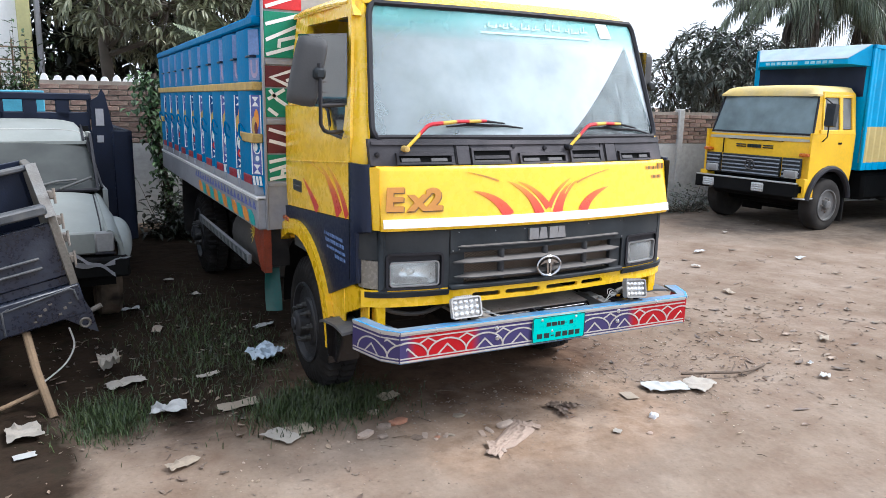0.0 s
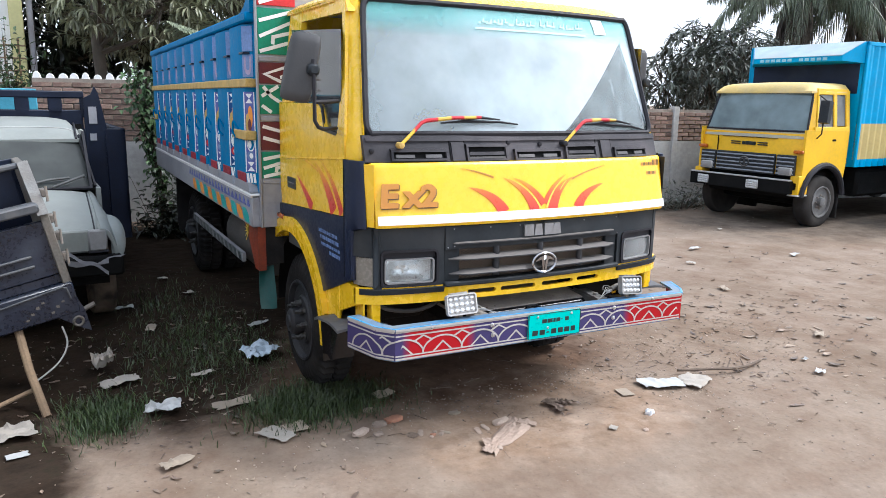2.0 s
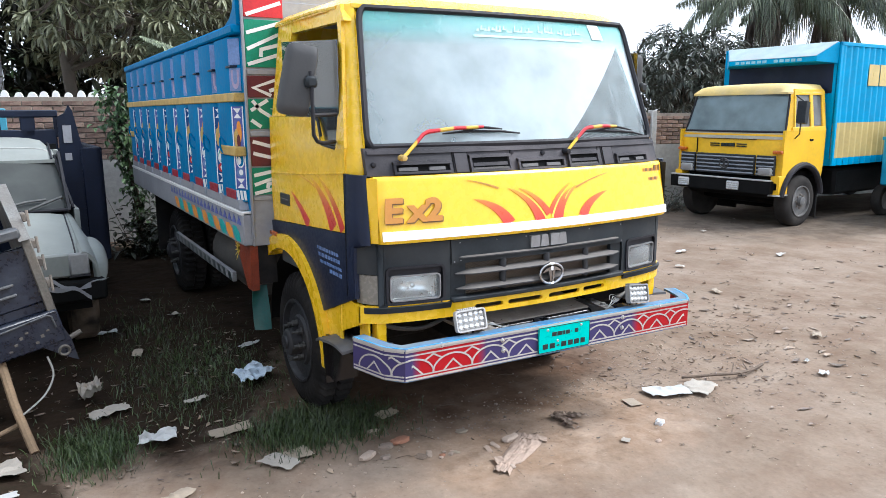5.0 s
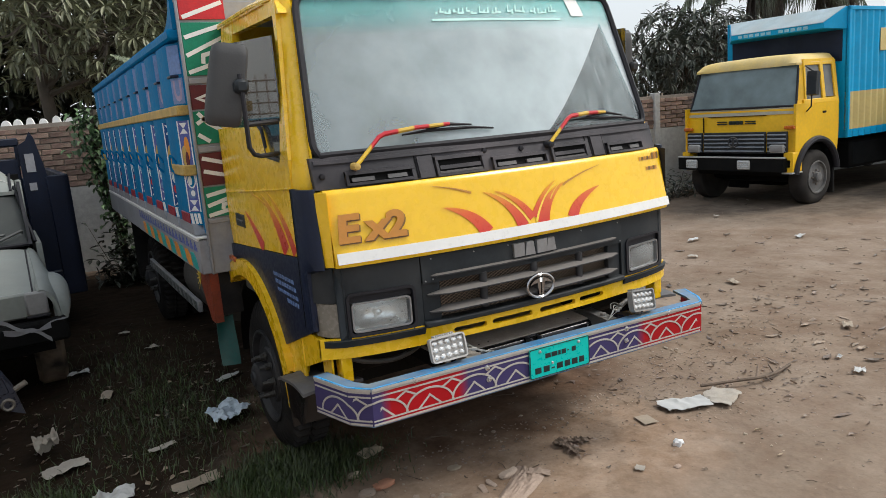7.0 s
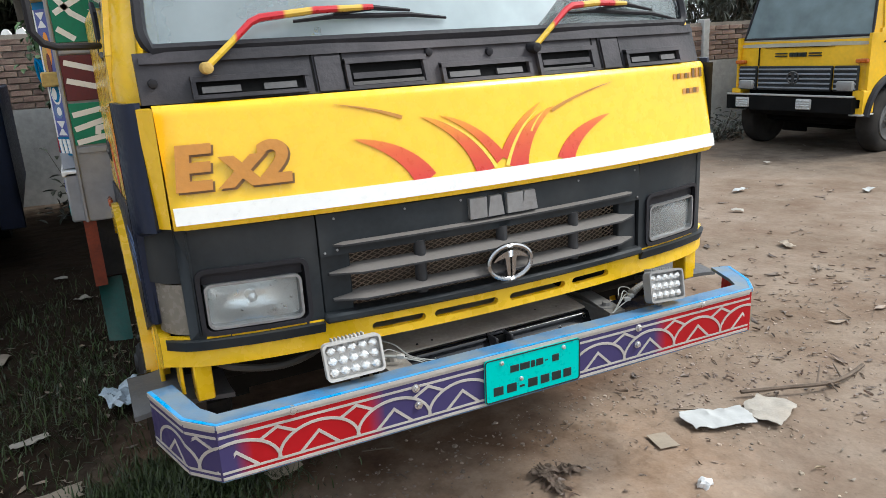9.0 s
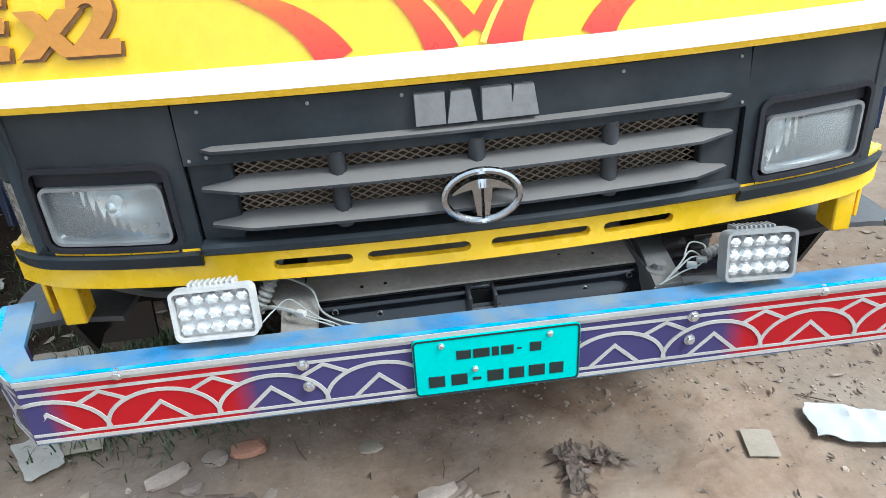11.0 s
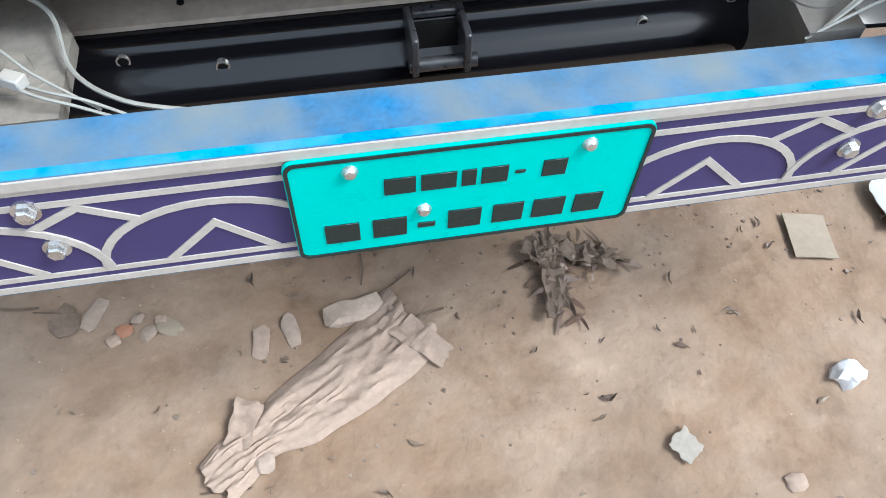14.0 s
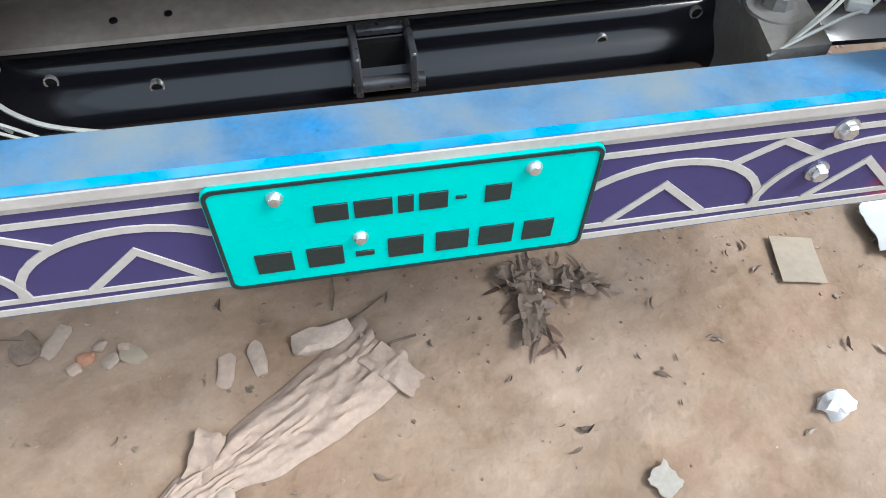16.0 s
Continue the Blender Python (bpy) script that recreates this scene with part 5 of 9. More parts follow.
LEDLENS = mat("led_facet", (0.78, 0.78, 0.77), 0.16, metal=0.55, var=0.1, scale=60, bump=0.05, coat=0.5)
LAMPGREY = mat("lamp_grey_housing", (0.25, 0.245, 0.24), 0.5, var=0.15, dust=0.4, dustcol=(0.3, 0.28, 0.25))
LAMPBODY = mat("lamp_white_housing", (0.5, 0.48, 0.46), 0.45, var=0.1, dust=0.2)
for s, cx, cz, tilt, mb in ((-1, -0.553, 0.826, -2, LAMPBODY), (1, 0.566, 0.811, 6, LAMPGREY)):
    m = pose(cx, 0.050 if s < 0 else 0.036, cz, -14, tilt, -5 if s < 0 else 5)
    wl = tagged(new("work_lamp"), "square LED work lamp with faceted lenses on the bumper", "lamp", "work lamps")
    wl.matrix_basis = m
    g = Geo()
    ring(g, rounded(-0.083, 0.083, -0.053, 0.053, 0.014, 4), rounded(-0.0765, 0.0765, -0.0465, 0.0465, 0.010, 4), "y", -0.010, 0.02)
    g.prism(rounded(-0.081, 0.081, -0.051, 0.051, 0.014, 4), "y", 0.008, 0.024)
    g.prism([(-0.06, -0.03), (0.06, -0.03), (0.05, 0.046), (-0.05, 0.046)], "y", 0.022, 0.045)
    part("housing", g, mb, wl)
    for i in range(9):
        g = Geo()
        g.box(-0.05 + 0.011 * i, -0.045 + 0.011 * i, 0.012, 0.045, 0.046, 0.060, 0.001)
        part("cooling_fin", g, mb, wl)
    for r in range(3):
        for c in range(5):
            g = Geo()
            x, z = -0.060 + 0.030 * c, -0.030 + 0.030 * r
            hexa = [(x + rr * math.cos(math.pi * q / 3 + 0.3 * (rr < 0.01)), yy, z + 0.88 * rr * math.sin(math.pi * q / 3 + 0.3 * (rr < 0.01))) for rr, yy in ((0.0165, 0.008), (0.0125, -0.003), (0.006, -0.0075)) for q in range(6)]
            g.add(hexa, [(k * 6 + q, k * 6 + (q + 1) % 6, k * 6 + 6 + (q + 1) % 6, k * 6 + 6 + q) for k in range(2) for q in range(6)] + [tuple(range(12, 18))])
            part("led_lens", g, LEDLENS, wl, smooth=0)
    g = Geo()
    g.box(-0.012, 0.012, 0.03, 0.05, -0.10, 0.0, 0.002)
    part("lamp_stem", g, DUSTY, wl)
for pts, r in (
        ([(-0.505, 0.185, 0.722), (-0.47, 0.145, 0.765), (-0.425, 0.115, 0.772), (-0.40, 0.10, 0.768)], 0.0045),
        ([(-0.47, 0.24, 0.80), (-0.41, 0.215, 0.782), (-0.375, 0.19, 0.768), (-0.355, 0.125, 0.752), (-0.31, 0.088, 0.742), (-0.25, 0.078, 0.730)], 0.0024),
        ([(-0.53, 0.09, 0.765), (-0.49, 0.085, 0.757), (-0.455, 0.12, 0.77), (-0.42, 0.135, 0.785), (-0.38, 0.105, 0.768), (-0.33, 0.082, 0.74)], 0.0016),
        ([(-0.40, 0.10, 0.768), (-0.37, 0.088, 0.762), (-0.34, 0.083, 0.752), (-0.31, 0.078, 0.735)], 0.0016),
        ([(-0.40, 0.095, 0.768), (-0.375, 0.082, 0.762), (-0.35, 0.078, 0.752), (-0.32, 0.076, 0.735)], 0.0016),
        ([(0.485, 0.115, 0.775), (0.45, 0.105, 0.782), (0.415, 0.088, 0.768), (0.37, 0.078, 0.735)], 0.002),
        ([(0.485, 0.12, 0.77), (0.455, 0.12, 0.79), (0.42, 0.095, 0.772), (0.375, 0.080, 0.735)], 0.002),
        ([(0.49, 0.11, 0.772), (0.46, 0.09, 0.768), (0.425, 0.082, 0.764), (0.36, 0.076, 0.735)], 0.0018),
        ([(0.455, 0.145, 0.765), (0.475, 0.165, 0.785), (0.50, 0.15, 0.785), (0.495, 0.12, 0.775)], 0.002)):
    g = Geo()
    g.tube(smooth_line(pts), r, 6)
    part("wire", g, CABLE, truck)
g = Geo()
pts = smooth_line([(0.49, 0.118, 0.776), (0.52, 0.125, 0.785), (0.55, 0.135, 0.79), (0.60, 0.14, 0.80)], 10)
g.tube(pts, [0.013 + 0.002 * (i % 3 == 0) - 0.0002 * i for i in range(len(pts))], 12)
part("ribbed_conduit", g, CONDUIT, truck)
for x, y, r in ((-0.395, 0.098, -30), (0.45, 0.095, -25), (0.48, 0.112, -20)):
    g = Geo()
    g.box(-0.011, 0.011, -0.007, 0.007, -0.006, 0.006, 0.0015, pose(x, y, 0.770, 0, 0, r))
    part("connector", g, GREYPL, truck)

# mirrors
MIRRORGREY = mat("mirror_grey_plastic", (0.052, 0.05, 0.05), 0.6, var=0.12, bump=0.08, dust=0.15, dustcol=(0.09, 0.085, 0.085))
for s in (-1, 1):
    mi = tagged(new("side_mirror"), "black door mirror on a bent tube arm")
    mi.parent = truck
    g = Geo()
    def shellm(u, v, s=s):
        a, b = 2 * u - 1, 2 * v - 1
        e = max(0, 1 - abs(a) ** 5) ** 0.4 * max(0, 1 - abs(b) ** 5) ** 0.4
        if s > 0:  # folded in
            return (1.07 + 0.045 * a, 0.64 - 0.04 * e, 2.04 + 0.14 * b)
        a, b = a * (1 - 0.10 * b ** 6), b * (1 - 0.07 * a ** 6)  # rounded corners
        return (s * (1.224 + 0.067 * a - 0.037 * b), 0.50 - 0.03 * e + 0.03 * a, 1.984 + 0.163 * b + 0.013 * a)
    g.shell(shellm, 12, 14, (0, 0.022, 0))
    part("mirror_shell", g, MIRRORGREY, mi, "grey-black mirror housing")
    g = Geo()
    if s > 0:
        g.box(1.035, 1.105, 0.665, 0.672, 1.92, 2.16, 0.003)
    else:
        g.prism([(-1.315, 1.87), (-1.205, 1.835), (-1.135, 2.11), (-1.24, 2.125)], "y", 0.528, 0.534)
    part("mirror_glass", g, CHROME, mi)
    g = Geo()
    xx = s * (1.184 if s < 0 else 1.1)
    if s < 0:
        g.tube([(xx, 0.44, 2.02), (xx, 0.43, 1.95), (xx, 0.43, 1.73), (xx - s * 0.02, 0.44, 1.70), (xx - s * 0.05, 0.46, 1.69), (s * 1.03, 0.55, 1.69)], 0.010, 8)
        g.tube([(xx, 0.43, 1.82), (s * 1.03, 0.52, 1.825)], 0.010, 8)
    else:
        g.tube([(1.075, 0.62, 2.0), (1.07, 0.66, 1.75), (1.02, 0.68, 1.70)], 0.009, 8)
    part("mirror_arm", g, GASKET, mi)
    g = Geo()
    g.box(xx - 0.028, xx + 0.028, 0.415 + 0.16 * (s > 0), 0.47 + 0.16 * (s > 0), 1.945, 2.0, 0.012)
    part("clamp", g, BLACK, mi)

# step, mud flap ahead of the wheel
for s in (-1, 1):
    g = Geo()
    g.shell(lambda u, v: (s * (1.12 - 0.28 * u), 0.33 + 0.37 * v, 0.665 + 0.012 * math.sin(5 * v + 3 * u) - 0.02 * (v > 0.9)), 4, 8, (0, 0, 0.014))
    step = part("step", g, mat("step_grey_steel", (0.085, 0.085, 0.09), 0.6, var=0.2, bump=0.15, dust=0.2, dustcol=(0.16, 0.15, 0.14)), truck, "worn dusty steel step")
    g = Geo()
    g.prism([(0.46, 0.662), (0.70, 0.662), (0.68, 0.44), (0.60, 0.42)], "x", s * 1.06, s * 1.045)
    g.prism([(-1.08 if s < 0 else 0.90, 0.40), (-0.90 if s < 0 else 1.08, 0.40), (-0.88 if s < 0 else 1.09, 0.662), (-1.09 if s < 0 else 0.88, 0.662)], "y", 0.665, 0.68)
    part("step_bracket", g, CHASSIS, step)


NUTGREY = mat("wheel_nut_steel", (0.07, 0.068, 0.066), 0.5, metal=0.4, var=0.3, dust=0.25, dustcol=(0.12, 0.105, 0.09))
RIMDARK = mat("dark_rim", (0.028, 0.028, 0.031), 0.5, var=0.25, bump=0.1, spec=0.3, dust=0.2, dustcol=(0.12, 0.105, 0.09))


def wheel(y, x, parent, sgn, r=0.43, dual=False, name="wheel"):
    w = new(name)
    w.parent = parent
    w.matrix_basis = pose(x, y, r - 0.005, 0, 0, 0 if sgn < 0 else 180)
    g = Geo()
    prof = [(0.235, 0.2), (0.235, 0.03), (0.25, 0.0), (0.31, -0.012), (0.37, 0.0), (r - 0.03, 0.012), (r, 0.03), (r, 0.095), (r, 0.105), (r, 0.12), (r, 0.20), (r - 0.03, 0.215), (0.37, 0.225), (0.3, 0.23), (0.235, 0.2)]
    seg = 176
    def tread(i, j):
        rr, h = prof[i]
        if rr == r:
            a_side = h < 0.1
            k = (j + (0 if a_side else 2)) % 4
            rr -= 0.028 if k < 2 or h == 0.105 else 0.0
        elif abs(rr - (r - 0.03)) < 1e-6:
            rr -= 0.022 if (j + (0 if h < 0.1 else 2)) % 4 < 2 else 0.0
        a = 2 * math.pi * j / seg
        return (h, rr * math.cos(a), rr * math.sin(a))
    vs = [tread(i, j) for i in range(len(prof) - 1) for j in range(seg)]
    np_ = len(prof) - 1
    g.add(vs, [(i * seg + j, i * seg + (j + 1) % seg, ((i + 1) % np_) * seg + (j + 1) % seg, ((i + 1) % np_) * seg + j) for i in range(np_) for j in range(seg)])
    part("tyre", g, RUBBER, w, "dusty black truck tyre with blocky tread")
    g = Geo()
    g.lathe([(0.24, 0.02), (0.264, -0.002), (0.262, -0.014), (0.248, -0.014), (0.238, 0.006), (0.226, 0.085), (0.212, 0.105), (0.185, 0.07), (0.165, 0.022), (0.150, 0.004), (0.10, 0.0), (0.088, -0.004), (0.084, -0.065), (0.070, -0.078), (0.045, -0.082), (0.040, -0.092), (0.0001, -0.094)], 40)
    rim = part("rim", g, RIMDARK, w, "dusty dark steel rim")
    for i in range(8):
        a = 2 * math.pi * i / 8
        g = Geo()
        g.lathe([(0.0001, -0.030), (0.010, -0.028), (0.011, -0.006), (0.012, 0.0), (0.019, 0.002), (0.019, 0.026), (0.024, 0.030), (0.024, 0.036)], 6, pose(-0.038, 0.115 * math.cos(a), 0.115 * math.sin(a)))
        part("wheel_nut", g, NUTGREY, rim)
    return w


wheel(ARCH_Y, -0.985, truck, -1)
wheel(ARCH_Y, 0.985, truck, 1)
for s in (-1, 1):
    wheel(4.95, s * 1.06, truck, s)
    wheel(4.95, s * 0.80, truck, s)

# chassis
g = Geo()
for s in (-1, 1):
    g.box(s * 0.40, s * 0.47, 0.3, 6.4, 0.62, 0.82, 0.01)
part("chassis_rail", g, DARK, truck)
g = Geo()
g.tube([(-0.85, ARCH_Y, 0.43), (0.85, ARCH_Y, 0.43)], 0.06, 10)
g.tube([(-0.9, 4.95, 0.43), (0.9, 4.95, 0.43)], 0.09, 10)
g.lathe([(0.0001, -0.2), (0.16, -0.12), (0.2, 0), (0.16, 0.12), (0.0001, 0.2)], 16, pose(0, 4.95, 0.43))
part("axle", g, DARK, truck)
g = Geo()
g.box(-0.5, 0.5, 0.6, 1.7, 0.55, 0.95, 0.04)
part("engine_block", g, DARK, truck)
g = Geo()
g.lathe([(0.0001, 0), (0.22, 0.0), (0.24, 0.03), (0.24, 0.87), (0.22, 0.9), (0.0001, 0.9)], 24, pose(-0.83, 2.35, 0.72, 0, 0, 90))
part("fuel_tank", g, mat("dark_tank", (0.06, 0.055, 0.05), 0.7, var=0.3, dust=0.3, dustcol=(0.1, 0.085, 0.07)), truck, "dusty cylindrical fuel tank")
for s in (-1, 1):
    g = Geo()
    g.shell(lambda u, v: (s * (0.72 + 0.26 * v), ARCH_Y - 0.56 * math.cos(math.pi * u), ARCH_Z + 0.56 * math.sin(math.pi * u)), 16, 1, (0, 0, 0.01))
    part("inner_wheel_arch", g, DARK, truck)

# ---- the cargo body ----
BLUEMID = mat("mid_blue_panel", (0.02, 0.2, 0.45), 0.5, var=0.2, scale=6, spec=0.2)
BLUEDK = mat("deep_blue_panel", (0.008, 0.07, 0.24), 0.5, var=0.25, scale=6, spec=0.2)
DKTEAL = mat("dark_teal_rubber", (0.006, 0.065, 0.06), 0.6, var=0.3, dust=0.2)
DEEPRED = mat("deep_red_paint", (0.3, 0.008, 0.025), 0.5, var=0.2, dust=0.1)
PINKISH = mat("faded_pink_paint", (0.38, 0.3, 0.42), 0.5, var=0.2)
VIOLETP = mat("violet_paint", (0.08, 0.1, 0.33), 0.45)
body = tagged(new("cargo_body"), "blue painted steel cargo body with folded ribs")
body.parent = truck
CB0, CB1, CX = 1.70, 6.55, 1.15
ZF, ZT = 1.22, 2.31
g = Geo()
g.box(-1.13, 1.13, CB0, CB1, 1.12, 1.22)
part("deck", g, DUSTY, body)
N = 10
pitch = (CB1 - CB0 - 0.06) / N
for s in (-1, 1):
    g = Geo()
    g.box(s * CX, s * (CX - 0.03), CB0, CB1, ZF, ZT, 0.004)
    sidew = part("side_wall", g, BLUE, body, "blue steel side with painted panels")
    g = Geo()
    g.box(s * (CX + 0.062), s * (CX - 0.05), CB0 - 0.02, CB1, ZT - 0.01, ZT + 0.05, 0.012)
    g.prism([(CB0 - 0.02, ZT + 0.045), (CB0 - 0.02, ZT + 0.20), (CB0 + 0.02, ZT + 0.20), (CB0 + 0.06, ZT + 0.14), (CB0 + 0.14, ZT + 0.09), (CB0 + 0.26, ZT + 0.06), (CB0 + 0.40, ZT + 0.045)], "x", s * (CX + 0.03), s * (CX - 0.02))
    part("top_rail", g, BLUE, sidew)
    g = Geo()
    g.box(s * (CX + 0.066), s * (CX - 0.01), CB0, CB1, 1.90, 1.955, 0.006)
    part("middle_band", g, MUSTARD, sidew, "mustard yellow middle band")
    g = Geo()
    g.box(s * (CX + 0.06), s * (CX - 0.04), CB0 - 0.02, CB1, 1.0, 1.215, 0.008)
    rail = part("side_rail", g, GREYBOARD, body, "grey painted side rail with colour motifs")
    g = Geo()
    g.box(s * (CX + 0.066), s * (CX - 0.02), CB0 - 0.02, CB1, 1.195, 1.22, 0.004)
    part("rail_lip", g, WHITE, rail)

    def on_rail(u, v, h, s=s):
        return (s * (CX + 0.061 + h), u, v)

    for i in range(N):
        y = CB0 + 0.03 + pitch * i
        g = Geo()  # folded rib: an inclined painted flank and a flat blue face
        g.prism([(s * CX, y), (s * (CX + 0.055), y + 0.09), (s * (CX + 0.055), y + 0.43), (s * CX, y + 0.46)], "z", 1.275, ZT - 0.02)
        rib = part("rib", g, BLUE, sidew)

        def flank(u, v, h, s=s, y=y):
            """u from 0 to 1 across the inclined flank."""
            return (s * (CX + 0.055 * u + 0.85 * (h + 0.001)), y + 0.09 * u - 0.52 * (h + 0.001), v)

        for z0, z1 in ((1.965, 2.105), (2.125, 2.28)):
            g = Geo()
            g.patch([(0.08, z0), (0.95, z0), (0.95, z1), (0.08, z1)], flank, 0.002)
            pn = part("painted_panel", g, BLUELT, rib)
            if z0 > 2.1:
                continue
            for ru, mm, t in ((0.30, PINKISH, 0.0012), (0.15, BLUELT, 0.0018)):  # a U with a round foot
                g = Geo()
                g.patch([(0.5 + ru, z1 - 0.012), (0.5 - ru, z1 - 0.012)] + [(0.5 - ru * math.cos(math.pi * k / 8), z0 + 0.07 - 0.19 * ru * math.sin(math.pi * k / 8)) for k in range(9)], lambda u, v, h, f=flank: f(u, v, h + 0.002), t)
                part("motif", g, mm, pn)
        g = Geo()
        g.box(s * (CX + 0.062), s * CX, y + 0.03, y + 0.15, 2.108, 2.121, 0.002)
        part("panel_bar", g, NAVY, rib)
        g = Geo()
        g.patch([(0.04, 1.355), (0.97, 1.355), (0.97, 1.872), (0.04, 1.872)], flank, 0.002)
        pn = part("painted_panel", g, BLUEDK if i % 2 else VIOLETP, rib)
        lift = lambda u, v, h, f=flank: f(u, v, h + 0.002)

        def oval(u, z, ru, rz, mm, nm, t, a0=0, a1=360):
            g = Geo()
            g.patch([(u + ru * math.cos(radians(a0 + (a1 - a0) * k / 20)), z + rz * math.sin(radians(a0 + (a1 - a0) * k / 20))) for k in range(20)], lift, t)
            part(nm, g, mm, pn)

        def strokes(quads, mm, nm, t=0.0016):
            g = Geo()
            for q in quads:
                g.patch(q, lift, t)
            part(nm, g, mm, pn)

        strokes([[(0.04, 1.355), (0.12, 1.355), (0.12, 1.872), (0.04, 1.872)], [(0.89, 1.355), (0.97, 1.355), (0.97, 1.872), (0.89, 1.872)]], WHITE, "white_edge", 0.001)
        for z in (1.80, 1.362):
            strokes([[(0.22, z), (0.80, z), (0.53, z + 0.028), (0.47, z + 0.028)], [(0.22, z + 0.06), (0.47, z + 0.032), (0.53, z + 0.032), (0.80, z + 0.06)]], WHITE, "white_wedges")
        oval(0.44, 1.715, 0.20, 0.068, ORANGE, "orange_leaf", 0.0016)
        oval(0.66, 1.672, 0.19, 0.062, MUSTARD, "yellow_leaf", 0.0022)
        oval(0.50, 1.655, 0.13, 0.045, ORANGE if i % 2 else MAROON, "leaf_heart", 0.0028)
        oval(0.48, 1.545, 0.34, 0.056, WHITE, "white_ring", 0.0012)
        oval(0.48, 1.543, 0.27, 0.044, TEAL if i % 2 else BLUE, "ring_field", 0.0018)
        oval(0.56, 1.535, 0.15, 0.026, WHITE, "ring_scroll", 0.0024)
        oval(0.52, 1.462, 0.30, 0.030, RED if i % 2 else BLUELT, "red_scroll", 0.0014)
        oval(0.46, 1.462, 0.16, 0.018, WHITE, "scroll_light", 0.002)
        g = Geo()
        g.box(s * (CX + 0.060), s * (CX + 0.03), y + 0.09, y + 0.33, 1.285, 1.345, 0.003)
        part("red_block", g, DEEPRED, rib)
        g = Geo()
        for k in range(3 if i < 3 else 0):
            g.patch([(0.12 + 0.28 * k, 1.285), (0.30 + 0.28 * k, 1.285), (0.38 + 0.28 * k, 1.345), (0.20 + 0.28 * k, 1.345)], flank, 0.003)
        if i < 3:
            part("white_hatch", g, WHITE, rib)
        g = Geo()
        g.prism([(y - 0.0, 1.225), (y + 0.47, 1.225), (y + 0.42, 1.285), (y + 0.05, 1.285)], "x", s * (CX + 0.058), s * (CX + 0.0))
        part("foot_plate", g, GREYBOARD, sidew)
        g = Geo()
        g.tube(smooth_line([(s * (CX + 0.056), y + 0.26, 1.62), (s * (CX + 0.085), y + 0.28, 1.68), (s * (CX + 0.085), y + 0.30, 1.60), (s * (CX + 0.056), y + 0.29, 1.56)], 4), 0.007, 6)
        part("rope_hook", g, BLUE, rib)
    for y0, y1 in ((CB0 + 0.02, CB0 + 0.42), (CB1 - 0.35, CB1)):
        g = Geo()
        g.box(s * (CX + 0.072), s * CX, y0, y1, 1.565, 1.625, 0.006)
        part("latch_plate", g, MUSTARD, sidew, "yellow latch plate")
    # motifs on the rail, thick near the cab and fading out
    for nm, mm, off in (("green_wave", TEAL, 0), ("orange_wave", ORANGE, 1)):
        for k in range(6):
            g = Geo()
            y = CB0 + 0.05 + 0.36 * k + 0.18 * off
            g.patch([(y, 1.02), (y + 0.10, 1.015), (y + 0.17, 1.05), (y + 0.19, 1.105), (y + 0.10, 1.11), (y + 0.03, 1.075)], on_rail, 0.002)
            part(nm, g, mm, rail)
    for k in range(20):
        g = Geo()
        y = CB0 + 0.02 + 0.12 * k
        g.patch([(y, 1.13), (y + 0.10, 1.13), (y + 0.05, 1.185)], on_rail, 0.002)
        part("violet_triangle", g, VIOLETP, rail)
    # parts hanging below
    g = Geo()
    g.box(s * 1.17, s * 1.14, 2.2, 4.25, 0.66, 0.73, 0.004)
    gr = part("side_guard", g, mat("guard_grey", (0.2, 0.2, 0.21), 0.6, var=0.3, dust=0.3), body, "pale side guard rail with black hatching")
    g = Geo()
    for k in range(13):
        g.patch([(2.22 + 0.155 * k, 0.665), (2.29 + 0.155 * k, 0.665), (2.33 + 0.155 * k, 0.725), (2.26 + 0.155 * k, 0.725)], lambda u, v, h, s=s: (s * (1.171 + h), u, v))
    part("guard_hatch", g, BLACKPAINT, gr)
    g = Geo()
    g.prism([(1.70, 1.0), (2.12, 1.0), (1.96, 0.88), (1.80, 0.70), (1.70, 0.70)], "x", s * 1.17, s * 1.12)
    pb = part("painted_bracket", g, mat("burnt_orange_paint", (0.20, 0.032, 0.010), 0.5, var=0.35, scale=9), body, "orange and maroon painted bracket plate")
    g = Geo()
    for k in range(7):
        a = radians(100 + 20 * k)
        g.ribbon([(1.95, 0.94), (1.95 - 0.13 * math.cos(a), 0.94 + 0.10 * math.sin(a) - 0.03)], [0.02, 0.002], lambda u, v, h, s=s: (s * (1.171 + h), u, v))
    part("yellow_rays", g, mat("ray_yellow", (0.7, 0.5, 0.05), 0.45), pb)
    # rubber black on this maroon plate paints the shade on its face
    g = Geo()
    g.box(s * 1.12, s * 1.0, 1.70, 1.72, 0.74, 1.0)
    part("front_flap", g, RUBBER, body)
    g = Geo()
    g.shell(lambda u, v: (s * (1.16 - 0.10 * u), 1.72 + 0.03 * math.sin(3 * v + 2 * u), 0.72 - 0.29 * v), 4, 6, (0, 0.012, 0))
    part("mud_flap", g, DKTEAL, body, "teal-painted rubber mud flap")
    g = Geo()
    g.shell(lambda u, v: (s * (1.14 - 0.45 * u), 5.5 + 0.03 * math.sin(3 * v), 0.95 - 0.6 * v), 3, 4, (0, 0.012, 0))
    part("rear_flap", g, RUBBER, body)
for i in range(9):
    g = Geo()
    g.box(-1.1, 1.1, 1.95 + 0.55 * i, 2.03 + 0.55 * i, 1.0, 1.12)
    part("cross_bearer", g, DARK, body)
g = Geo()
g.box(-1.12, 1.12, CB1 - 0.03, CB1, ZF, ZT, 0.004)
part("tailgate", g, BLUE, body)
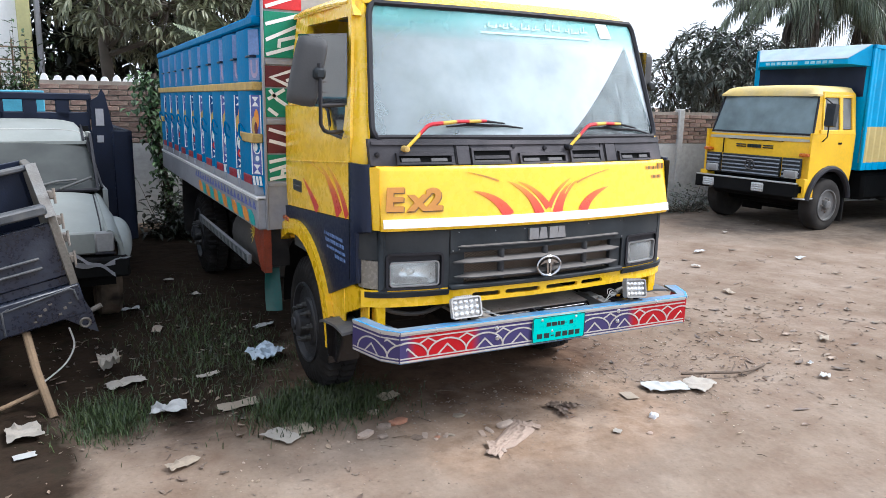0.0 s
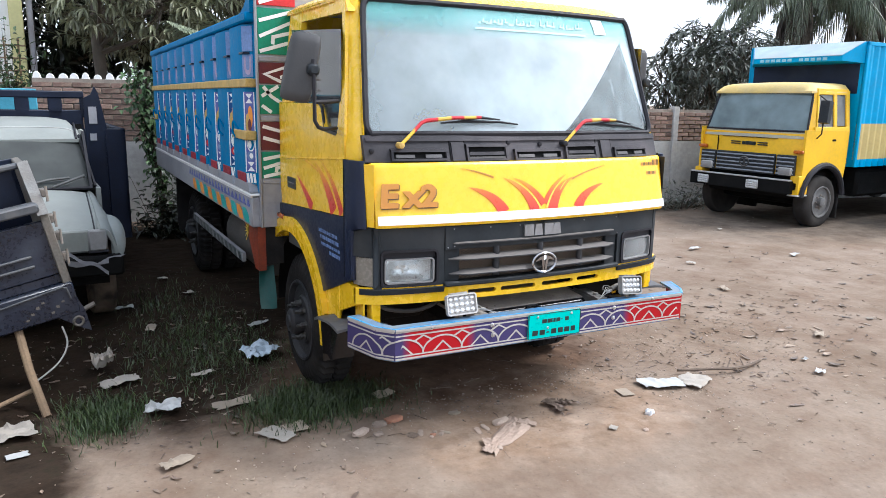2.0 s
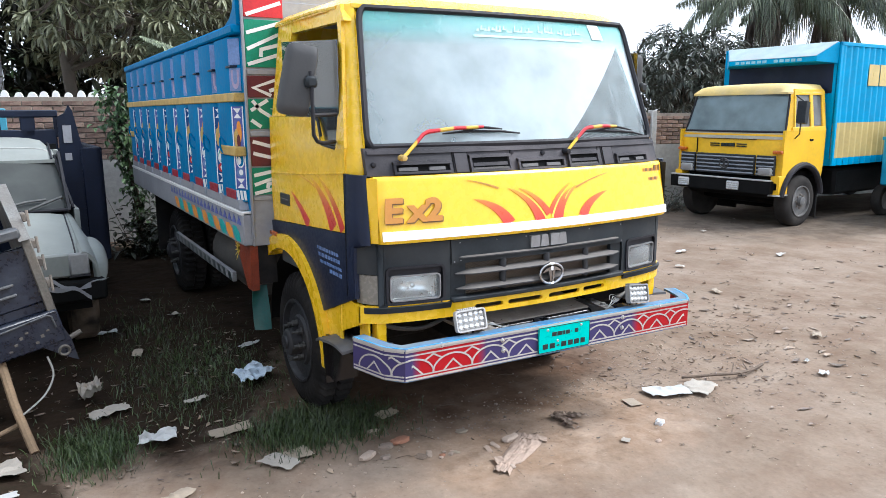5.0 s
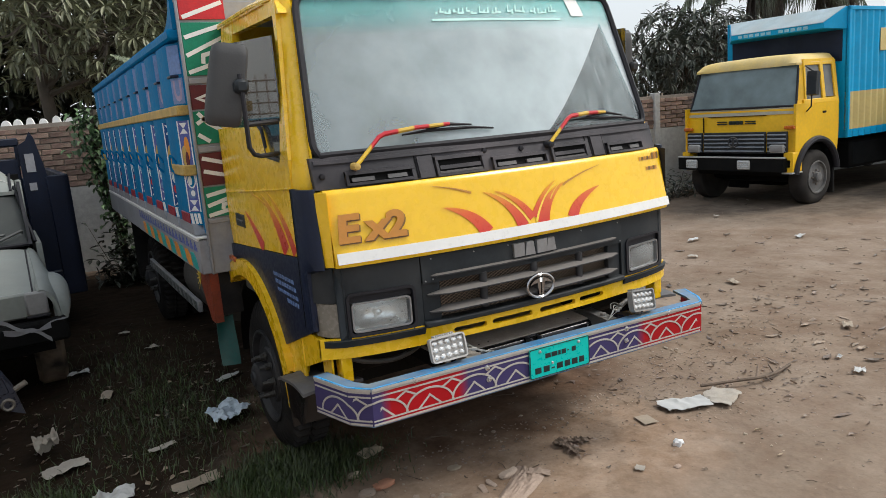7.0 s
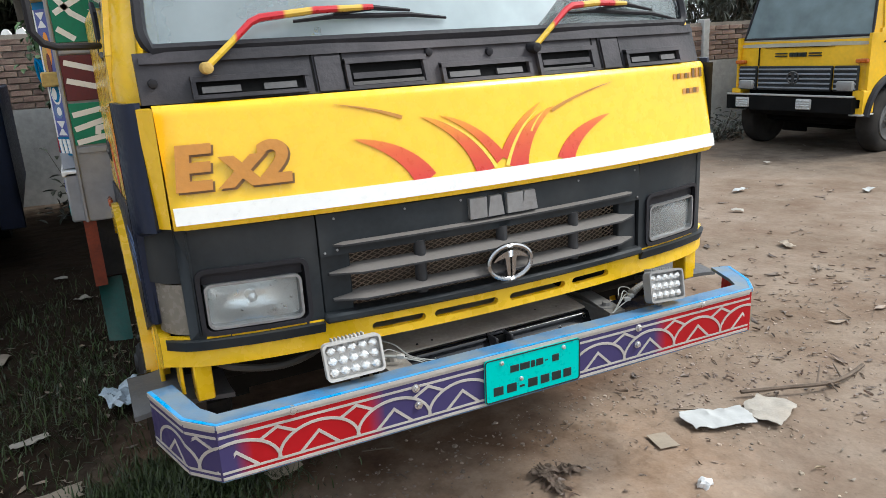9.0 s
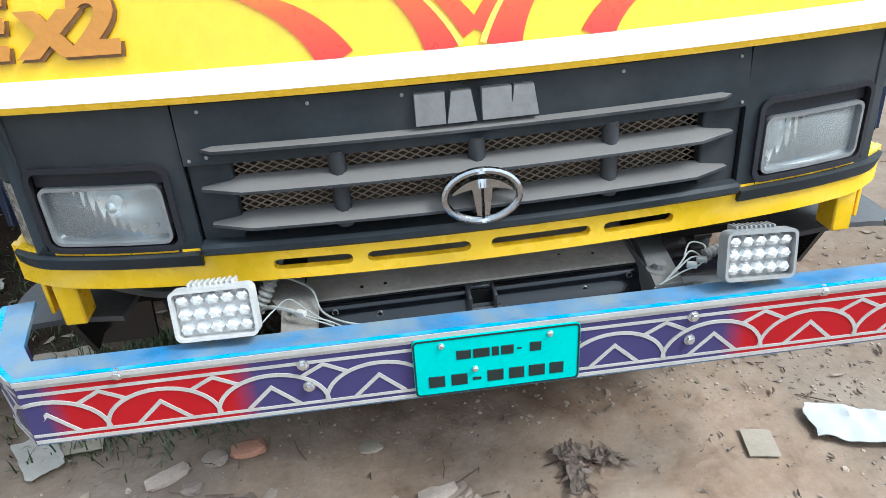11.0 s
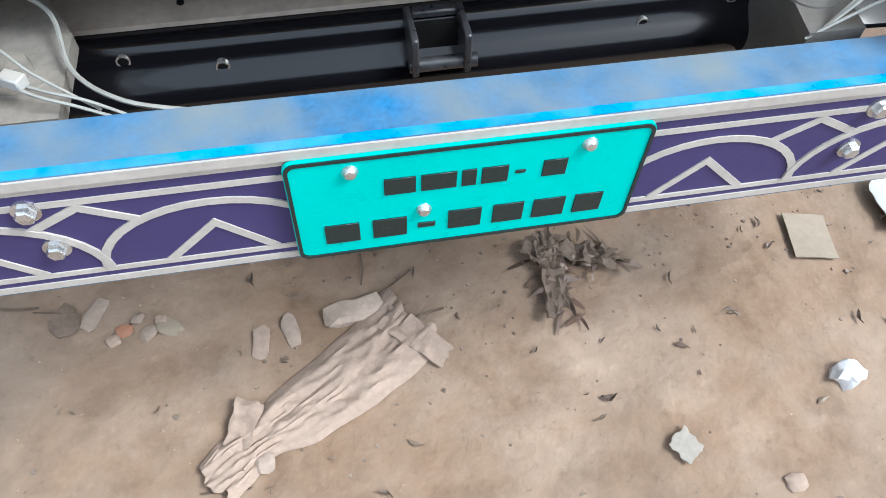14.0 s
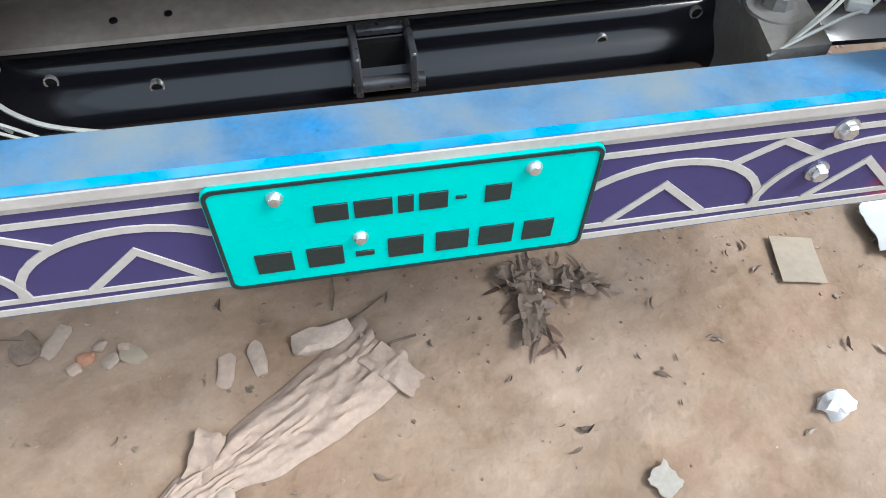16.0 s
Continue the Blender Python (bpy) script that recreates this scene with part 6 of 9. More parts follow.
# headboard behind the cab with chevron panels
g = Geo()
g.box(-1.15, 1.15, 1.655, 1.69, 1.0, 2.50, 0.006)
board = part("headboard", g, GREYBOARD, body, "painted headboard with green and maroon chevrons")
STROKES = (
    (((0.05, 0.1), (0.95, 0.75)),),
    (((0.04, 0.72), (0.96, 0.96)), ((0.04, 0.38), (0.90, 0.72), (0.92, 0.52)), ((0.38, 0.22), (0.40, 0.38), (0.92, 0.50)), ((0.04, 0.06), (0.94, 0.30))),
    (((0.95, 0.95), (0.15, 0.45), (0.6, 0.08)), ((0.95, 0.55), (0.55, 0.30))),
    (((0.05, 0.62), (0.50, 0.97)), ((0.10, 0.95), (0.30, 0.62), (0.95, 0.06)), ((0.95, 0.60), (0.62, 0.66), (0.95, 0.40)), ((0.05, 0.30), (0.30, 0.06))),
    (((0.05, 0.85), (0.95, 0.50)), ((0.05, 0.45), (0.95, 0.12))))
for s in (-1, 1):
    for z0, z1, mm, up in ((2.40, 2.52, RED, 0), (2.105, 2.385, GREEN, 1), (1.925, 2.055, MAROON, 2), (1.735, 1.915, GREEN, 3), (1.505, 1.685, MAROON, 4), (1.325, 1.495, GREEN, 1)):
        xa, xb = s * 1.142, s * 0.90
        g = Geo()
        g.box(xa, xb, 1.647, 1.656, z0, z1, 0.002)
        pn = part("chevron_panel", g, mm, board)
        lift = lambda u, v, h: (u, 1.6468 - h, v)
        # strokes across the panel: 0 at the outer post, 1 at the inner edge; heights 0 to 1
        for line in STROKES[up]:
            g = Geo()
            g.ribbon([(xa + (xb - xa) * p, z0 + (z1 - z0) * q) for p, q in line], 0.022, lift)
            part("white_chevron", g, WHITE, pn)
    g = Geo()
    g.box(s * 1.160, s * 1.144, 1.645, 1.668, 1.0, 2.55, 0.004)
    for z in (1.69, 2.062):
        g.box(s * 1.14, s * 0.93, 1.644, 1.66, z, z + 0.03, 0.003)
    g.box(s * 1.14, s * 0.93, 1.644, 1.66, 1.29, 1.315, 0.003)
    part("white_post", g, GREYBOARD, board)
g = Geo()
g.box(-1.16, 1.16, 1.66, 1.70, 2.49, 2.56, 0.006)
part("crown_bar", g, GREYBOARD, board)


# ---- the second truck: yellow cab, blue box body, parked across the yard ----
YELLOW2 = mat("old_yellow_paint", (0.80, 0.47, 0.01), 0.42, var=0.1, scale=2, bump=0.05, dust=0.1, dustcol=(0.5, 0.38, 0.15), dscale=1.6)
CREAMDUST = mat("dusty_cream_roof", (0.68, 0.50, 0.17), 0.7, var=0.12, scale=3, dust=0.4, dustcol=(0.48, 0.42, 0.33))
SKYBLUE = mat("sky_blue_box_paint", (0.006, 0.31, 0.58), 0.5, var=0.12, scale=2, spec=0.3, dust=0.1, dustcol=(0.2, 0.35, 0.45))
SAND = mat("sand_band_paint", (0.55, 0.42, 0.16), 0.5, var=0.12, scale=2, dust=0.15)
GRILLEBAR = mat("grey_grille_bar", (0.23, 0.25, 0.28), 0.5, var=0.2)
TYREDK = mat("dark_tyre", (0.03, 0.027, 0.025), 0.85, var=0.25, bump=0.2, dust=0.35, dustcol=(0.085, 0.075, 0.065), spec=0.15)
STEELRIM = mat("steel_rim", (0.16, 0.155, 0.15), 0.6, metal=0.3, var=0.4, dust=0.25, dustcol=(0.2, 0.17, 0.14))

t2 = thing("box_truck", "yellow-cab truck with blue corrugated box body parked by the wall", "truck", m=pose(7.42, 4.93, 0, 0, 0, -87))
H2 = 0.93
# cab: front skin, bonnet band, grille, lamps
g = Geo()
g.shell(lambda u, v: (H2 * (2 * u - 1), 0.06 + 0.06 * abs(2 * u - 1) ** 4 + 0.05 * v, 0.82 + 0.62 * v), 16, 6, (0, 0.04, 0))
front = part("cab_front", g, YELLOW2, t2, "faded yellow cab front")
g = Geo()
g.shell(lambda u, v: ((H2 - 0.01) * (2 * u - 1), 0.092 + 0.06 * abs(2 * u - 1) ** 4 + 0.038 * v, 1.365 + 0.115 * v), 16, 2, (0, 0.04, 0))
part("scuttle", g, mat("tan_grey_dust", (0.40, 0.36, 0.26), 0.8, var=0.15, scale=3, dust=0.5, dustcol=(0.34, 0.31, 0.26)), front, "dusty band below the windscreen")
for x0, x1 in ((-0.86, -0.58), (-0.55, 0.52), (0.55, 0.86)):
    g = Geo()
    g.box(x0, x1, 0.03, 0.08, 0.80, 1.12, 0.01)
    gp = part("grille_panel", g, BLACK, front)
    for k in range(5):
        g = Geo()
        g.box(x0 + 0.01, x1 - 0.01, 0.012, 0.045, 0.825 + 0.06 * k, 0.848 + 0.06 * k, 0.006)
        part("grille_bar", g, GRILLEBAR, gp)
for s in (-1, 1):
    g = Geo()
    g.box(s * 0.72 - 0.115, s * 0.72 + 0.115, -0.004, 0.06, 0.815, 0.935, 0.018)
    hl2 = part("headlamp", g, GREYPL, front)
    g = Geo()
    g.grid(lambda u, v: (s * 0.72 + 0.098 * (2 * u - 1), -0.008 - 0.012 * (1 - (2 * u - 1) ** 2) * (1 - (2 * v - 1) ** 2), 0.875 + 0.046 * (2 * v - 1)), 8, 6)
    part("lamp_lens", g, LAMPGREY, hl2)
    g = Geo()
    g.box(s * 0.95, s * 0.80, 0.05, 0.12, 1.15, 1.20, 0.01)
    part("indicator", g, mat("amber", (0.5, 0.12, 0.01), 0.3), front)
g = Geo()
g.tube([(0.08 * math.cos(a), 0.01, 0.97 + 0.075 * math.sin(a)) for a in (2 * math.pi * i / 24 for i in range(24))], 0.012, 6, closed=True)
g.box(-0.02, 0.02, 0.005, 0.02, 0.9, 1.04)
part("round_badge", g, SLAT, front)
# brand mark: plain dark bars
for x0, x1, z0, z1 in ((-0.33, -0.16, 1.272, 1.288), (-0.33, -0.16, 1.238, 1.254), (0.16, 0.33, 1.272, 1.288), (0.16, 0.33, 1.238, 1.254), (-0.12, -0.07, 1.236, 1.290), (-0.055, -0.005, 1.236, 1.290), (0.01, 0.06, 1.236, 1.290), (0.072, 0.12, 1.236, 1.290)):
    g = Geo()
    g.box(x0, x1, 0.07, 0.11, z0, z1, 0.003)
    part("brand_bar", g, BLACKPAINT, front)
g = Geo()
g.box(-0.5, 0.5, 0.083, 0.095, 1.355, 1.362)
g.box(-0.59, -0.58, 0.075, 0.095, 1.12, 1.36)
part("bonnet_gap", g, DARK, front)
# windscreen and pillars
def ws2(u, v, d=0.0):
    return ((0.905 - 0.075 * v) * (2 * u - 1), 0.13 + 0.17 * v + 0.06 * abs(2 * u - 1) ** 3 + d, 1.475 + 0.60 * v)
g = Geo()
g.shell(lambda u, v: ws2(u, v), 14, 6, (0, 0.008, 0))
sc2 = part("windscreen", g, glow_free_glass("dusty_screen", (0.3, 0.35, 0.35), 0.15, 0.52, (0.30, 0.385, 0.40), 0.1), t2, "dust-covered windscreen")
g = Geo()
rim = [ws2(i / 14, 0, -0.005) for i in range(15)] + [ws2(1, j / 6, -0.005) for j in range(1, 7)] + [ws2(1 - i / 14, 1, -0.005) for i in range(1, 15)] + [ws2(0, 1 - j / 6, -0.005) for j in range(1, 6)]
g.tube(rim, 0.018, 6, closed=True)
part("seal", g, GASKET, sc2)
g = Geo()
def roof2(u, v):
    x = 2 * u - 1
    e = max(0, 1 - abs(x) ** 12) ** 0.5 * max(0, 1 - abs(1 - v) ** 12) ** 0.5
    return ((0.85 + 0.03 * min(1, 3 * v)) * x, 0.27 + 0.95 * v, 2.075 + 0.125 * e + 0.03 * (1 - x * x) * min(1, v * 2))
g.shell(roof2, 20, 12, (0, 0, -0.03))
part("roof", g, CREAMDUST, t2, "dusty cream cab roof")
for s in (-1, 1):
    g = Geo()
    def pil(u, v, s=s):
        a = Vector((s * (0.915 - 0.07 * v), 0.19 + 0.16 * v, 1.44 + 0.64 * v))
        b = Vector((s * 0.95 - s * 0.075 * v, 0.36 + 0.08 * v, 1.44 + 0.64 * v))
        return a.lerp(b, u)
    g.shell(pil, 2, 6, (-s * 0.03, 0.02, 0))
    part("a_pillar", g, YELLOW2, t2)
    g = Geo()
    arch = arc(0.64, 0.42, 0.56, 20, 158, 18)
    g.prism([(0.10, 0.82), (0.10, 1.5), (1.22, 1.5), (1.22, 0.98)] + arch, "x", s * 0.955, s * 0.92)
    door2 = part("cab_side", g, YELLOW2, t2, "yellow cab side with door")
    g = Geo()
    for y0, y1 in ((0.30, 0.38), (0.80, 0.88), (1.13, 1.22)):
        g.box(s * 0.953, s * 0.90, y0 + (0.04 if y0 < 0.31 else 0), y1, 1.49, 2.1, 0.006)
    g.box(s * 0.951, s * 0.90, 0.36, 1.2, 2.03, 2.12, 0.006)
    g.box(s * 0.957, s * 0.92, 0.30, 1.2, 1.48, 1.55, 0.006)
    lean2 = lambda p: (p[0] - s * 0.075 * max(0.0, p[2] - 1.5) / 0.6, p[1] + 0.06 * max(0.0, p[2] - 1.5) / 0.6 * (p[1] < 0.5), p[2])
    g.v = [lean2(p) for p in g.v]
    part("window_frame", g, YELLOW2, door2)
    g = Geo()
    g.box(s * 0.93, s * 0.925, 0.38, 0.80, 1.53, 2.05)
    g.box(s * 0.93, s * 0.925, 0.88, 1.13, 1.56, 2.05)
    g.v = [lean2(p) for p in g.v]
    part("side_window", g, glow_free_glass("side_glass_grey", (0.25, 0.26, 0.26), 0.1, 0.35, (0.33, 0.33, 0.32), 0.2), door2)
    g = Geo()
    g.tube([(s * 0.965, y, z) for y, z in arc(0.64, 0.42, 0.545, 8, 172, 24)], 0.048, 8)
    part("arch_lip", g, GASKET, t2, "black wheel arch lip")
    g = Geo()
    g.box(s * 0.965, s * 0.95, 0.78, 0.87, 1.33, 1.36, 0.004)
    part("handle", g, DARK, door2)
    g = Geo()
    ring(g, rounded(s * 0.89 - 0.07, s * 0.89 + 0.07, 0.53, 0.82, 0.02), rounded(s * 0.89 - 0.035, s * 0.89 + 0.03, 0.60, 0.71, 0.015), "y", 0.03, 0.26)
    st2 = part("corner_step", g, YELLOW2, t2)
    # dark block set in the frame paints the shade of the step's hollow
    g = Geo()
    g.box(s * 0.89 - 0.06, s * 0.89 + 0.06, 0.12, 0.2, 0.56, 0.75)
    part("step_hollow", g, DARK, st2)
    g = Geo()
    g.box(s * 0.89 - 0.085, s * 0.89 + 0.085, 0.0, 0.26, 0.51, 0.532, 0.005)
    part("step_lip", g, GREYPL, st2)
    if s < 0:
        continue
    g = Geo()
    g.prism([(0.22, 1.62), (0.30, 1.60), (0.33, 1.92), (0.24, 1.94)], "x", s * 1.03, s * 1.17)
    mm2 = part("mirror", g, BLACK, t2)
    g = Geo()
    g.tube([(s * 1.09, 0.26, 1.62), (s * 1.06, 0.3, 1.45), (s * 0.96, 0.36, 1.38)], 0.01, 6)
    part("mirror_arm", g, GASKET, mm2)
    g = Geo()
    g.tube([(s * 1.09, 0.28, 1.94), (s * 0.90, 0.4, 2.02)], 0.01, 6)
    part("mirror_arm", g, GASKET, mm2)
g = Geo()
g.prism([(-0.9, 0.8), (0.9, 0.8), (0.9, 1.5), (0.83, 2.12), (-0.83, 2.12), (-0.9, 1.5)], "y", 1.19, 1.23)
part("cab_back", g, YELLOW2, t2)
g = Geo()
g.box(-0.88, 0.88, 0.3, 1.18, 0.95, 1.45)
part("cab_interior", g, DARK, t2)
# bumper
g = Geo()
g.prism([(-1.02, 0.16), (-0.99, -0.04), (0.86, -0.04), (0.885, 0.10), (0.85, 0.10), (0.83, 0.0), (-0.96, 0.0), (-0.98, 0.16)], "z", 0.54, 0.735)
b2 = part("bumper", g, DARK, t2, "black steel bumper with square lamps")
g = Geo()
g.box(-0.99, 0.86, -0.05, 0.02, 0.733, 0.755, 0.006)
part("bumper_top", g, GREYPL, b2)
for x in (-0.72, 0.22):
    g = Geo()
    g.box(x - 0.11, x + 0.11, -0.065, -0.03, 0.565, 0.705, 0.015)
    lm = part("square_lamp", g, GREYPL, b2)
    g = Geo()
    for k in range(4):
        g.box(x - 0.095, x + 0.095, -0.072, -0.06, 0.575 + 0.032 * k, 0.596 + 0.032 * k, 0.004)
    part("lamp_glass", g, CLOUDED, lm)
# box body with corrugations
B0, B1, BZ0, BZ1, BX = 1.32, 7.8, 0.92, 2.84, 1.0
def box_side(s, z0, z1, y0=B0, y1=B1):
    g = Geo()
    n = int((y1 - y0) / 0.045)
    pts = [(y0 + (y1 - y0) * i / n, s * (BX + (0.03 if (i // 2) % 2 else 0.0))) for i in range(n + 1)]
    g.prism([(x, y) for y, x in pts] + [(s * (BX - 0.02), y1), (s * (BX - 0.02), y0)], "z", z0, z1)
    return g
box_body = tagged(new("box_body"), "")
box_body.parent = t2
for s in (-1, 1):
    part("upper_side", box_side(s, 1.60, BZ1 - 0.05), SKYBLUE, box_body, "blue corrugated side")
    part("sand_band", box_side(s, 1.04, 1.60), SAND, box_body, "sand-yellow lower band")
    part("lower_side", box_side(s, BZ0, 1.04), SKYBLUE, box_body)
    g = Geo()
    g.box(s * (BX + 0.035), s * (BX - 0.03), B0, B1, BZ1 - 0.06, BZ1, 0.008)
    g.box(s * (BX + 0.035), s * (BX - 0.03), B0, B0 + 0.06, BZ0, BZ1, 0.008)
    part("edge_rail", g, SKYBLUE, box_body)
    for k in range(9):  # writing too partial to read
        g = Geo()
        g.box(s * (BX + 0.037), s * (BX + 0.028), 2.2 + 0.36 * k, 2.53 + 0.36 * k, 2.18, 2.52, 0.004)
        g.box(s * (BX + 0.040), s * (BX + 0.036), 2.33 + 0.36 * k, 2.40 + 0.36 * k, 2.28, 2.40, 0.002)
        part("side_writing", g, SAND, box_body)
g = Geo()
g.box(-BX, BX, B0, B0 + 0.04, BZ0, BZ1 - 0.01, 0.006)
part("box_front", g, SKYBLUE, box_body)
# dark panel on the flat front paints the shade under the visor
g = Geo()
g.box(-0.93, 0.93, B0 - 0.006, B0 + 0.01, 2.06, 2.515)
part("luggage_recess", g, NAVY, box_body, "dark panel painted for the shade under the visor")
g = Geo()
g.box(-BX, BX, B0, B1, BZ1 - 0.03, BZ1 - 0.005)
g.box(-BX, BX, B0, B1, BZ0, BZ0 + 0.08)
part("box_roof", g, SKYBLUE, box_body)
g = Geo()
lo_, hi_ = [(-0.68, 0.93, 2.545), (0.86, 0.93, 2.545), (0.99, B0, 2.52), (-0.99, B0, 2.52)], [(-0.68, 0.93, 2.62), (0.86, 0.93, 2.62), (0.99, B0, BZ1), (-0.99, B0, BZ1)]
g.add(lo_ + hi_, [(0, 1, 2, 3), (4, 5, 6, 7), (0, 1, 5, 4), (1, 2, 6, 5), (2, 3, 7, 6), (3, 0, 4, 7)])
vis = part("wind_deflector", g, SKYBLUE, box_body, "blue box overhanging the cab roof")
g = Geo()
g.add([(-0.97, B0, BZ1 + 0.01), (0.97, B0, BZ1 + 0.01), (0.85, 0.925, 2.63), (-0.67, 0.925, 2.63), (-0.97, B0, BZ1 + 0.004), (0.97, B0, BZ1 + 0.004), (0.85, 0.925, 2.624), (-0.67, 0.925, 2.624)], [(0, 1, 2, 3), (4, 5, 6, 7), (0, 1, 5, 4), (1, 2, 6, 5), (2, 3, 7, 6), (3, 0, 4, 7)])
part("faded_top", g, mat("faded_blue_top", (0.36, 0.44, 0.47), 0.7, var=0.15, dust=0.3), vis)
PALEWRITE = mat("pale_writing", (0.3, 0.55, 0.65), 0.5)
for k in range(12):
    if k != 6:
        g = Geo()
        g.box(-0.55 + 0.1 * k, -0.48 + 0.1 * k, 0.924, 0.94, 2.56, 2.605, 0.002)
        part("front_writing", g, PALEWRITE, vis)
g = Geo()
g.box(-0.45, -0.35, 0.3, 7.6, 0.62, 0.82)
g.box(0.35, 0.45, 0.3, 7.6, 0.62, 0.82)
g.box(-0.8, 0.8, 0.15, 1.3, 0.45, 0.9, 0.05)
g.box(-0.85, 0.85, 1.8, 4.2, 0.4, 0.85, 0.05)
part("chassis", g, DARK, t2)
# unseen axle, flaps and sump, added to darken the space under the cab
g = Geo()
g.tube([(-0.9, 0.64, 0.40), (-0.6, 0.64, 0.36), (0.6, 0.64, 0.36), (0.9, 0.64, 0.40)], 0.055, 8)
part("front_axle", g, DARK, t2)
g = Geo()
g.box(-0.92, -0.52, 1.16, 1.2, 0.1, 0.75, 0.01)
part("mud_flap", g, RUBBER, t2)
g = Geo()
g.box(0.52, 0.92, 1.16, 1.2, 0.1, 0.75, 0.01)
part("mud_flap", g, RUBBER, t2)
g = Geo()
g.box(-0.38, 0.38, 0.75, 1.7, 0.22, 0.62, 0.08)
part("sump", g, DARK, t2)


def wheel_plain(parent, x, y, sgn, r=0.42):
    w = new("wheel")
    w.parent = parent
    w.matrix_basis = pose(x, y, r - 0.005, 0, 0, 0 if sgn < 0 else 180)
    g = Geo()
    g.lathe([(0.22, 0.03), (0.235, 0.0), (0.3, -0.012), (0.36, 0.0), (r - 0.015, 0.02), (r, 0.05), (r, 0.19), (r - 0.015, 0.21), (0.3, 0.23), (0.22, 0.2)], 36)
    part("tyre", g, TYREDK, w, "dusty tyre")
    g = Geo()
    g.lathe([(0.225, 0.02), (0.245, -0.004), (0.243, -0.014), (0.226, -0.014), (0.208, 0.09), (0.175, 0.105), (0.138, 0.05), (0.12, 0.04), (0.078, 0.03), (0.072, -0.035), (0.05, -0.045), (0.0001, -0.047)], 32)
    rim = part("rim", g, STEELRIM, w, "grey steel rim")
    for i in range(8):
        a = 2 * math.pi * i / 8
        g = Geo()
        g.lathe([(0.0001, -0.01), (0.013, -0.008), (0.015, 0.04)], 6, pose(0.006, 0.105 * math.cos(a), 0.105 * math.sin(a)))
        part("nut", g, DUSTY, rim)


for s in (-1, 1):
    wheel_plain(t2, s * 0.97, 0.64, s, 0.405)
    wheel_plain(t2, s * 0.97, 5.6, s)


# small light-blue three-wheeler van standing beside the box truck
VANBLUE = mat("light_blue_van_paint", (0.03, 0.33, 0.52), 0.5, var=0.15, scale=3, dust=0.2, dustcol=(0.25, 0.33, 0.36))
CANVAS = mat("grey_canvas", (0.3, 0.28, 0.25), 0.9, var=0.2, scale=4, bump=0.3)
van = thing("small_van", "small light-blue van with grey canvas top beside the box truck", "van", m=pose(10.0, 3.2, 0, 0, 0, 0))
g = Geo()
g.box(0.0, 2.3, -0.65, 0.65, 0.55, 1.34, 0.03)
vb = part("body", g, VANBLUE, van)
g = Geo()
g.box(-0.015, 0.02, -0.66, 0.66, 1.30, 1.36, 0.008)
g.box(-0.012, 0.02, -0.60, 0.60, 0.92, 0.95, 0.004)
part("trim_bar", g, VANBLUE, vb)
g = Geo()
g.shell(lambda u, v: (0.03 + 2.2 * u, 0.62 * math.cos(math.pi * v), 1.34 + 0.33 * math.sin(math.pi * v) ** 0.45), 8, 14, (0, 0, -0.02))
g.box(0.03, 0.05, -0.61, 0.61, 1.34, 1.60)
part("canvas_top", g, CANVAS, van, "grey canvas top")
for x, y in ((0.45, -0.55), (0.45, 0.72), (1.9, -0.55), (1.9, 0.72)):
    w = new("wheel")
    w.parent = van
    w.matrix_basis = pose(x, y, 0.27, 0, 0, 90)
    g = Geo()
    g.lathe([(0.15, 0.02), (0.17, 0.0), (0.25, 0.0), (0.275, 0.03), (0.275, 0.12), (0.25, 0.15), (0.15, 0.13)], 24)
    part("tyre", g, TYREDK, w)
    g = Geo()
    g.lathe([(0.16, 0.01), (0.13, 0.04), (0.05, 0.03), (0.0001, 0.02)], 16)
    part("rim", g, STEELRIM, w)
g = Geo()
g.box(0.1, 2.2, -0.5, 0.5, 0.32, 0.56, 0.03)
part("chassis", g, DARK, van)


# ---- old pickup with a dark steel bed ----
DULLWHITE = mat("dusty_white_paint", (0.225, 0.238, 0.22), 0.6, var=0.12, scale=3, bump=0.1, dust=0.32, dustcol=(0.30, 0.29, 0.26), dscale=2)
BEDNAVY = mat("bed_navy_paint", (0.007, 0.011, 0.026), 0.5, var=0.3, scale=3, bump=0.15, dust=0.15, dustcol=(0.05, 0.055, 0.07), spec=0.25)
CARTPALE0 = mat("perished_rubber", (0.12, 0.12, 0.115), 0.8, var=0.3)
pk = thing("pickup", "derelict dusty white pickup with a dark navy steel bed", "pickup truck", m=pose(-2.74, 3.12, 0, 0, 0, 2))


def bonnet(u, v):
    x = 2 * u - 1
    y = 0.06 + 0.92 * v
    z = 0.83 + 0.19 * v ** 0.8 - 0.05 * abs(x) ** 4 - 0.04 * (1 - v) ** 8
    return ((0.70 + 0.02 * v) * x, y, z)


g = Geo()
g.shell(bonnet, 18, 10, (0, 0, -0.03))
pb = part("bonnet", g, DULLWHITE, pk, "dusty white bonnet")
for u0 in (0.03, 0.97):
    g = Geo()
    g.tube([Vector(bonnet(u0, k / 10)) + Vector((0, 0, 0.002)) for k in range(11)], 0.006, 6)
    part("bonnet_gap", g, GASKET, pb)
g = Geo()
g.tube([Vector(bonnet(k / 12, 0.02)) + Vector((0, -0.004, -0.006)) for k in range(13)], 0.008, 6)
part("bonnet_lip", g, GASKET, pb)
g = Geo()
g.box(-0.62, 0.62, 0.03, 0.09, 0.62, 0.80, 0.015)
part("front_panel", g, DULLWHITE, pk)
g = Geo()
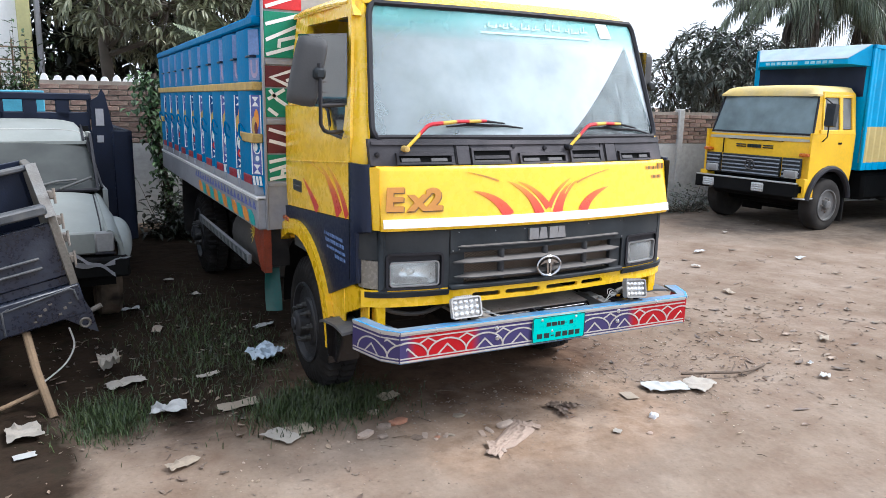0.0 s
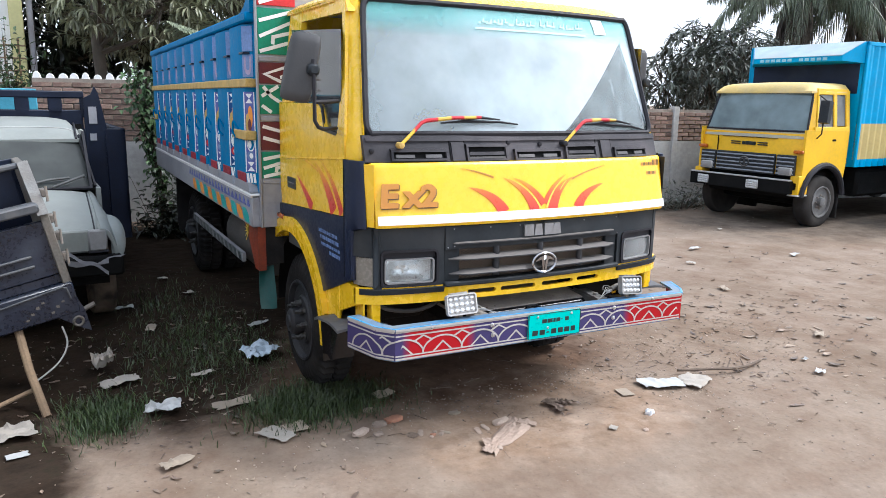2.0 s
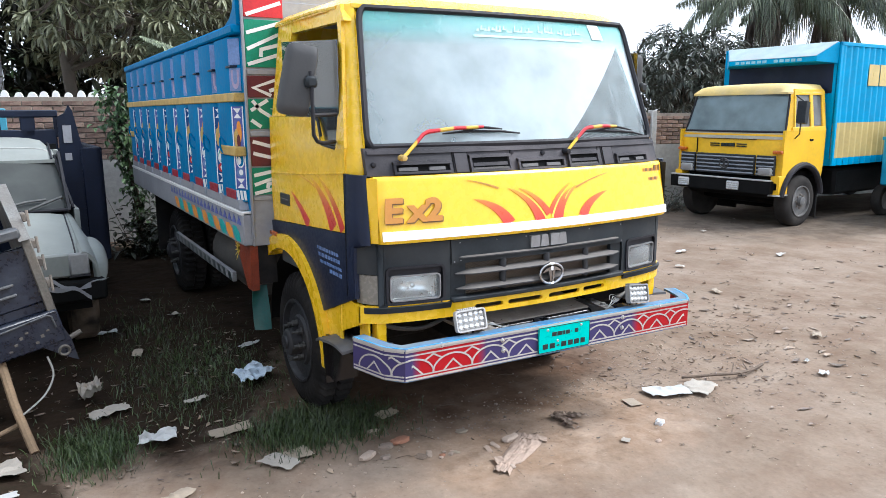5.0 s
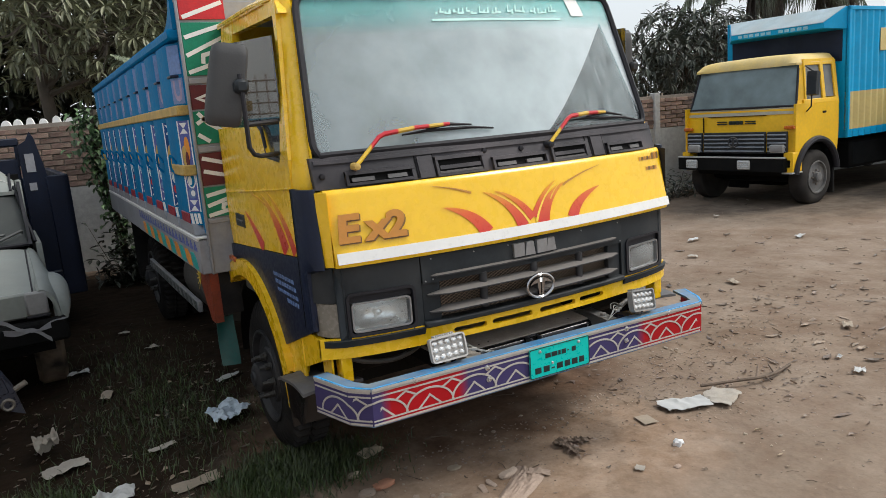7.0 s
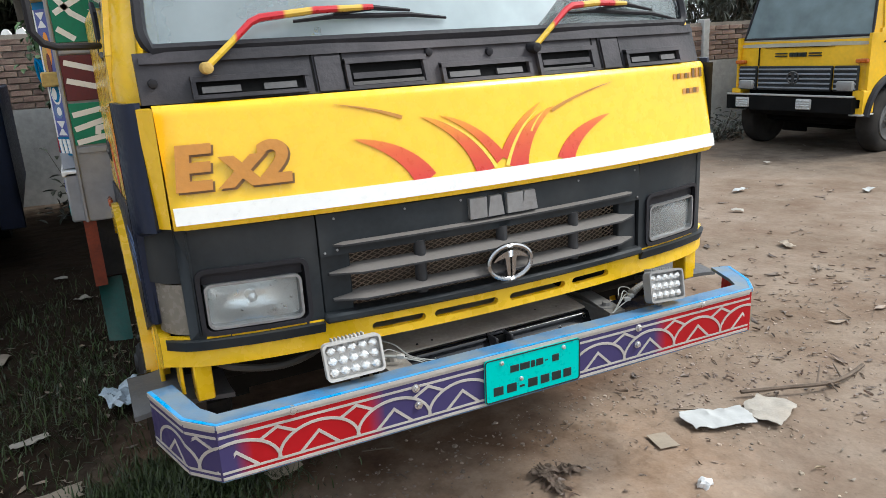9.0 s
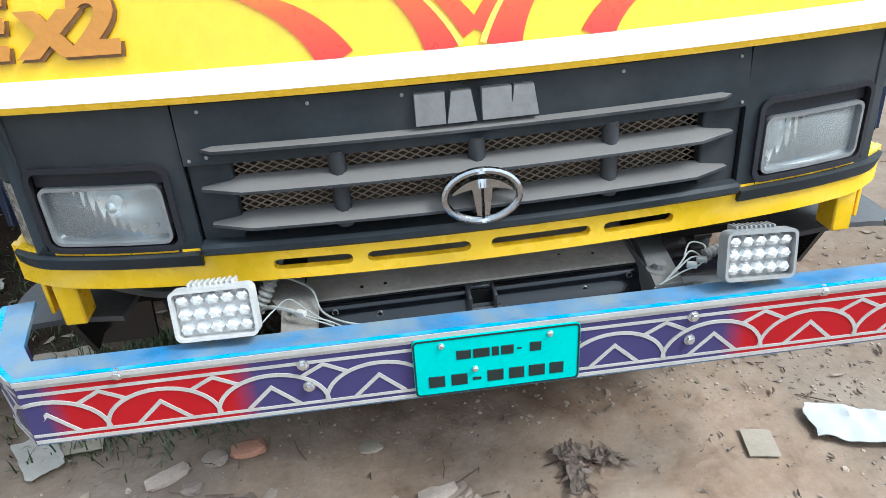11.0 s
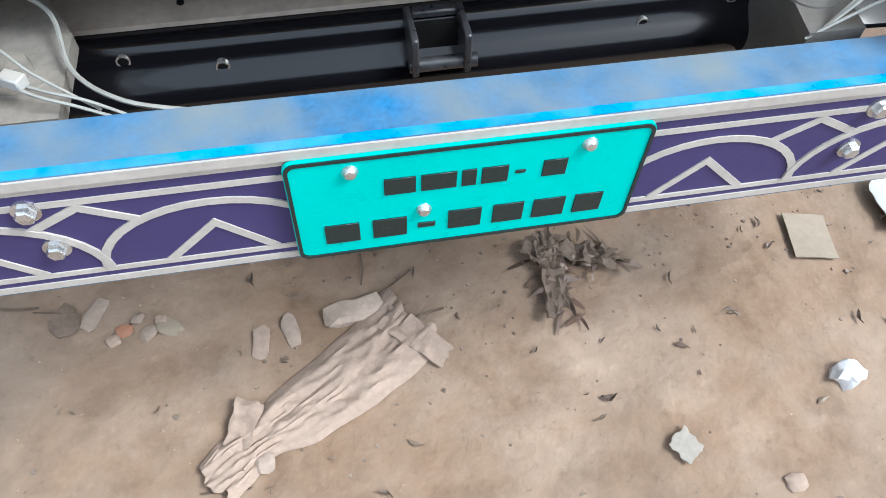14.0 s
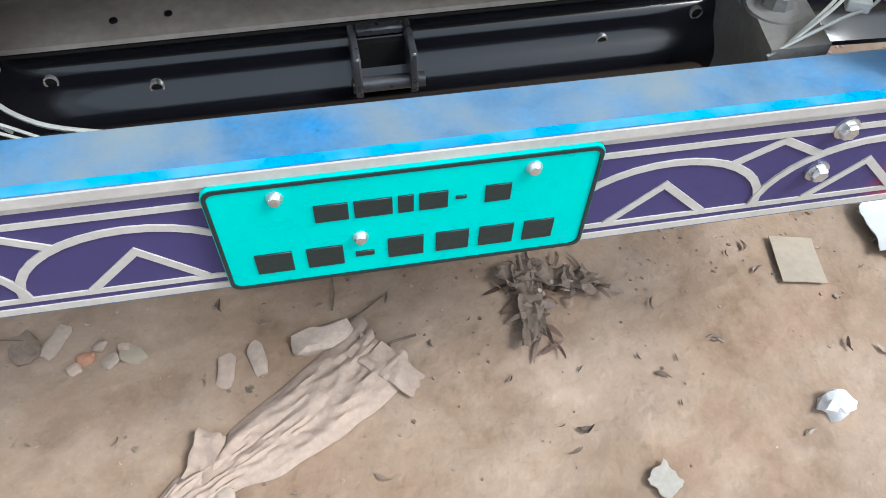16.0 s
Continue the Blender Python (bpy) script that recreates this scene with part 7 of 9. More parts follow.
for s in (-1, 1):
    g = Geo()
    def fender(u, v, s=s):
        y = 0.02 + 1.0 * u
        k = v
        a = math.pi / 2 * k
        bulge = 0.05 * math.exp(-((y - 0.45) / 0.3) ** 2)
        return (s * (0.70 + (0.10 + bulge) * math.sin(a)), y, 0.60 + 0.06 * u + (0.21 + 0.12 * u) * math.cos(a))
    g.shell(fender, 12, 8, (-s * 0.02, 0, -0.02))
    part("fender", g, DULLWHITE, pk, "dented white fender")
    g = Geo()
    g.shell(lambda u, v: (s * (0.78 + 0.125 * math.sin(math.pi * v * 0.5) * math.sin(math.pi * u) ** 0.35), 0.50 - 0.43 * math.cos(math.pi * u), 0.50 + (0.34 - 0.13 * v * v) * math.sin(math.pi * u) ** 0.7), 18, 8, (-s * 0.012, 0, -0.012))
    part("wheel_flare", g, DULLWHITE, pk, "swelling white wheel-arch flare")
    g = Geo()
    g.box(s * 0.74, s * 0.60, 0.01, 0.06, 0.63, 0.80, 0.015)
    hl = part("headlamp", g, LAMPGREY, pk, "cloudy headlamp")
    g = Geo()
    g.box(s * 0.745, s * 0.595, 0.0, 0.05, 0.62, 0.635, 0.004)
    part("lamp_trim", g, GASKET, hl)
    w = new("wheel")
    w.parent = pk
    w.matrix_basis = pose(s * 0.80, 0.52, 0.325, 0, 0, 0 if s < 0 else 180)
    g = Geo()
    g.lathe([(0.19, 0.02), (0.21, 0.0), (0.29, 0.0), (0.325, 0.03), (0.325, 0.17), (0.29, 0.2), (0.19, 0.18)], 28)
    part("tyre", g, MUDRUBBER, w, "mud-caked tyre")
    g = Geo()
    g.lathe([(0.2, 0.01), (0.17, 0.05), (0.06, 0.04), (0.05, 0.0), (0.0001, 0.0)], 20)
    part("rim", g, STEELRIM, w)
    # cab side with door
    g = Geo()
    g.prism([(0.98, 0.45), (2.0, 0.45), (2.0, 1.02), (0.98, 1.02)], "x", s * 0.80, s * 0.76)
    g.box(s * 0.76, s * 0.71, 1.92, 2.0, 1.0, 1.5, 0.01)
    side_p = part("cab_side", g, DULLWHITE, pk)
    g = Geo()
    g.prism([(0.98, 1.02), (1.05, 1.02), (1.55, 1.47), (1.48, 1.50)], "x", s * 0.735, s * 0.712)
    part("a_pillar", g, GASKET, side_p, "pillar with blackened rubber seal")
    g = Geo()
    g.prism([(1.08, 1.04), (1.92, 1.04), (1.92, 1.45), (1.55, 1.45)], "x", s * 0.735, s * 0.73)
    part("side_window", g, glow_free_glass("pickup_glass", (0.3, 0.32, 0.32), 0.1, 0.4, (0.16, 0.17, 0.17), 0.1), pk)
g = Geo()
g.box(-0.84, 0.84, -0.06, 0.06, 0.44, 0.60, 0.02)
part("bumper", g, DARK, pk, "black bumper with torn rag")
g = Geo()
g.shell(lambda u, v: (0.30 + 0.55 * u, -0.08 + 0.03 * math.sin(9 * u), 0.60 - 0.06 * math.sin(3 * u) + 0.022 * v + 0.012 * math.sin(14 * u + 3 * v)), 14, 3, (0, 0.004, 0))
part("torn_tape", g, GREYBOARD, pk, "torn pale strip")
g = Geo()
g.shell(lambda u, v: (0.42 + 0.30 * u, -0.09 - 0.02 * math.sin(7 * u), 0.64 - 0.17 * u + 0.03 * v + 0.012 * math.sin(11 * u)), 12, 3, (0, 0.004, 0))
part("torn_tape", g, GREYBOARD, pk)
g = Geo()
g.shell(lambda u, v: ((0.74 - 0.06 * v) * (2 * u - 1), 1.0 + 0.50 * v + 0.06 * abs(2 * u - 1) ** 3, 1.02 + 0.43 * v), 12, 6, (0, 0.008, 0))
pws = part("windscreen", g, glow_free_glass("filthy_glass", (0.2, 0.21, 0.22), 0.2, 0.75, (0.085, 0.09, 0.086), 0.0), pk, "windscreen grey with dust")
g = Geo()
g.tube([(-0.72, 1.0, 1.02), (0.72, 1.0, 1.02)], 0.016, 6)
g.tube([(0.76, 1.04, 1.03), (0.69, 1.52, 1.46)], 0.014, 6)
g.tube([(-0.76, 1.04, 1.03), (-0.69, 1.52, 1.46)], 0.014, 6)
part("seal", g, GASKET, pws)
for k in range(2):
    g = Geo()
    g.tube([(0.12 + 0.3 * k, 0.99, 1.04), (0.4 + 0.28 * k, 1.05, 1.10 + 0.03 * k), (0.56 + 0.12 * k, 1.08, 1.11)], 0.012, 5)
    part("wiper", g, CARTPALE0, pws)
g = Geo()
def roofp(u, v):
    x = 2 * u - 1
    e = max(0, 1 - abs(x) ** 5) ** 0.5
    return ((0.69 + 0.02 * v) * x, 1.46 + 0.6 * v, 1.43 + 0.19 * (1 - (1 - v) ** 2.2) * (0.35 + 0.65 * e))
g.shell(roofp, 16, 10, (0, 0, -0.03))
rp = part("roof", g, DULLWHITE, pk, "dusty white cab roof")
g = Geo()
g.tube([Vector(roofp(k / 16, 0.30)) + Vector((0, 0, 0.002)) for k in range(17)], 0.005, 6)
part("roof_crease", g, GREYPL, rp)
for u0 in (0.02, 0.98):
    g = Geo()
    g.tube([Vector(roofp(u0, k / 8)) + Vector((0, 0, 0.004)) for k in range(9)], 0.010, 6)
    part("roof_gutter", g, GASKET, rp)
g = Geo()
g.box(-0.75, 0.75, 1.96, 2.02, 0.45, 1.55)
part("cab_back", g, DARK, pk)
g = Geo()
g.box(-0.74, 0.74, 0.1, 1.0, 0.35, 0.75)
part("engine", g, DARK, pk)
bed = tagged(new("bed"), "dark navy steel load bed with slotted headboard")
bed.parent = pk
g = Geo()
g.box(-0.95, 0.78, 2.10, 2.16, 0.5, 1.685, 0.01)
g.box(-0.95, 0.80, 2.09, 2.17, 1.80, 1.87, 0.01)
for i in range(7):
    x = -0.95 + 0.285 * i
    g.box(x, x + 0.125 if i < 6 else 0.80, 2.10, 2.16, 1.61, 1.81, 0.008)
part("headboard", g, BEDNAVY, bed)
g = Geo()
g.prism([(0.79, 0.6), (1.0, 0.6), (1.0, 1.45), (0.93, 1.86), (0.90, 1.92), (0.86, 1.84), (0.79, 1.80)], "y", 2.08, 2.13)
fin = part("corner_fin", g, BEDNAVY, bed)
# pale blocks on the solid fin paint the bright view through slots
g = Geo()
g.box(0.83, 0.905, 2.072, 2.082, 1.55, 1.72)
part("fin_slot", g, GREYBOARD, fin)
g = Geo()
g.box(0.83, 0.89, 2.072, 2.082, 1.38, 1.45)
part("fin_slot", g, GREYBOARD, fin)
g = Geo()
g.box(0.97, 1.16, 2.06, 2.12, 0.35, 1.50, 0.01)
g.box(1.10, 1.16, 2.06, 4.6, 0.5, 1.50, 0.01)
g.box(-1.1, -1.04, 2.06, 4.6, 0.5, 1.50, 0.01)
g.box(-1.1, 1.16, 4.56, 4.62, 0.5, 1.4, 0.01)
g.box(-1.1, 1.16, 2.1, 4.6, 0.5, 0.58)
part("side_board", g, BEDNAVY, bed)
for s in (-1, 1):
    g = Geo()
    g.lathe([(0.0001, 0), (0.33, 0.0), (0.33, 0.2), (0.0001, 0.2)], 24, pose(s * 0.85 - 0.1, 3.6, 0.325))
    part("rear_tyre", g, RUBBER, pk)

# teal sheet behind the bed
g = Geo()
g.box(-5.0, -2.46, 7.6, 7.66, 1.40, 1.90, 0.01)
tagged(part("metal_sheet", g, mat("faded_blue_sheet", (0.06, 0.27, 0.37), 0.6, var=0.2), None), "faded blue painted metal sheet edge behind the pickup", "metal sheet")
g = Geo()
g.box(-5.0, -2.46, 7.66, 9.0, -0.02, 1.45)
tagged(part("stacked_crate", g, DARK, None), "dark stack under the teal sheet", "stack")

# ---- tipped steel cart box resting on sticks ----
CARTBLUE = mat("cart_blue_grey", (0.011, 0.015, 0.029), 0.30, var=0.4, scale=4, bump=0.3, bscale=25, dust=0.3, dustcol=(0.075, 0.08, 0.088), dscale=4, spec=0.5)
CARTPALE = mat("cart_pale_edge", (0.13, 0.12, 0.105), 0.6, var=0.45, scale=6, bump=0.3, bscale=40, dust=0.42, dustcol=(0.085, 0.055, 0.035), dscale=6)
CARTRIM = mat("cart_dark_rim", (0.045, 0.05, 0.06), 0.45, var=0.4, scale=7, bump=0.3, bscale=40, dust=0.45, dustcol=(0.15, 0.145, 0.14), dscale=8)
ct = thing("cart_box", "tipped blue-black steel cart box with scuffed pale corner", "cart", m=pose(-2.225, 1.86, 0.42, 0, -12, 6))
L = -1.5
g = Geo()
g.box(L, -0.02, 0.02, 0.06, 0.36, 0.70, 0.006)
g.box(L, -0.02, 0.03, 1.1, 0.30, 0.36, 0.006)
cb = part("front_wall", g, CARTBLUE, ct, "dented blue-grey wall")
# lighter rim colour on the ridges paints their highlight lines
for z in (0.44, 0.50):
    g = Geo()
    g.box(L, -0.16, 0.0, 0.03, z, z + 0.014, 0.004)
    part("pressed_ridge", g, CARTRIM, cb)
g = Geo()
g.box(L, -0.04, -0.025, 0.085, 0.755, 0.815, 0.012)
part("lower_rim", g, CARTRIM, ct, "scuffed dark rim bar")
g = Geo()
g.box(L, 0.0, 0.26, 0.34, 1.0, 1.035, 0.01)
part("upper_rim", g, CARTRIM, ct)
g = Geo()
g.prism([(-0.03, 0.74), (0.12, 0.74), (0.36, 1.03), (0.26, 1.04)], "x", -0.06, 0.0)
part("rim_corner", g, mat("chalky_paint", (0.20, 0.198, 0.19), 0.7, var=0.3, scale=9, bump=0.3, dust=0.4, dustcol=(0.12, 0.085, 0.06), dscale=7), ct, "pale bent corner piece")
g = Geo()
g.box(L, -0.10, 0.30, 0.34, 0.74, 1.0, 0.004)
g.box(L, -0.03, 1.06, 1.1, 0.3, 1.0, 0.004)
part("inner_wall", g, BEDNAVY, ct)
g = Geo()
g.box(-0.05, 0.0, 0.0, 1.1, 0.28, 0.76, 0.006)
g.box(-0.05, 0.0, 0.26, 1.1, 0.74, 1.0, 0.006)
part("side_wall", g, CARTPALE, ct, "pale side with old hinges")
for k, z in enumerate((0.42, 0.55, 0.66, 0.82)):
    g = Geo()
    g.box(0.0, 0.03, 0.04 + 0.02 * k, 0.12 + 0.02 * k, z, z + 0.05, 0.006)
    g.tube([(0.02, 0.03, z - 0.02), (0.035, 0.05, z + 0.07)], 0.008, 6)
    part("hinge", g, DUSTY, ct)
g = Geo()
g.box(L, 0.0, -0.02, 0.14, 0.10, 0.30, 0.01)
bm_ = part("bottom_beam", g, CARTBLUE, ct, "scuffed bottom beam")
g = Geo()
g.tube([(-0.42, -0.025, 0.26), (-0.06, -0.025, 0.285), (-0.04, -0.025, 0.27), (-0.035, -0.025, 0.20)], 0.006, 6)
g.tube([(-0.46, -0.025, 0.12), (-0.44, -0.025, 0.26), (-0.40, -0.025, 0.27)], 0.006, 6)
part("weld_line", g, CARTRIM, bm_)
g = Geo()
g.prism([(-0.14, 0.11), (-0.03, 0.0), (0.02, -0.04), (0.02, 0.1), (-0.02, 0.28)], "y", -0.015, 0.16)
en = part("beam_end", g, CARTBLUE, ct)
g = Geo()
g.lathe([(0.028, -0.012), (0.036, 0.0), (0.036, 0.02), (0.02, 0.02), (0.02, -0.006)], 16, pose(-0.035, -0.015, 0.045, 0, 0, 90), close=True)
part("socket_ring", g, CARTPALE, en)
g = Geo()
g.tube([(0.01, 0.04, 0.09), (0.085, 0.03, 0.11)], 0.016, 8)
part("stub_pin", g, CARTPALE, en)
for k in range(7):
    g = Geo()
    g.box(-0.3 + 0.035 * k, -0.282 + 0.035 * k, -0.0215, -0.018, 0.14 + 0.026 * (k * 5 % 4), 0.15 + 0.026 * (k * 5 % 4) + 0.004 * (k % 3))
    part("paint_chip", g, CARTPALE, bm_)
WOOD = mat("weathered_wood", (0.24, 0.165, 0.1), 0.85, var=0.25, scale=8, bump=0.4, bscale=50)
for pts, r in (([(-2.60, 1.88, 0.46), (-2.55, 1.72, 0.22), (-2.475, 1.52, -0.01)], 0.024), ([(-2.95, 1.62, -0.005), (-2.72, 1.66, 0.05), (-2.51, 1.70, 0.115)], 0.014)):
    g = Geo()
    g.tube(pts, r, 8)
    tagged(part("prop_stick", g, WOOD, None), "weathered wooden stick propping the steel cart box", "stick", "prop sticks")
g = Geo()
g.tube(smooth_line([(-2.36, 1.82, 0.44), (-2.34, 1.80, 0.33), (-2.40, 1.72, 0.24), (-2.53, 1.66, 0.16)]), 0.006, 6)
tagged(part("cord", g, CABLE, None), "thin pale cord hanging from the cart box", "cord")


# ---- trees, palms, creeper, far house ----
def leafmat(name, col, var=0.35, trans=0.25):
    m = mat(name, col, 0.45, var=var, scale=1.3, bump=0.0, tint=0.02)
    n, l = m.node_tree.nodes, m.node_tree.links
    geo = n.new("ShaderNodeNewGeometry")
    mr = n.new("ShaderNodeMapRange")
    mr.inputs[3].default_value, mr.inputs[4].default_value = 0.55, 1.5
    l.new(geo.outputs["Random Per Island"], mr.inputs[0])
    hs = next(x for x in n if x.bl_idname == "ShaderNodeHueSaturation")
    h2 = n.new("ShaderNodeHueSaturation")
    l.new(hs.outputs[0], h2.inputs["Color"])
    l.new(mr.outputs[0], h2.inputs["Value"])
    l.new(h2.outputs[0], n["Principled BSDF"].inputs["Base Color"])
    return m


MANGO = leafmat("mango_leaf", (0.165, 0.17, 0.10))
MANGO2 = leafmat("dusty_leaf", (0.085, 0.092, 0.07))
PALM = leafmat("palm_leaf", (0.10, 0.115, 0.07))
YOUNGPALM = leafmat("young_palm_leaf", (0.17, 0.20, 0.12))
DRYPALM = leafmat("dry_palm_leaf", (0.115, 0.09, 0.07))
CREEPER = leafmat("creeper_leaf", (0.05, 0.09, 0.03))
BARK = mat("bark", (0.075, 0.06, 0.045), 0.9, var=0.3, scale=4, bump=0.6, bscale=30)


def leaf(g, p, d, up, ln, w):
    """One folded leaf: two halves that droop towards the tip."""
    d = d.normalized()
    sx = d.cross(up)
    sx = sx.normalized() if sx.length > 1e-4 else Vector((1, 0, 0))
    nn = sx.cross(d)
    a, m1, m2, t = p, p + d * ln * 0.35 - nn * 0.02 * ln, p + d * ln * 0.7 - nn * 0.08 * ln, p + d * ln - nn * 0.2 * ln
    e = nn * w * 0.25
    k = len(g.v)
    g.v += [tuple(q) for q in (a, m1, m2, t, m1 + sx * w / 2 + e, m2 + sx * w * 0.4 + e, m1 - sx * w / 2 + e, m2 - sx * w * 0.4 + e)]
    g.f += [(k, k + 4, k + 1), (k + 1, k + 4, k + 5, k + 2), (k + 2, k + 5, k + 3), (k, k + 1, k + 6), (k + 1, k + 2, k + 7, k + 6), (k + 2, k + 3, k + 7)]


def whorl(g, rng, p, out, n, ln, w):
    out = out.normalized()
    o = out.orthogonal().normalized()
    for i in range(n):
        a = 2 * math.pi * i / n + rng.uniform(-0.4, 0.4)
        side = (o * math.cos(a) + out.cross(o) * math.sin(a))
        d = out * rng.uniform(0.1, 0.7) + side + Vector((0, 0, -rng.uniform(0.1, 0.7)))
        leaf(g, p, d, Vector((0, 0, 1)) + 0.3 * side, ln * rng.uniform(0.7, 1.15), w)


def broad_tree(name, label, base, trunk_r, height, blobs, whorls, ln, w, material, seed, group="trees"):
    """Trunk, limbs that reach into each part of the crown, twigs, whorls of long leaves."""
    rng = random.Random(seed)
    t = thing(name, label, "tree", group)
    base = Vector(base)
    top = base + Vector((0, 0, height))
    g = Geo()
    g.tube([base + Vector((0, 0, -0.3)), base + Vector((0.03, 0, height * 0.3)), base + Vector((-0.05, 0.05, height * 0.65)), top], [trunk_r * 1.25, trunk_r, trunk_r * 0.85, trunk_r * 0.5], 10)
    limbs, leaves = Geo(), Geo()
    for c, r in blobs:
        c, r = Vector(c), Vector(r)
        s = base + Vector((0, 0, height * rng.uniform(0.55, 0.95)))
        mid = s.lerp(c, 0.5) + Vector((rng.uniform(-0.2, 0.2), rng.uniform(-0.2, 0.2), 0.2))
        g.tube(smooth_line([s, mid, c], 5), [trunk_r * 0.45 * (1 - 0.8 * i / 10) for i in range(11)], 6)
        for k in range(int(whorls * r.x * r.y * r.z)):
            while True:
                q = Vector((rng.uniform(-1, 1), rng.uniform(-1, 1), rng.uniform(-1, 1)))
                if 0.25 < q.length < 1 and rng.random() < 0.35 + 0.65 * q.length:
                    break
            p = c + Vector((q.x * r.x, q.y * r.y, q.z * r.z)) * (1 + 0.15 * noise.noise(q * 2 + c))
            whorl(leaves, rng, p, q + Vector((0, 0, 0.25)), rng.randrange(7, 11), ln, w)
            if k % 3 == 0:
                limbs.tube([p, p.lerp(c, 0.35) + Vector((0, 0, -0.05)), p.lerp(c, 0.75)], [0.006, 0.012, 0.02], 4)
    part("trunk", g, BARK, t)
    tagged(part("branchwork", limbs, BARK, t), kind="stuff")
    tagged(part("crown", leaves, material, t, smooth=0), kind="stuff")
    return t


broad_tree("mango_tree", "large mango tree with long drooping leaves behind the wall", (-1.5, 10.6, 0), 0.11, 4.2,
           [((-1.55, 9.7, 3.55), (0.75, 0.7, 0.75)), ((-0.6, 9.6, 3.25), (0.85, 0.7, 0.6)), ((0.4, 10.0, 3.6), (1.0, 0.9, 0.85)), ((-0.9, 10.6, 4.5), (1.3, 1.1, 0.9)), ((0.9, 11.2, 4.5), (1.5, 1.2, 1.0)), ((-1.0, 12.4, 3.4), (1.3, 0.8, 1.0)), ((0.8, 12.4, 3.0), (1.6, 0.8, 1.2)), ((-0.4, 12.6, 4.6), (1.9, 0.7, 1.0)), ((1.9, 10.6, 3.3), (0.8, 0.8, 0.9)), ((2.6, 12.4, 3.8), (1.4, 0.8, 1.2))],
           150, 0.25, 0.055, MANGO, 3)
broad_tree("mango_tree", "dense dark mango tree behind the brick wall", (12.4, 10.6, 0), 0.16, 2.4,
           [((11.3, 9.3, 2.5), (1.0, 0.8, 0.85)), ((12.6, 9.5, 2.85), (1.1, 0.8, 0.95)), ((13.9, 9.7, 2.7), (1.1, 0.8, 0.8)), ((12.0, 10.4, 3.2), (1.0, 0.8, 0.7)), ((13.2, 10.2, 2.2), (1.6, 0.8, 0.8)), ((10.6, 10.0, 2.3), (0.8, 0.8, 0.75)), ((15.2, 10.2, 2.5), (1.0, 0.8, 0.7))],
           190, 0.24, 0.06, MANGO2, 8)


# near-black leaf colour paints the deep shade behind the mango crown
SHADELEAF = leafmat("shade_dark_leaf", (0.02, 0.025, 0.014))
broad_tree("tall_tree", "dense backdrop tree added behind the wall, leaves near-black for deep shade", (1.0, 15.5, 0), 0.25, 4.0,
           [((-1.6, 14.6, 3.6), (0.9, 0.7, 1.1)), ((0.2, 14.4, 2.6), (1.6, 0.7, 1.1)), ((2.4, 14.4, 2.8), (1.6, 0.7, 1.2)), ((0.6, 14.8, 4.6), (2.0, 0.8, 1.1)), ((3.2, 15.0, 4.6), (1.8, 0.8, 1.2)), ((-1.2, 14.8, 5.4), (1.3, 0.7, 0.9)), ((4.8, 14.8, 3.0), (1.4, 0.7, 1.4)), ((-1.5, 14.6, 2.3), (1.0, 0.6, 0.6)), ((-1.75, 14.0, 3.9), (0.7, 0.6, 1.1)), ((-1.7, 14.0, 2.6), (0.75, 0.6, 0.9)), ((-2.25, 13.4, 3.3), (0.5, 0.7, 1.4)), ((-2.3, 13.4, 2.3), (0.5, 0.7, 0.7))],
           60, 0.42, 0.14, SHADELEAF, 21)


def frond(g, stalk, rng, base, heading, length, rise, droop, n=34, ln=0.55, hang=0.4):
    """A palm frond: an arching midrib with two rows of hanging leaflets."""
    h = Vector((math.cos(heading), math.sin(heading), 0))
    pts = []
    for i in range(13):
        t = i / 12
        pts.append(Vector(base) + h * length * (t - 0.18 * t * t * droop) + Vector((0, 0, rise * t - droop * length * 0.55 * t * t)))
    stalk.tube(pts, [0.028 * (1 - 0.85 * i / 12) for i in range(13)], 5)
    side = Vector((-h.y, h.x, 0))
    for i in range(n):
        t = 0.1 + 0.9 * i / n
        k = min(11, int(t * 12))
        p = pts[k].lerp(pts[k + 1], t * 12 - k)
        d = (pts[k + 1] - pts[k]).normalized()
        for s in (-1, 1):
            v = side * s * 0.7 + d * 0.5 + Vector((0, 0, -hang * rng.uniform(0.6, 1.4)))
            leaf(g, p, v, Vector((0, 0, 1)), ln * math.sin(math.pi * (0.15 + 0.8 * t)) * rng.uniform(0.8, 1.1), 0.035)


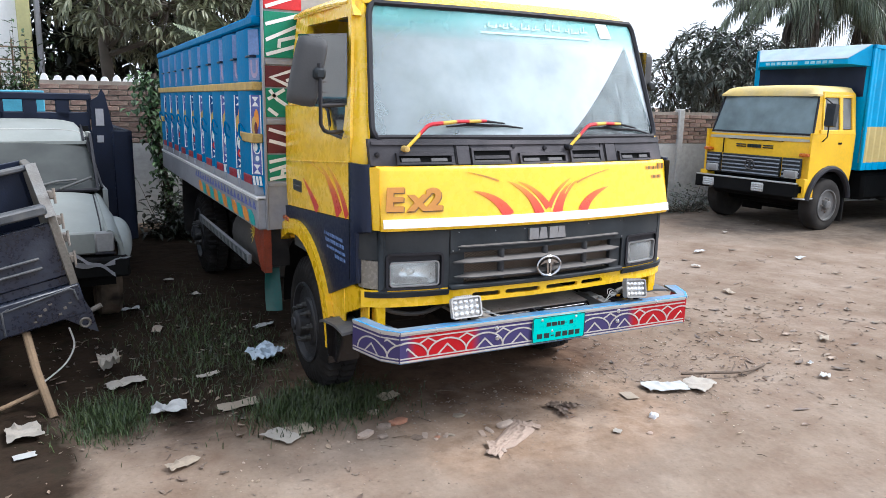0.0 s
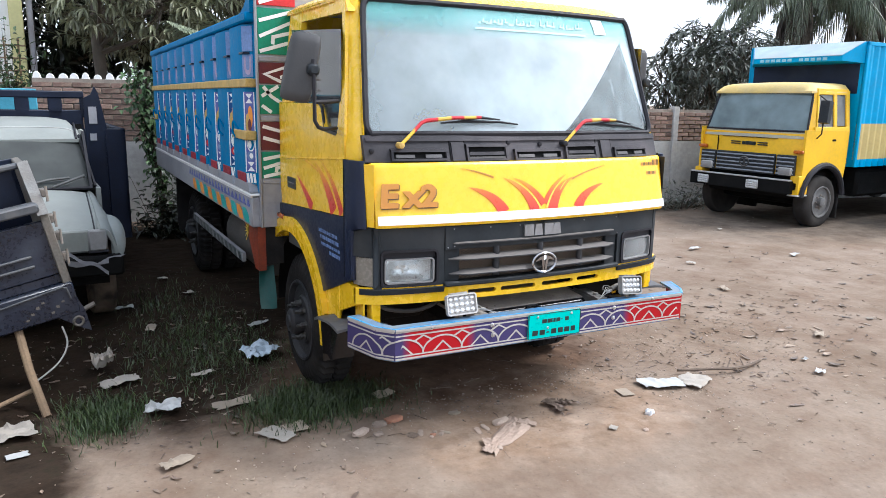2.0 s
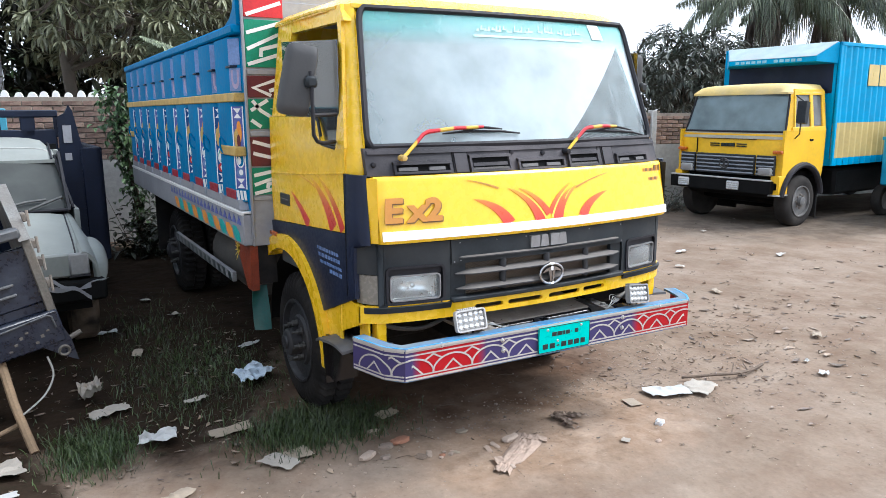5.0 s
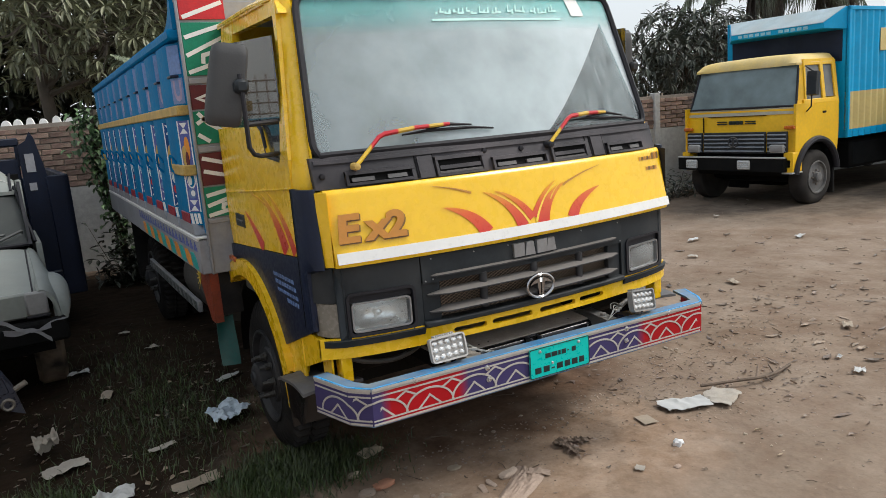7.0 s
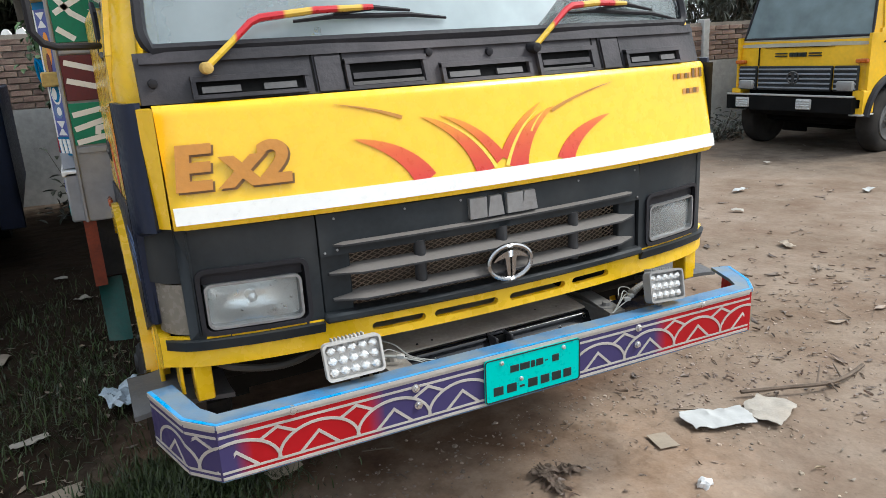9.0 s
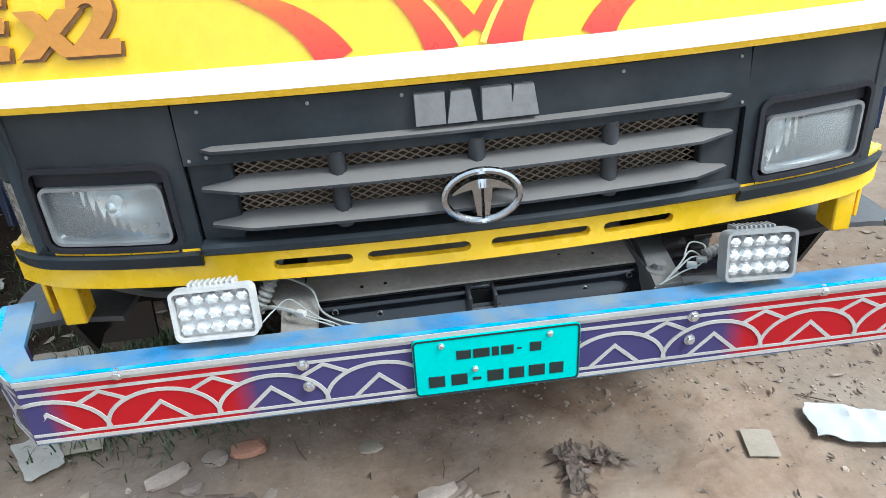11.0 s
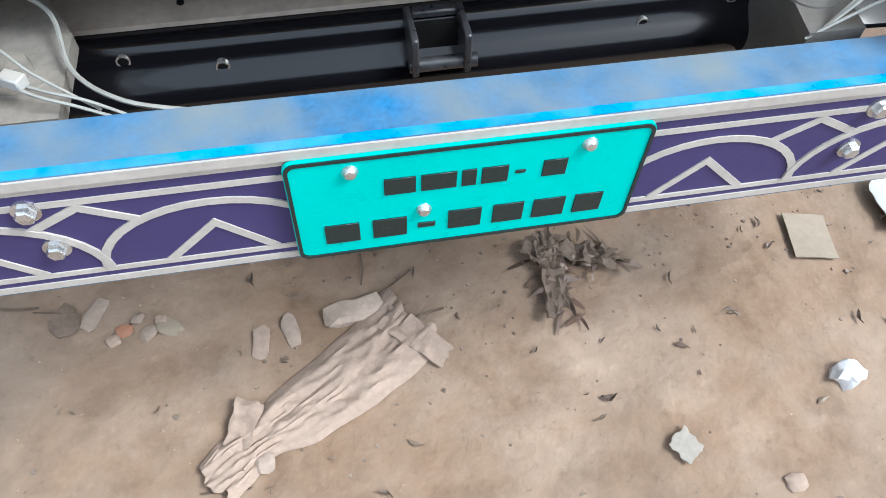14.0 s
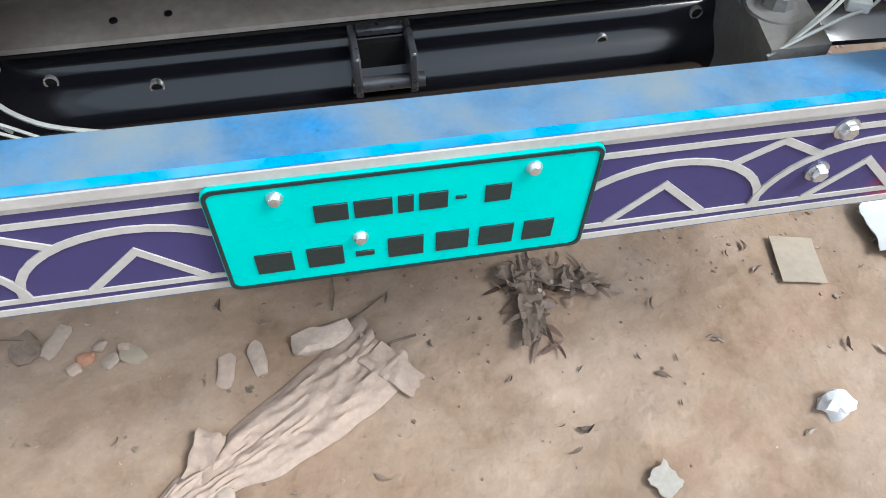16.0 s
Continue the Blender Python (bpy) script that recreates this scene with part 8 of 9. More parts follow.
def palm(name, label, base, height, fronds, material, seed, skirt=0, reach=(2.4, 3.6), lift=(0.2, 1.3), bend=(0.6, 1.75), leaflet=0.78, hang=1.1):
    rng = random.Random(seed)
    t = thing(name, label, "palm tree", "palms")
    b = Vector(base)
    g = Geo()
    n = 14
    g.tube([b + Vector((0.15 * math.sin(2 * i / n), 0, height * i / n - 0.2)) for i in range(n + 1)], [0.17 - 0.05 * i / n + 0.008 * (i % 2) for i in range(n + 1)], 10)
    part("trunk", g, BARK, t)
    top = b + Vector((0.15 * math.sin(2), 0, height - 0.2))
    lf, st = Geo(), Geo()
    for i in range(fronds):
        a = 2 * math.pi * i / fronds + rng.uniform(-0.2, 0.2)
        frond(lf, st, rng, top, a, rng.uniform(*reach), rng.uniform(*lift), rng.uniform(*bend), 48, leaflet, hang)
    tagged(part("midrib", st, material, t), kind="stuff")
    tagged(part("frond", lf, material, t, smooth=0), kind="stuff")
    if skirt:
        lf, st = Geo(), Geo()
        for i in range(skirt):
            a = 2 * math.pi * i / skirt + rng.uniform(-0.2, 0.2)
            frond(lf, st, rng, top + Vector((0, 0, -0.1)), a, rng.uniform(0.7, 1.2), -0.3, rng.uniform(2.4, 3.6), 34, 0.6, 2.0)
        part("dead_skirt", lf, DRYPALM, t, "hanging dead brown fronds", smooth=0)
        tagged(part("dead_midrib", st, DRYPALM, t), kind="stuff")
    return t


palm("coconut_palm", "coconut palm with hanging dead fronds behind the box truck", (16.3, 11.0, 0), 5.45, 26, PALM, 4, 30)
palm("coconut_palm", "coconut palm with drooping grey-brown fronds", (19.3, 10.8, 0), 5.5, 26, PALM, 6, 34)
palm("small_palm", "young palm with stiff fronds beside the mango tree", (0.5, 8.35, 0), 2.35, 17, YOUNGPALM, 9, 0, (1.3, 1.9), (0.5, 1.5), (0.35, 0.9), 0.55, 0.25)

# creeper on a post near the truck's tail
rng = random.Random(12)
cr = thing("creeper", "leafy creeper hanging on a leaning post by the wall", "creeper")
g, lf = Geo(), Geo()
path = smooth_line([(-1.06, 7.4, 0.0), (-1.10, 7.35, 0.8), (-1.20, 7.3, 1.5), (-1.18, 7.3, 2.15)], 8)
g.tube(path, 0.04, 8)
part("post", g, BARK, cr)
for i in range(560):
    t = rng.random() ** 0.6
    p = path[int(t * (len(path) - 1))]
    wide = 0.06 + 0.15 * max(0, t - 0.6) * 2
    q = p + Vector((rng.gauss(0, wide), rng.gauss(0, wide * 0.7), rng.gauss(0, 0.06)))
    leaf(lf, q, Vector((rng.uniform(-1, 1), rng.uniform(-1, 0.3), rng.uniform(-1, 0.1))), Vector((0, 0, 1)), rng.uniform(0.07, 0.13), rng.uniform(0.05, 0.08))
tagged(part("foliage", lf, CREEPER, cr, smooth=0), kind="stuff")


def bush(name, label, c, r, n, ln, material, seed):
    rng = random.Random(seed)
    t = thing(name, label, "bush", "bushes")
    lf, st = Geo(), Geo()
    c, r = Vector(c), Vector(r)
    for i in range(n):
        q = Vector((rng.gauss(0, 0.45), rng.gauss(0, 0.45), abs(rng.gauss(0, 0.5))))
        p = Vector((c.x + q.x * r.x, c.y + q.y * r.y, c.z + q.z * r.z))
        leaf(lf, p, Vector((rng.uniform(-1, 1), rng.uniform(-1, 1), rng.uniform(-0.4, 0.8))), Vector((0, 0, 1)), ln * rng.uniform(0.6, 1.3), ln * 0.4)
        if i % 9 == 0:
            st.tube([(c.x + q.x * 0.2, c.y + q.y * 0.2, c.z - 0.05), p], [0.008, 0.003], 4)
    tagged(part("stem", st, BARK, t), kind="stuff")
    tagged(part("foliage", lf, material, t, smooth=0), kind="stuff")


bush("weed_bush", "low weeds along the foot of the wall", (7.6, 6.4, 0), (1.1, 0.3, 0.4), 420, 0.10, MANGO2, 1)
# weeds coloured near-black for the shadows around them
bush("weed_bush", "low weeds along the foot of the wall", (-0.95, 7.2, 0), (0.5, 0.45, 0.55), 800, 0.12, SHADELEAF, 2)
bush("garden_bush", "green bush beside the far house", (-2.85, 9.9, 1.6), (0.55, 0.3, 0.85), 900, 0.10, CREEPER, 3)

# far house corner with a bamboo lattice
HOUSEW = mat("white_wall_paint", (0.78, 0.78, 0.76), 0.8, var=0.06, scale=2, bump=0.1)
HOUSEY = mat("pale_yellow_paint", (0.55, 0.52, 0.25), 0.8, var=0.1, scale=2)
hs = thing("house", "white house corner with pale yellow column behind the wall", "house")
g = Geo()
g.box(-8.0, -2.82, 12.0, 16.0, -0.05, 7.0)
part("wall", g, HOUSEW, hs)
g = Geo()
g.box(-2.83, -2.62, 11.9, 12.2, 0.0, 7.0, 0.01)
part("column", g, HOUSEY, hs)
g = Geo()
g.tube([(-2.52, 12.0, 0), (-2.50, 12.0, 7.0)], 0.05, 10)
part("drain_pipe", g, GREYBOARD, hs)
lat = thing("lattice_fence", "bamboo lattice fence below the house", "fence")
for i in range(9):
    g = Geo()
    g.tube([(-4.3 + 0.2 * i, 10.9, -0.05), (-4.3 + 0.2 * i, 10.9, 2.72)], 0.016, 6)
    part("upright", g, WOOD, lat)
for i in range(7):
    g = Geo()
    g.tube([(-4.4, 10.88, 1.4 + 0.2 * i), (-2.6, 10.88, 1.4 + 0.2 * i)], 0.014, 6)
    part("cross_bar", g, WOOD, lat)
# white cement merlons on the wall's top
tooth = random.Random(8)
for i in range(8):
    x = 0.06 + 0.155 * i + tooth.uniform(-0.015, 0.015)
    h, w = tooth.uniform(0.055, 0.085), tooth.uniform(0.045, 0.062)
    g = Geo()
    g.prism([(x - w - 0.012, ZW - 0.012), (x + w + 0.012, ZW - 0.012)] + [(x + w * math.cos(math.pi * k / 8) * (1 - 0.25 * math.sin(math.pi * k / 8)), ZW + 0.006 + h * math.sin(math.pi * k / 8) ** 0.8) for k in range(9)], "y", 0.05, 0.13)
    part("coping_tooth", g, HOUSEW, wall)


# ---- litter on the ground ----
PAPER = mat("dirty_paper", (0.37, 0.335, 0.29), 0.85, var=0.15, scale=9, bump=0.3, bscale=25, dust=0.25, dustcol=(0.4, 0.31, 0.23), dscale=9)
WHITEPAPER = mat("white_plastic", (0.47, 0.47, 0.46), 0.5, var=0.06, scale=9, bump=0.2, bscale=25)
CARD = mat("brown_card", (0.31, 0.255, 0.195), 0.85, var=0.15, scale=7, bump=0.25, bscale=30, dust=0.3)
SACK = mat("dusty_cloth", (0.40, 0.30, 0.238), 0.95, var=0.2, scale=9, bump=0.2, bscale=160, dust=0.42, dustcol=(0.20, 0.155, 0.125), dscale=9)
RAG = mat("dark_rag", (0.17, 0.125, 0.095), 0.95, var=0.3, scale=12, bump=0.5, bscale=60)
STONE = mat("stone", (0.34, 0.268, 0.218), 0.9, var=0.2, scale=9, bump=0.4, bscale=40, dust=0.3, dustcol=(0.3, 0.22, 0.16), rand=0.25)
BRICKBIT = mat("brick_bit", (0.36, 0.165, 0.10), 0.9, var=0.2, scale=9, bump=0.4, bscale=50, dust=0.3, dustcol=(0.33, 0.24, 0.18))
LITTERLEAF = leafmat("dead_leaf", (0.185, 0.135, 0.10), var=0.6, trans=0.0)
GRASS = leafmat("grass_blade", (0.042, 0.062, 0.018))
TWIG = mat("twig_bark", (0.13, 0.095, 0.07), 0.9, var=0.3, scale=20)


def crumple(name, label, category, x, y, lx, ly, rot, material, amp, freq, seed, outline=None, nu=16, nv=12, group="", stretch=1.0, ragged=0.22):
    """A creased sheet lying on the soil, with ragged rim."""
    rng = random.Random(seed)
    off = Vector((rng.uniform(0, 90), rng.uniform(0, 90), 0))
    ca, sa = math.cos(radians(rot)), math.sin(radians(rot))
    def fn(u, v):
        a, b = (u - 0.5), (v - 0.5)
        k = 1 + ragged * noise.noise(Vector((a * 3, b * 3, seed)) + off)
        if outline:
            k *= outline(a, b)
        px, py = a * lx * k, b * ly * k
        q = Vector((px * freq * stretch, py * freq / max(0.5, stretch), seed * 1.7)) + off
        warp = Vector((noise.noise(q * 0.7 + Vector((9, 0, 0))), noise.noise(q * 0.7 + Vector((0, 9, 0))), 0)) * 0.9
        ridge = 1 - 2 * abs(noise.noise(q + warp))
        h = amp * (0.4 * ridge + 0.28 * noise.noise(q * 2.7 + warp) + 0.12 * noise.noise(q * 6) + 0.35)
        wx, wy = x + px * ca - py * sa, y + px * sa + py * ca
        return (wx, wy, ground_z(wx, wy) + 0.006 + max(0, h))
    g = Geo()
    g.shell(fn, nu, nv, (0, 0, 0.0025))
    return tagged(part(name, g, material, None, smooth=28), label, category, group)


# large cloth by the bumper, narrow at one end
def long_rag(x, y, ln, wd, rot):
    """A cloth drawn out along one line: long soft folds, a torn narrow end, a wide free end."""
    ca, sa = math.cos(radians(rot)), math.sin(radians(rot))
    def fn(u, v):
        a, b = u, v - 0.5
        width = wd * (0.62 + 0.5 * a - 0.25 * math.exp(-((a - 0.22) / 0.09) ** 2) + 0.06 * noise.noise((a * 9, b, 2)))
        px = (a - 0.5) * ln + 0.05 * b * noise.noise((b * 4, a * 2, 8)) + 0.03 * noise.noise((b * 5.0, 3.3, 1)) * (1 if a < 0.1 or a > 0.9 else 0)
        py = b * width + 0.012 * math.sin(5 * a + 1)
        fold = 0.5 + 0.5 * math.sin(17 * b + 3.0 * math.sin(3.1 * a + 0.6) + 2 * noise.noise((a * 3, b * 2, 5)))
        edge = max(0.0, 1 - (2 * abs(b)) ** 4)
        h = edge * (0.0035 * fold ** 1.5 + 0.005 + 0.004 * noise.noise((a * 6, b * 5, 1)) + 0.003 * noise.noise((a * 17, b * 9, 3)) + 0.005 * (1 - 2 * abs(noise.noise((a * 5 + b * 7, b * 9 - a * 3, 4)))) + 0.005 * (1 - 2 * abs(noise.noise((a * 9 + b * 3, b * 4 - a * 4, 7)))))
        wx, wy = x + px * ca - py * sa, y + px * sa + py * ca
        return (wx, wy, ground_z(wx, wy) + 0.003 + max(0, h))
    g = Geo()
    g.shell(fn, 64, 30, (0, 0, 0.002))
    return tagged(part("rag_cloth", g, SACK, None, smooth=50), "large dusty beige cloth rag crumpled on the soil", "rag")


long_rag(-0.215, 0.115, 0.46, 0.155, 36)
crumple("rag_cloth", "rolled end of dusty beige cloth", "rag", -0.35, 0.082, 0.085, 0.05, 70, SACK, 0.022, 14, 33, None, 16, 10)
crumple("rag_cloth", "torn strip of dusty beige cloth", "rag", -0.03, 0.195, 0.15, 0.05, -45, SACK, 0.014, 22, 5, None, 16, 8)
crumple("paper_sheet", "dirty white paper sheet with curled edge", "paper", 1.15, 0.30, 0.30, 0.15, -18, WHITEPAPER, 0.03, 8, 11, None, 18, 10)
crumple("paper_sheet", "grey-brown paper lying beside the white sheet", "paper", 1.39, 0.24, 0.22, 0.18, 20, PAPER, 0.03, 9, 12, None, 14, 10)
crumple("plastic_scrap", "small white plastic scrap on the soil", "plastic scrap", 2.30, -0.06, 0.09, 0.06, 30, WHITEPAPER, 0.03, 26, 14, None, 10, 8)
crumple("plastic_scrap", "small white plastic scrap on the soil", "plastic scrap", 2.44, 0.16, 0.05, 0.03, 10, WHITEPAPER, 0.02, 26, 15, None, 8, 6)
crumple("plastic_bag", "torn white plastic bag on the dark soil", "plastic bag", -1.87, 1.27, 0.20, 0.14, -10, WHITEPAPER, 0.08, 9, 16, None, 22, 16)
crumple("card_piece", "flat brown cardboard piece", "cardboard", -1.30, 0.70, 0.25, 0.12, 8, CARD, 0.010, 6, 17, None, 8, 6, ragged=0.03)
crumple("card_piece", "flat dirty cardboard piece", "cardboard", -1.47, 1.22, 0.24, 0.10, 4, CARD, 0.012, 6, 18, None, 8, 6)
crumple("plastic_bag", "crushed grey plastic sack", "plastic bag", -2.14, 2.15, 0.12, 0.15, 8, PAPER, 0.17, 14, 19, None, 16, 16)
crumple("paper_scrap", "dirty grey paper scraps on dark soil", "paper", -2.06, 1.84, 0.24, 0.10, 15, PAPER, 0.04, 12, 20, None, 12, 8)
crumple("paper_scrap", "pale paper scrap beside the cart", "paper", -2.62, 1.30, 0.16, 0.22, 8, PAPER, 0.05, 10, 21, None, 10, 10)
crumple("paper_scrap", "small printed paper scrap", "paper", -2.61, 1.02, 0.10, 0.06, 10, WHITEPAPER, 0.01, 12, 22, None, 6, 5)
crumple("paper_scrap", "curled brown paper scrap", "paper", -1.89, 0.58, 0.16, 0.08, 25, CARD, 0.03, 14, 23, None, 10, 6)
crumple("paper_scrap", "curled brown paper scrap", "paper", -1.56, 1.76, 0.16, 0.05, 20, PAPER, 0.03, 14, 24, None, 10, 6)
crumple("plastic_bag", "torn bluish plastic bag by the front wheel", "plastic bag", -1.12, 1.98, 0.22, 0.20, 30, mat("blue_white_plastic", (0.5, 0.58, 0.66), 0.4, var=0.2, scale=14), 0.10, 13, 25, None, 14, 14)
crumple("paper_scrap", "pale stained paper under the bumper", "paper", -1.36, 0.66, 0.12, 0.2, 30, PAPER, 0.02, 10, 26, None, 10, 10)
crumple("paper_scrap", "small pale torn scrap", "paper", 0.388, -0.095, 0.044, 0.046, 30, PAPER, 0.004, 25, 27, None, 9, 8, ragged=0.45)
crumple("cardboard_square", "square grey-brown cardboard tile", "cardboard", 0.822, 0.29, 0.09, 0.115, -12, CARD, 0.004, 5, 28, None, 8, 8, ragged=0.02)
for i, (x, y, r) in enumerate(((2.9, 3.0, 20), (3.6, 1.9, 70), (4.9, 3.5, 10), (4.2, 2.9, 120), (2.7, 4.3, 40), (5.8, 2.7, 15), (6.4, 4.4, 60), (3.1, 0.5, 33), (-1.9, 3.6, 10), (-1.3, 3.9, 40), (-1.75, 2.9, 70), (-0.95, 2.7, 20), (-1.45, 4.6, 0), (-0.62, 0.9, 12), (4.0, 4.9, 12), (5.1, 5.1, 70))):
    crumple("paper_scrap", "small pale scrap of litter on the soil", "paper", x, y, 0.10 + 0.04 * (i % 3), 0.07, r, (PAPER, CARD, WHITEPAPER)[i % 3], 0.035, 15, 40 + i, None, 8, 6, "scattered scraps")


def lump(name, label, category, x, y, sx, sy, sz, rot, material, seed, rough=0.25, group=""):
    rng = random.Random(seed)
    bm = bmesh.new()
    bmesh.ops.create_icosphere(bm, subdivisions=2, radius=1)
    for v in bm.verts:
        q = v.co.copy()
        k = 1 + rough * noise.noise(q * 1.7 + Vector((seed, 0, 0)))
        m_ = max(abs(q.x), abs(q.y), abs(q.z))
        q = q.lerp(q / m_, 0.72) * k
        v.co = (q.x * sx / 2, q.y * sy / 2, q.z * sz / 2)
    g = Geo()
    g.add([v.co for v in bm.verts], [[v.index for v in f.verts] for f in bm.faces], pose(x, y, ground_z(x, y) + sz * 0.32, rng.uniform(-9, 9), rng.uniform(-9, 9), rot))
    bm.free()
    return tagged(part(name, g, material, None, smooth=25), label, category, group)


for i, (x, y, sx, sy, sz, r, m_, nm) in enumerate((
        (-0.70, 0.56, 0.105, 0.07, 0.055, 8, BRICKBIT, "brick_piece"), (-0.80, 0.54, 0.085, 0.06, 0.04, -30, STONE, "stone"), (-0.32, 0.51, 0.075, 0.06, 0.02, 5, CARD, "stone"), (-0.14, 0.277, 0.108, 0.055, 0.05, 10, STONE, "stone"),
        (-0.32, 0.01, 0.035, 0.035, 0.03, 0, STONE, "stone"), (-0.624, 0.358, 0.075, 0.032, 0.014, 62, STONE, "stone"), (-0.93, 0.49, 0.13, 0.06, 0.05, 40, STONE, "stone"), (-0.85, 0.43, 0.06, 0.045, 0.04, 0, STONE, "stone"), (-0.485, 0.308, 0.05, 0.035, 0.012, -30, CARD, "stone"),
        (-0.78, 0.74, 0.07, 0.05, 0.04, 0, STONE, "stone"), (-0.316, 0.242, 0.032, 0.07, 0.014, -8, SACK, "stone"), (-0.259, 0.258, 0.028, 0.07, 0.02, 12, STONE, "stone"), (-0.567, 0.313, 0.03, 0.022, 0.02, 5, BRICKBIT, "brick_piece"), (-0.544, 0.335, 0.025, 0.02, 0.02, 70, STONE, "stone"), (-0.522, 0.30, 0.032, 0.026, 0.018, 40, STONE, "stone"), (-0.50, 0.325, 0.022, 0.018, 0.016, 0, SACK, "stone"), (-0.585, 0.295, 0.026, 0.022, 0.016, 20, SACK, "stone"), (-0.679, 0.352, 0.05, 0.075, 0.02, 30, RAG, "stone"), (0.55, -0.185, 0.035, 0.03, 0.02, 0, SACK, "stone"))):
    sz *= 0.6
    lump(nm, "broken brick piece on the soil" if nm == "brick_piece" else "dusty pale stone on the soil", "brick" if nm == "brick_piece" else "stone", x, y, sx, sy, sz, r, m_, 100 + i, 0.3, "rubble by the bumper")

lump("crumpled_paper", "small crumpled ball of white paper", "paper", 0.738, -0.018, 0.058, 0.05, 0.036, 20, mat("clean_white_paper", (0.74, 0.74, 0.75), 0.6, var=0.08, scale=30, bump=0.4, bscale=45), 13, 0.75)


def shard(g, rng, x, y, size, lift=0.007):
    """A dead leaf scrap: a curled, uneven blade that lies close to the soil."""
    a = rng.uniform(0, 6.28)
    ca, sa = math.cos(a), math.sin(a)
    w, bow, cup = size * rng.uniform(0.18, 0.42), rng.uniform(-0.25, 0.25), rng.uniform(-0.3, 1.0)
    top = lift * min(1.4, size / 0.03)
    k = len(g.v)
    for i, f in enumerate((0.12, 0.85, 1.0, 0.55, 0.1)):
        u = i / 4 - 0.5
        mid = bow * (1 - 4 * u * u)
        for q in (-0.5, 0.0, 0.5):
            v = mid * size + q * w * f * rng.uniform(0.7, 1.3)
            px, py = x + u * size * ca - v * sa, y + u * size * sa + v * ca
            g.v.append((px, py, ground_z(px, py) + 0.0015 + top * (0.25 + cup * (abs(q) * 1.2 + u * u) + 0.25 * rng.random())))
    g.f += [(k + 3 * i + j, k + 3 * i + j + 1, k + 3 * i + j + 4, k + 3 * i + j + 3) for i in range(4) for j in range(2)]


# dry leaf clump under the plate: curled strips
rng = random.Random(91)
g = Geo()
for i in range(90):
    if i < 55:
        x, y = rng.uniform(0.215, 0.40), rng.gauss(0.315, 0.016)
    else:
        x, y = rng.gauss(0.262, 0.014), rng.uniform(0.18, 0.33)
    a, ln = rng.uniform(0, 6.28), rng.uniform(0.02, 0.06)
    z = ground_z(x, y) + 0.004
    d = Vector((math.cos(a), math.sin(a), 0))
    pts = [Vector((x, y, z + rng.uniform(0, 0.010))), Vector((x, y, z + rng.uniform(0.002, 0.020))) + d * ln * 0.5, Vector((x, y, z + rng.uniform(0, 0.012))) + d * ln + Vector((-d.y, d.x, 0)) * rng.uniform(-0.015, 0.015)]
    line = smooth_line(pts, 3)
    sd = Vector((-d.y, d.x, rng.uniform(-0.6, 0.6))) * rng.uniform(0.002, 0.007)
    k = len(g.v)
    for q, p in enumerate(line):
        f = math.sin(math.pi * (0.1 + 0.8 * q / (len(line) - 1)))
        g.v += [tuple(p + sd * f), tuple(p - sd * f)]
    g.f += [(k + 2 * q, k + 2 * q + 1, k + 2 * q + 3, k + 2 * q + 2) for q in range(len(line) - 1)]
for rx, ry, lx, ly, rot, sd in ((0.255, 0.275, 0.05, 0.17, -6, 61), (0.325, 0.325, 0.16, 0.05, -18, 62), (0.25, 0.345, 0.07, 0.06, 20, 63)):
    crumple("torn_rag", "torn dark brown rag tangled with dry leaves", "rag", rx, ry, lx, ly, rot, RAG, 0.03, 26, sd, None, 20, 14, "", 1.0, 0.6)
tagged(part("dry_leaf_clump", g, leafmat("brown_leaf_clump", (0.19, 0.13, 0.095)), None, smooth=0), "clump of curled dry brown leaves on the soil", "leaf litter", kind="stuff")

# a forked dry branch
br = thing("dry_branch", "forked dry branch lying on the soil", "branch")
g = Geo()
g.tube(smooth_line([(1.40, 0.40, 0.02), (1.58, 0.31, 0.03), (1.76, 0.24, 0.03), (1.92, 0.24, 0.025), (2.10, 0.28, 0.02)]), 0.010, 6)
part("stem", g, TWIG, br)
for a, b in (((1.72, 0.25, 0.03), (1.86, 0.34, 0.06)), ((1.80, 0.24, 0.03), (1.74, 0.16, 0.03)), ((1.88, 0.24, 0.03), (1.96, 0.34, 0.04))):
    g = Geo()
    g.tube([a, b], [0.007, 0.003], 5)
    part("side_twig", g, TWIG, br)

rng = random.Random(77)


def scatter(n, spread):
    while n > 0:
        x, y = spread()
        n -= 1
        yield x, y


def yard():
    """Random places, thick ahead of and beside the truck, thin farther off."""
    k = rng.random()
    if k < 0.40:
        return rng.gauss(0.7, 0.9), rng.gauss(0.55, 0.38)
    if k < 0.62:
        return rng.uniform(1.0, 7.0), rng.uniform(0.0, 6.0)
    if k < 0.82:
        return rng.uniform(-2.8, -0.5), rng.uniform(0.3, 4.5)
    return rng.uniform(-2.5, 3.2), rng.uniform(-1.3, 1.4)


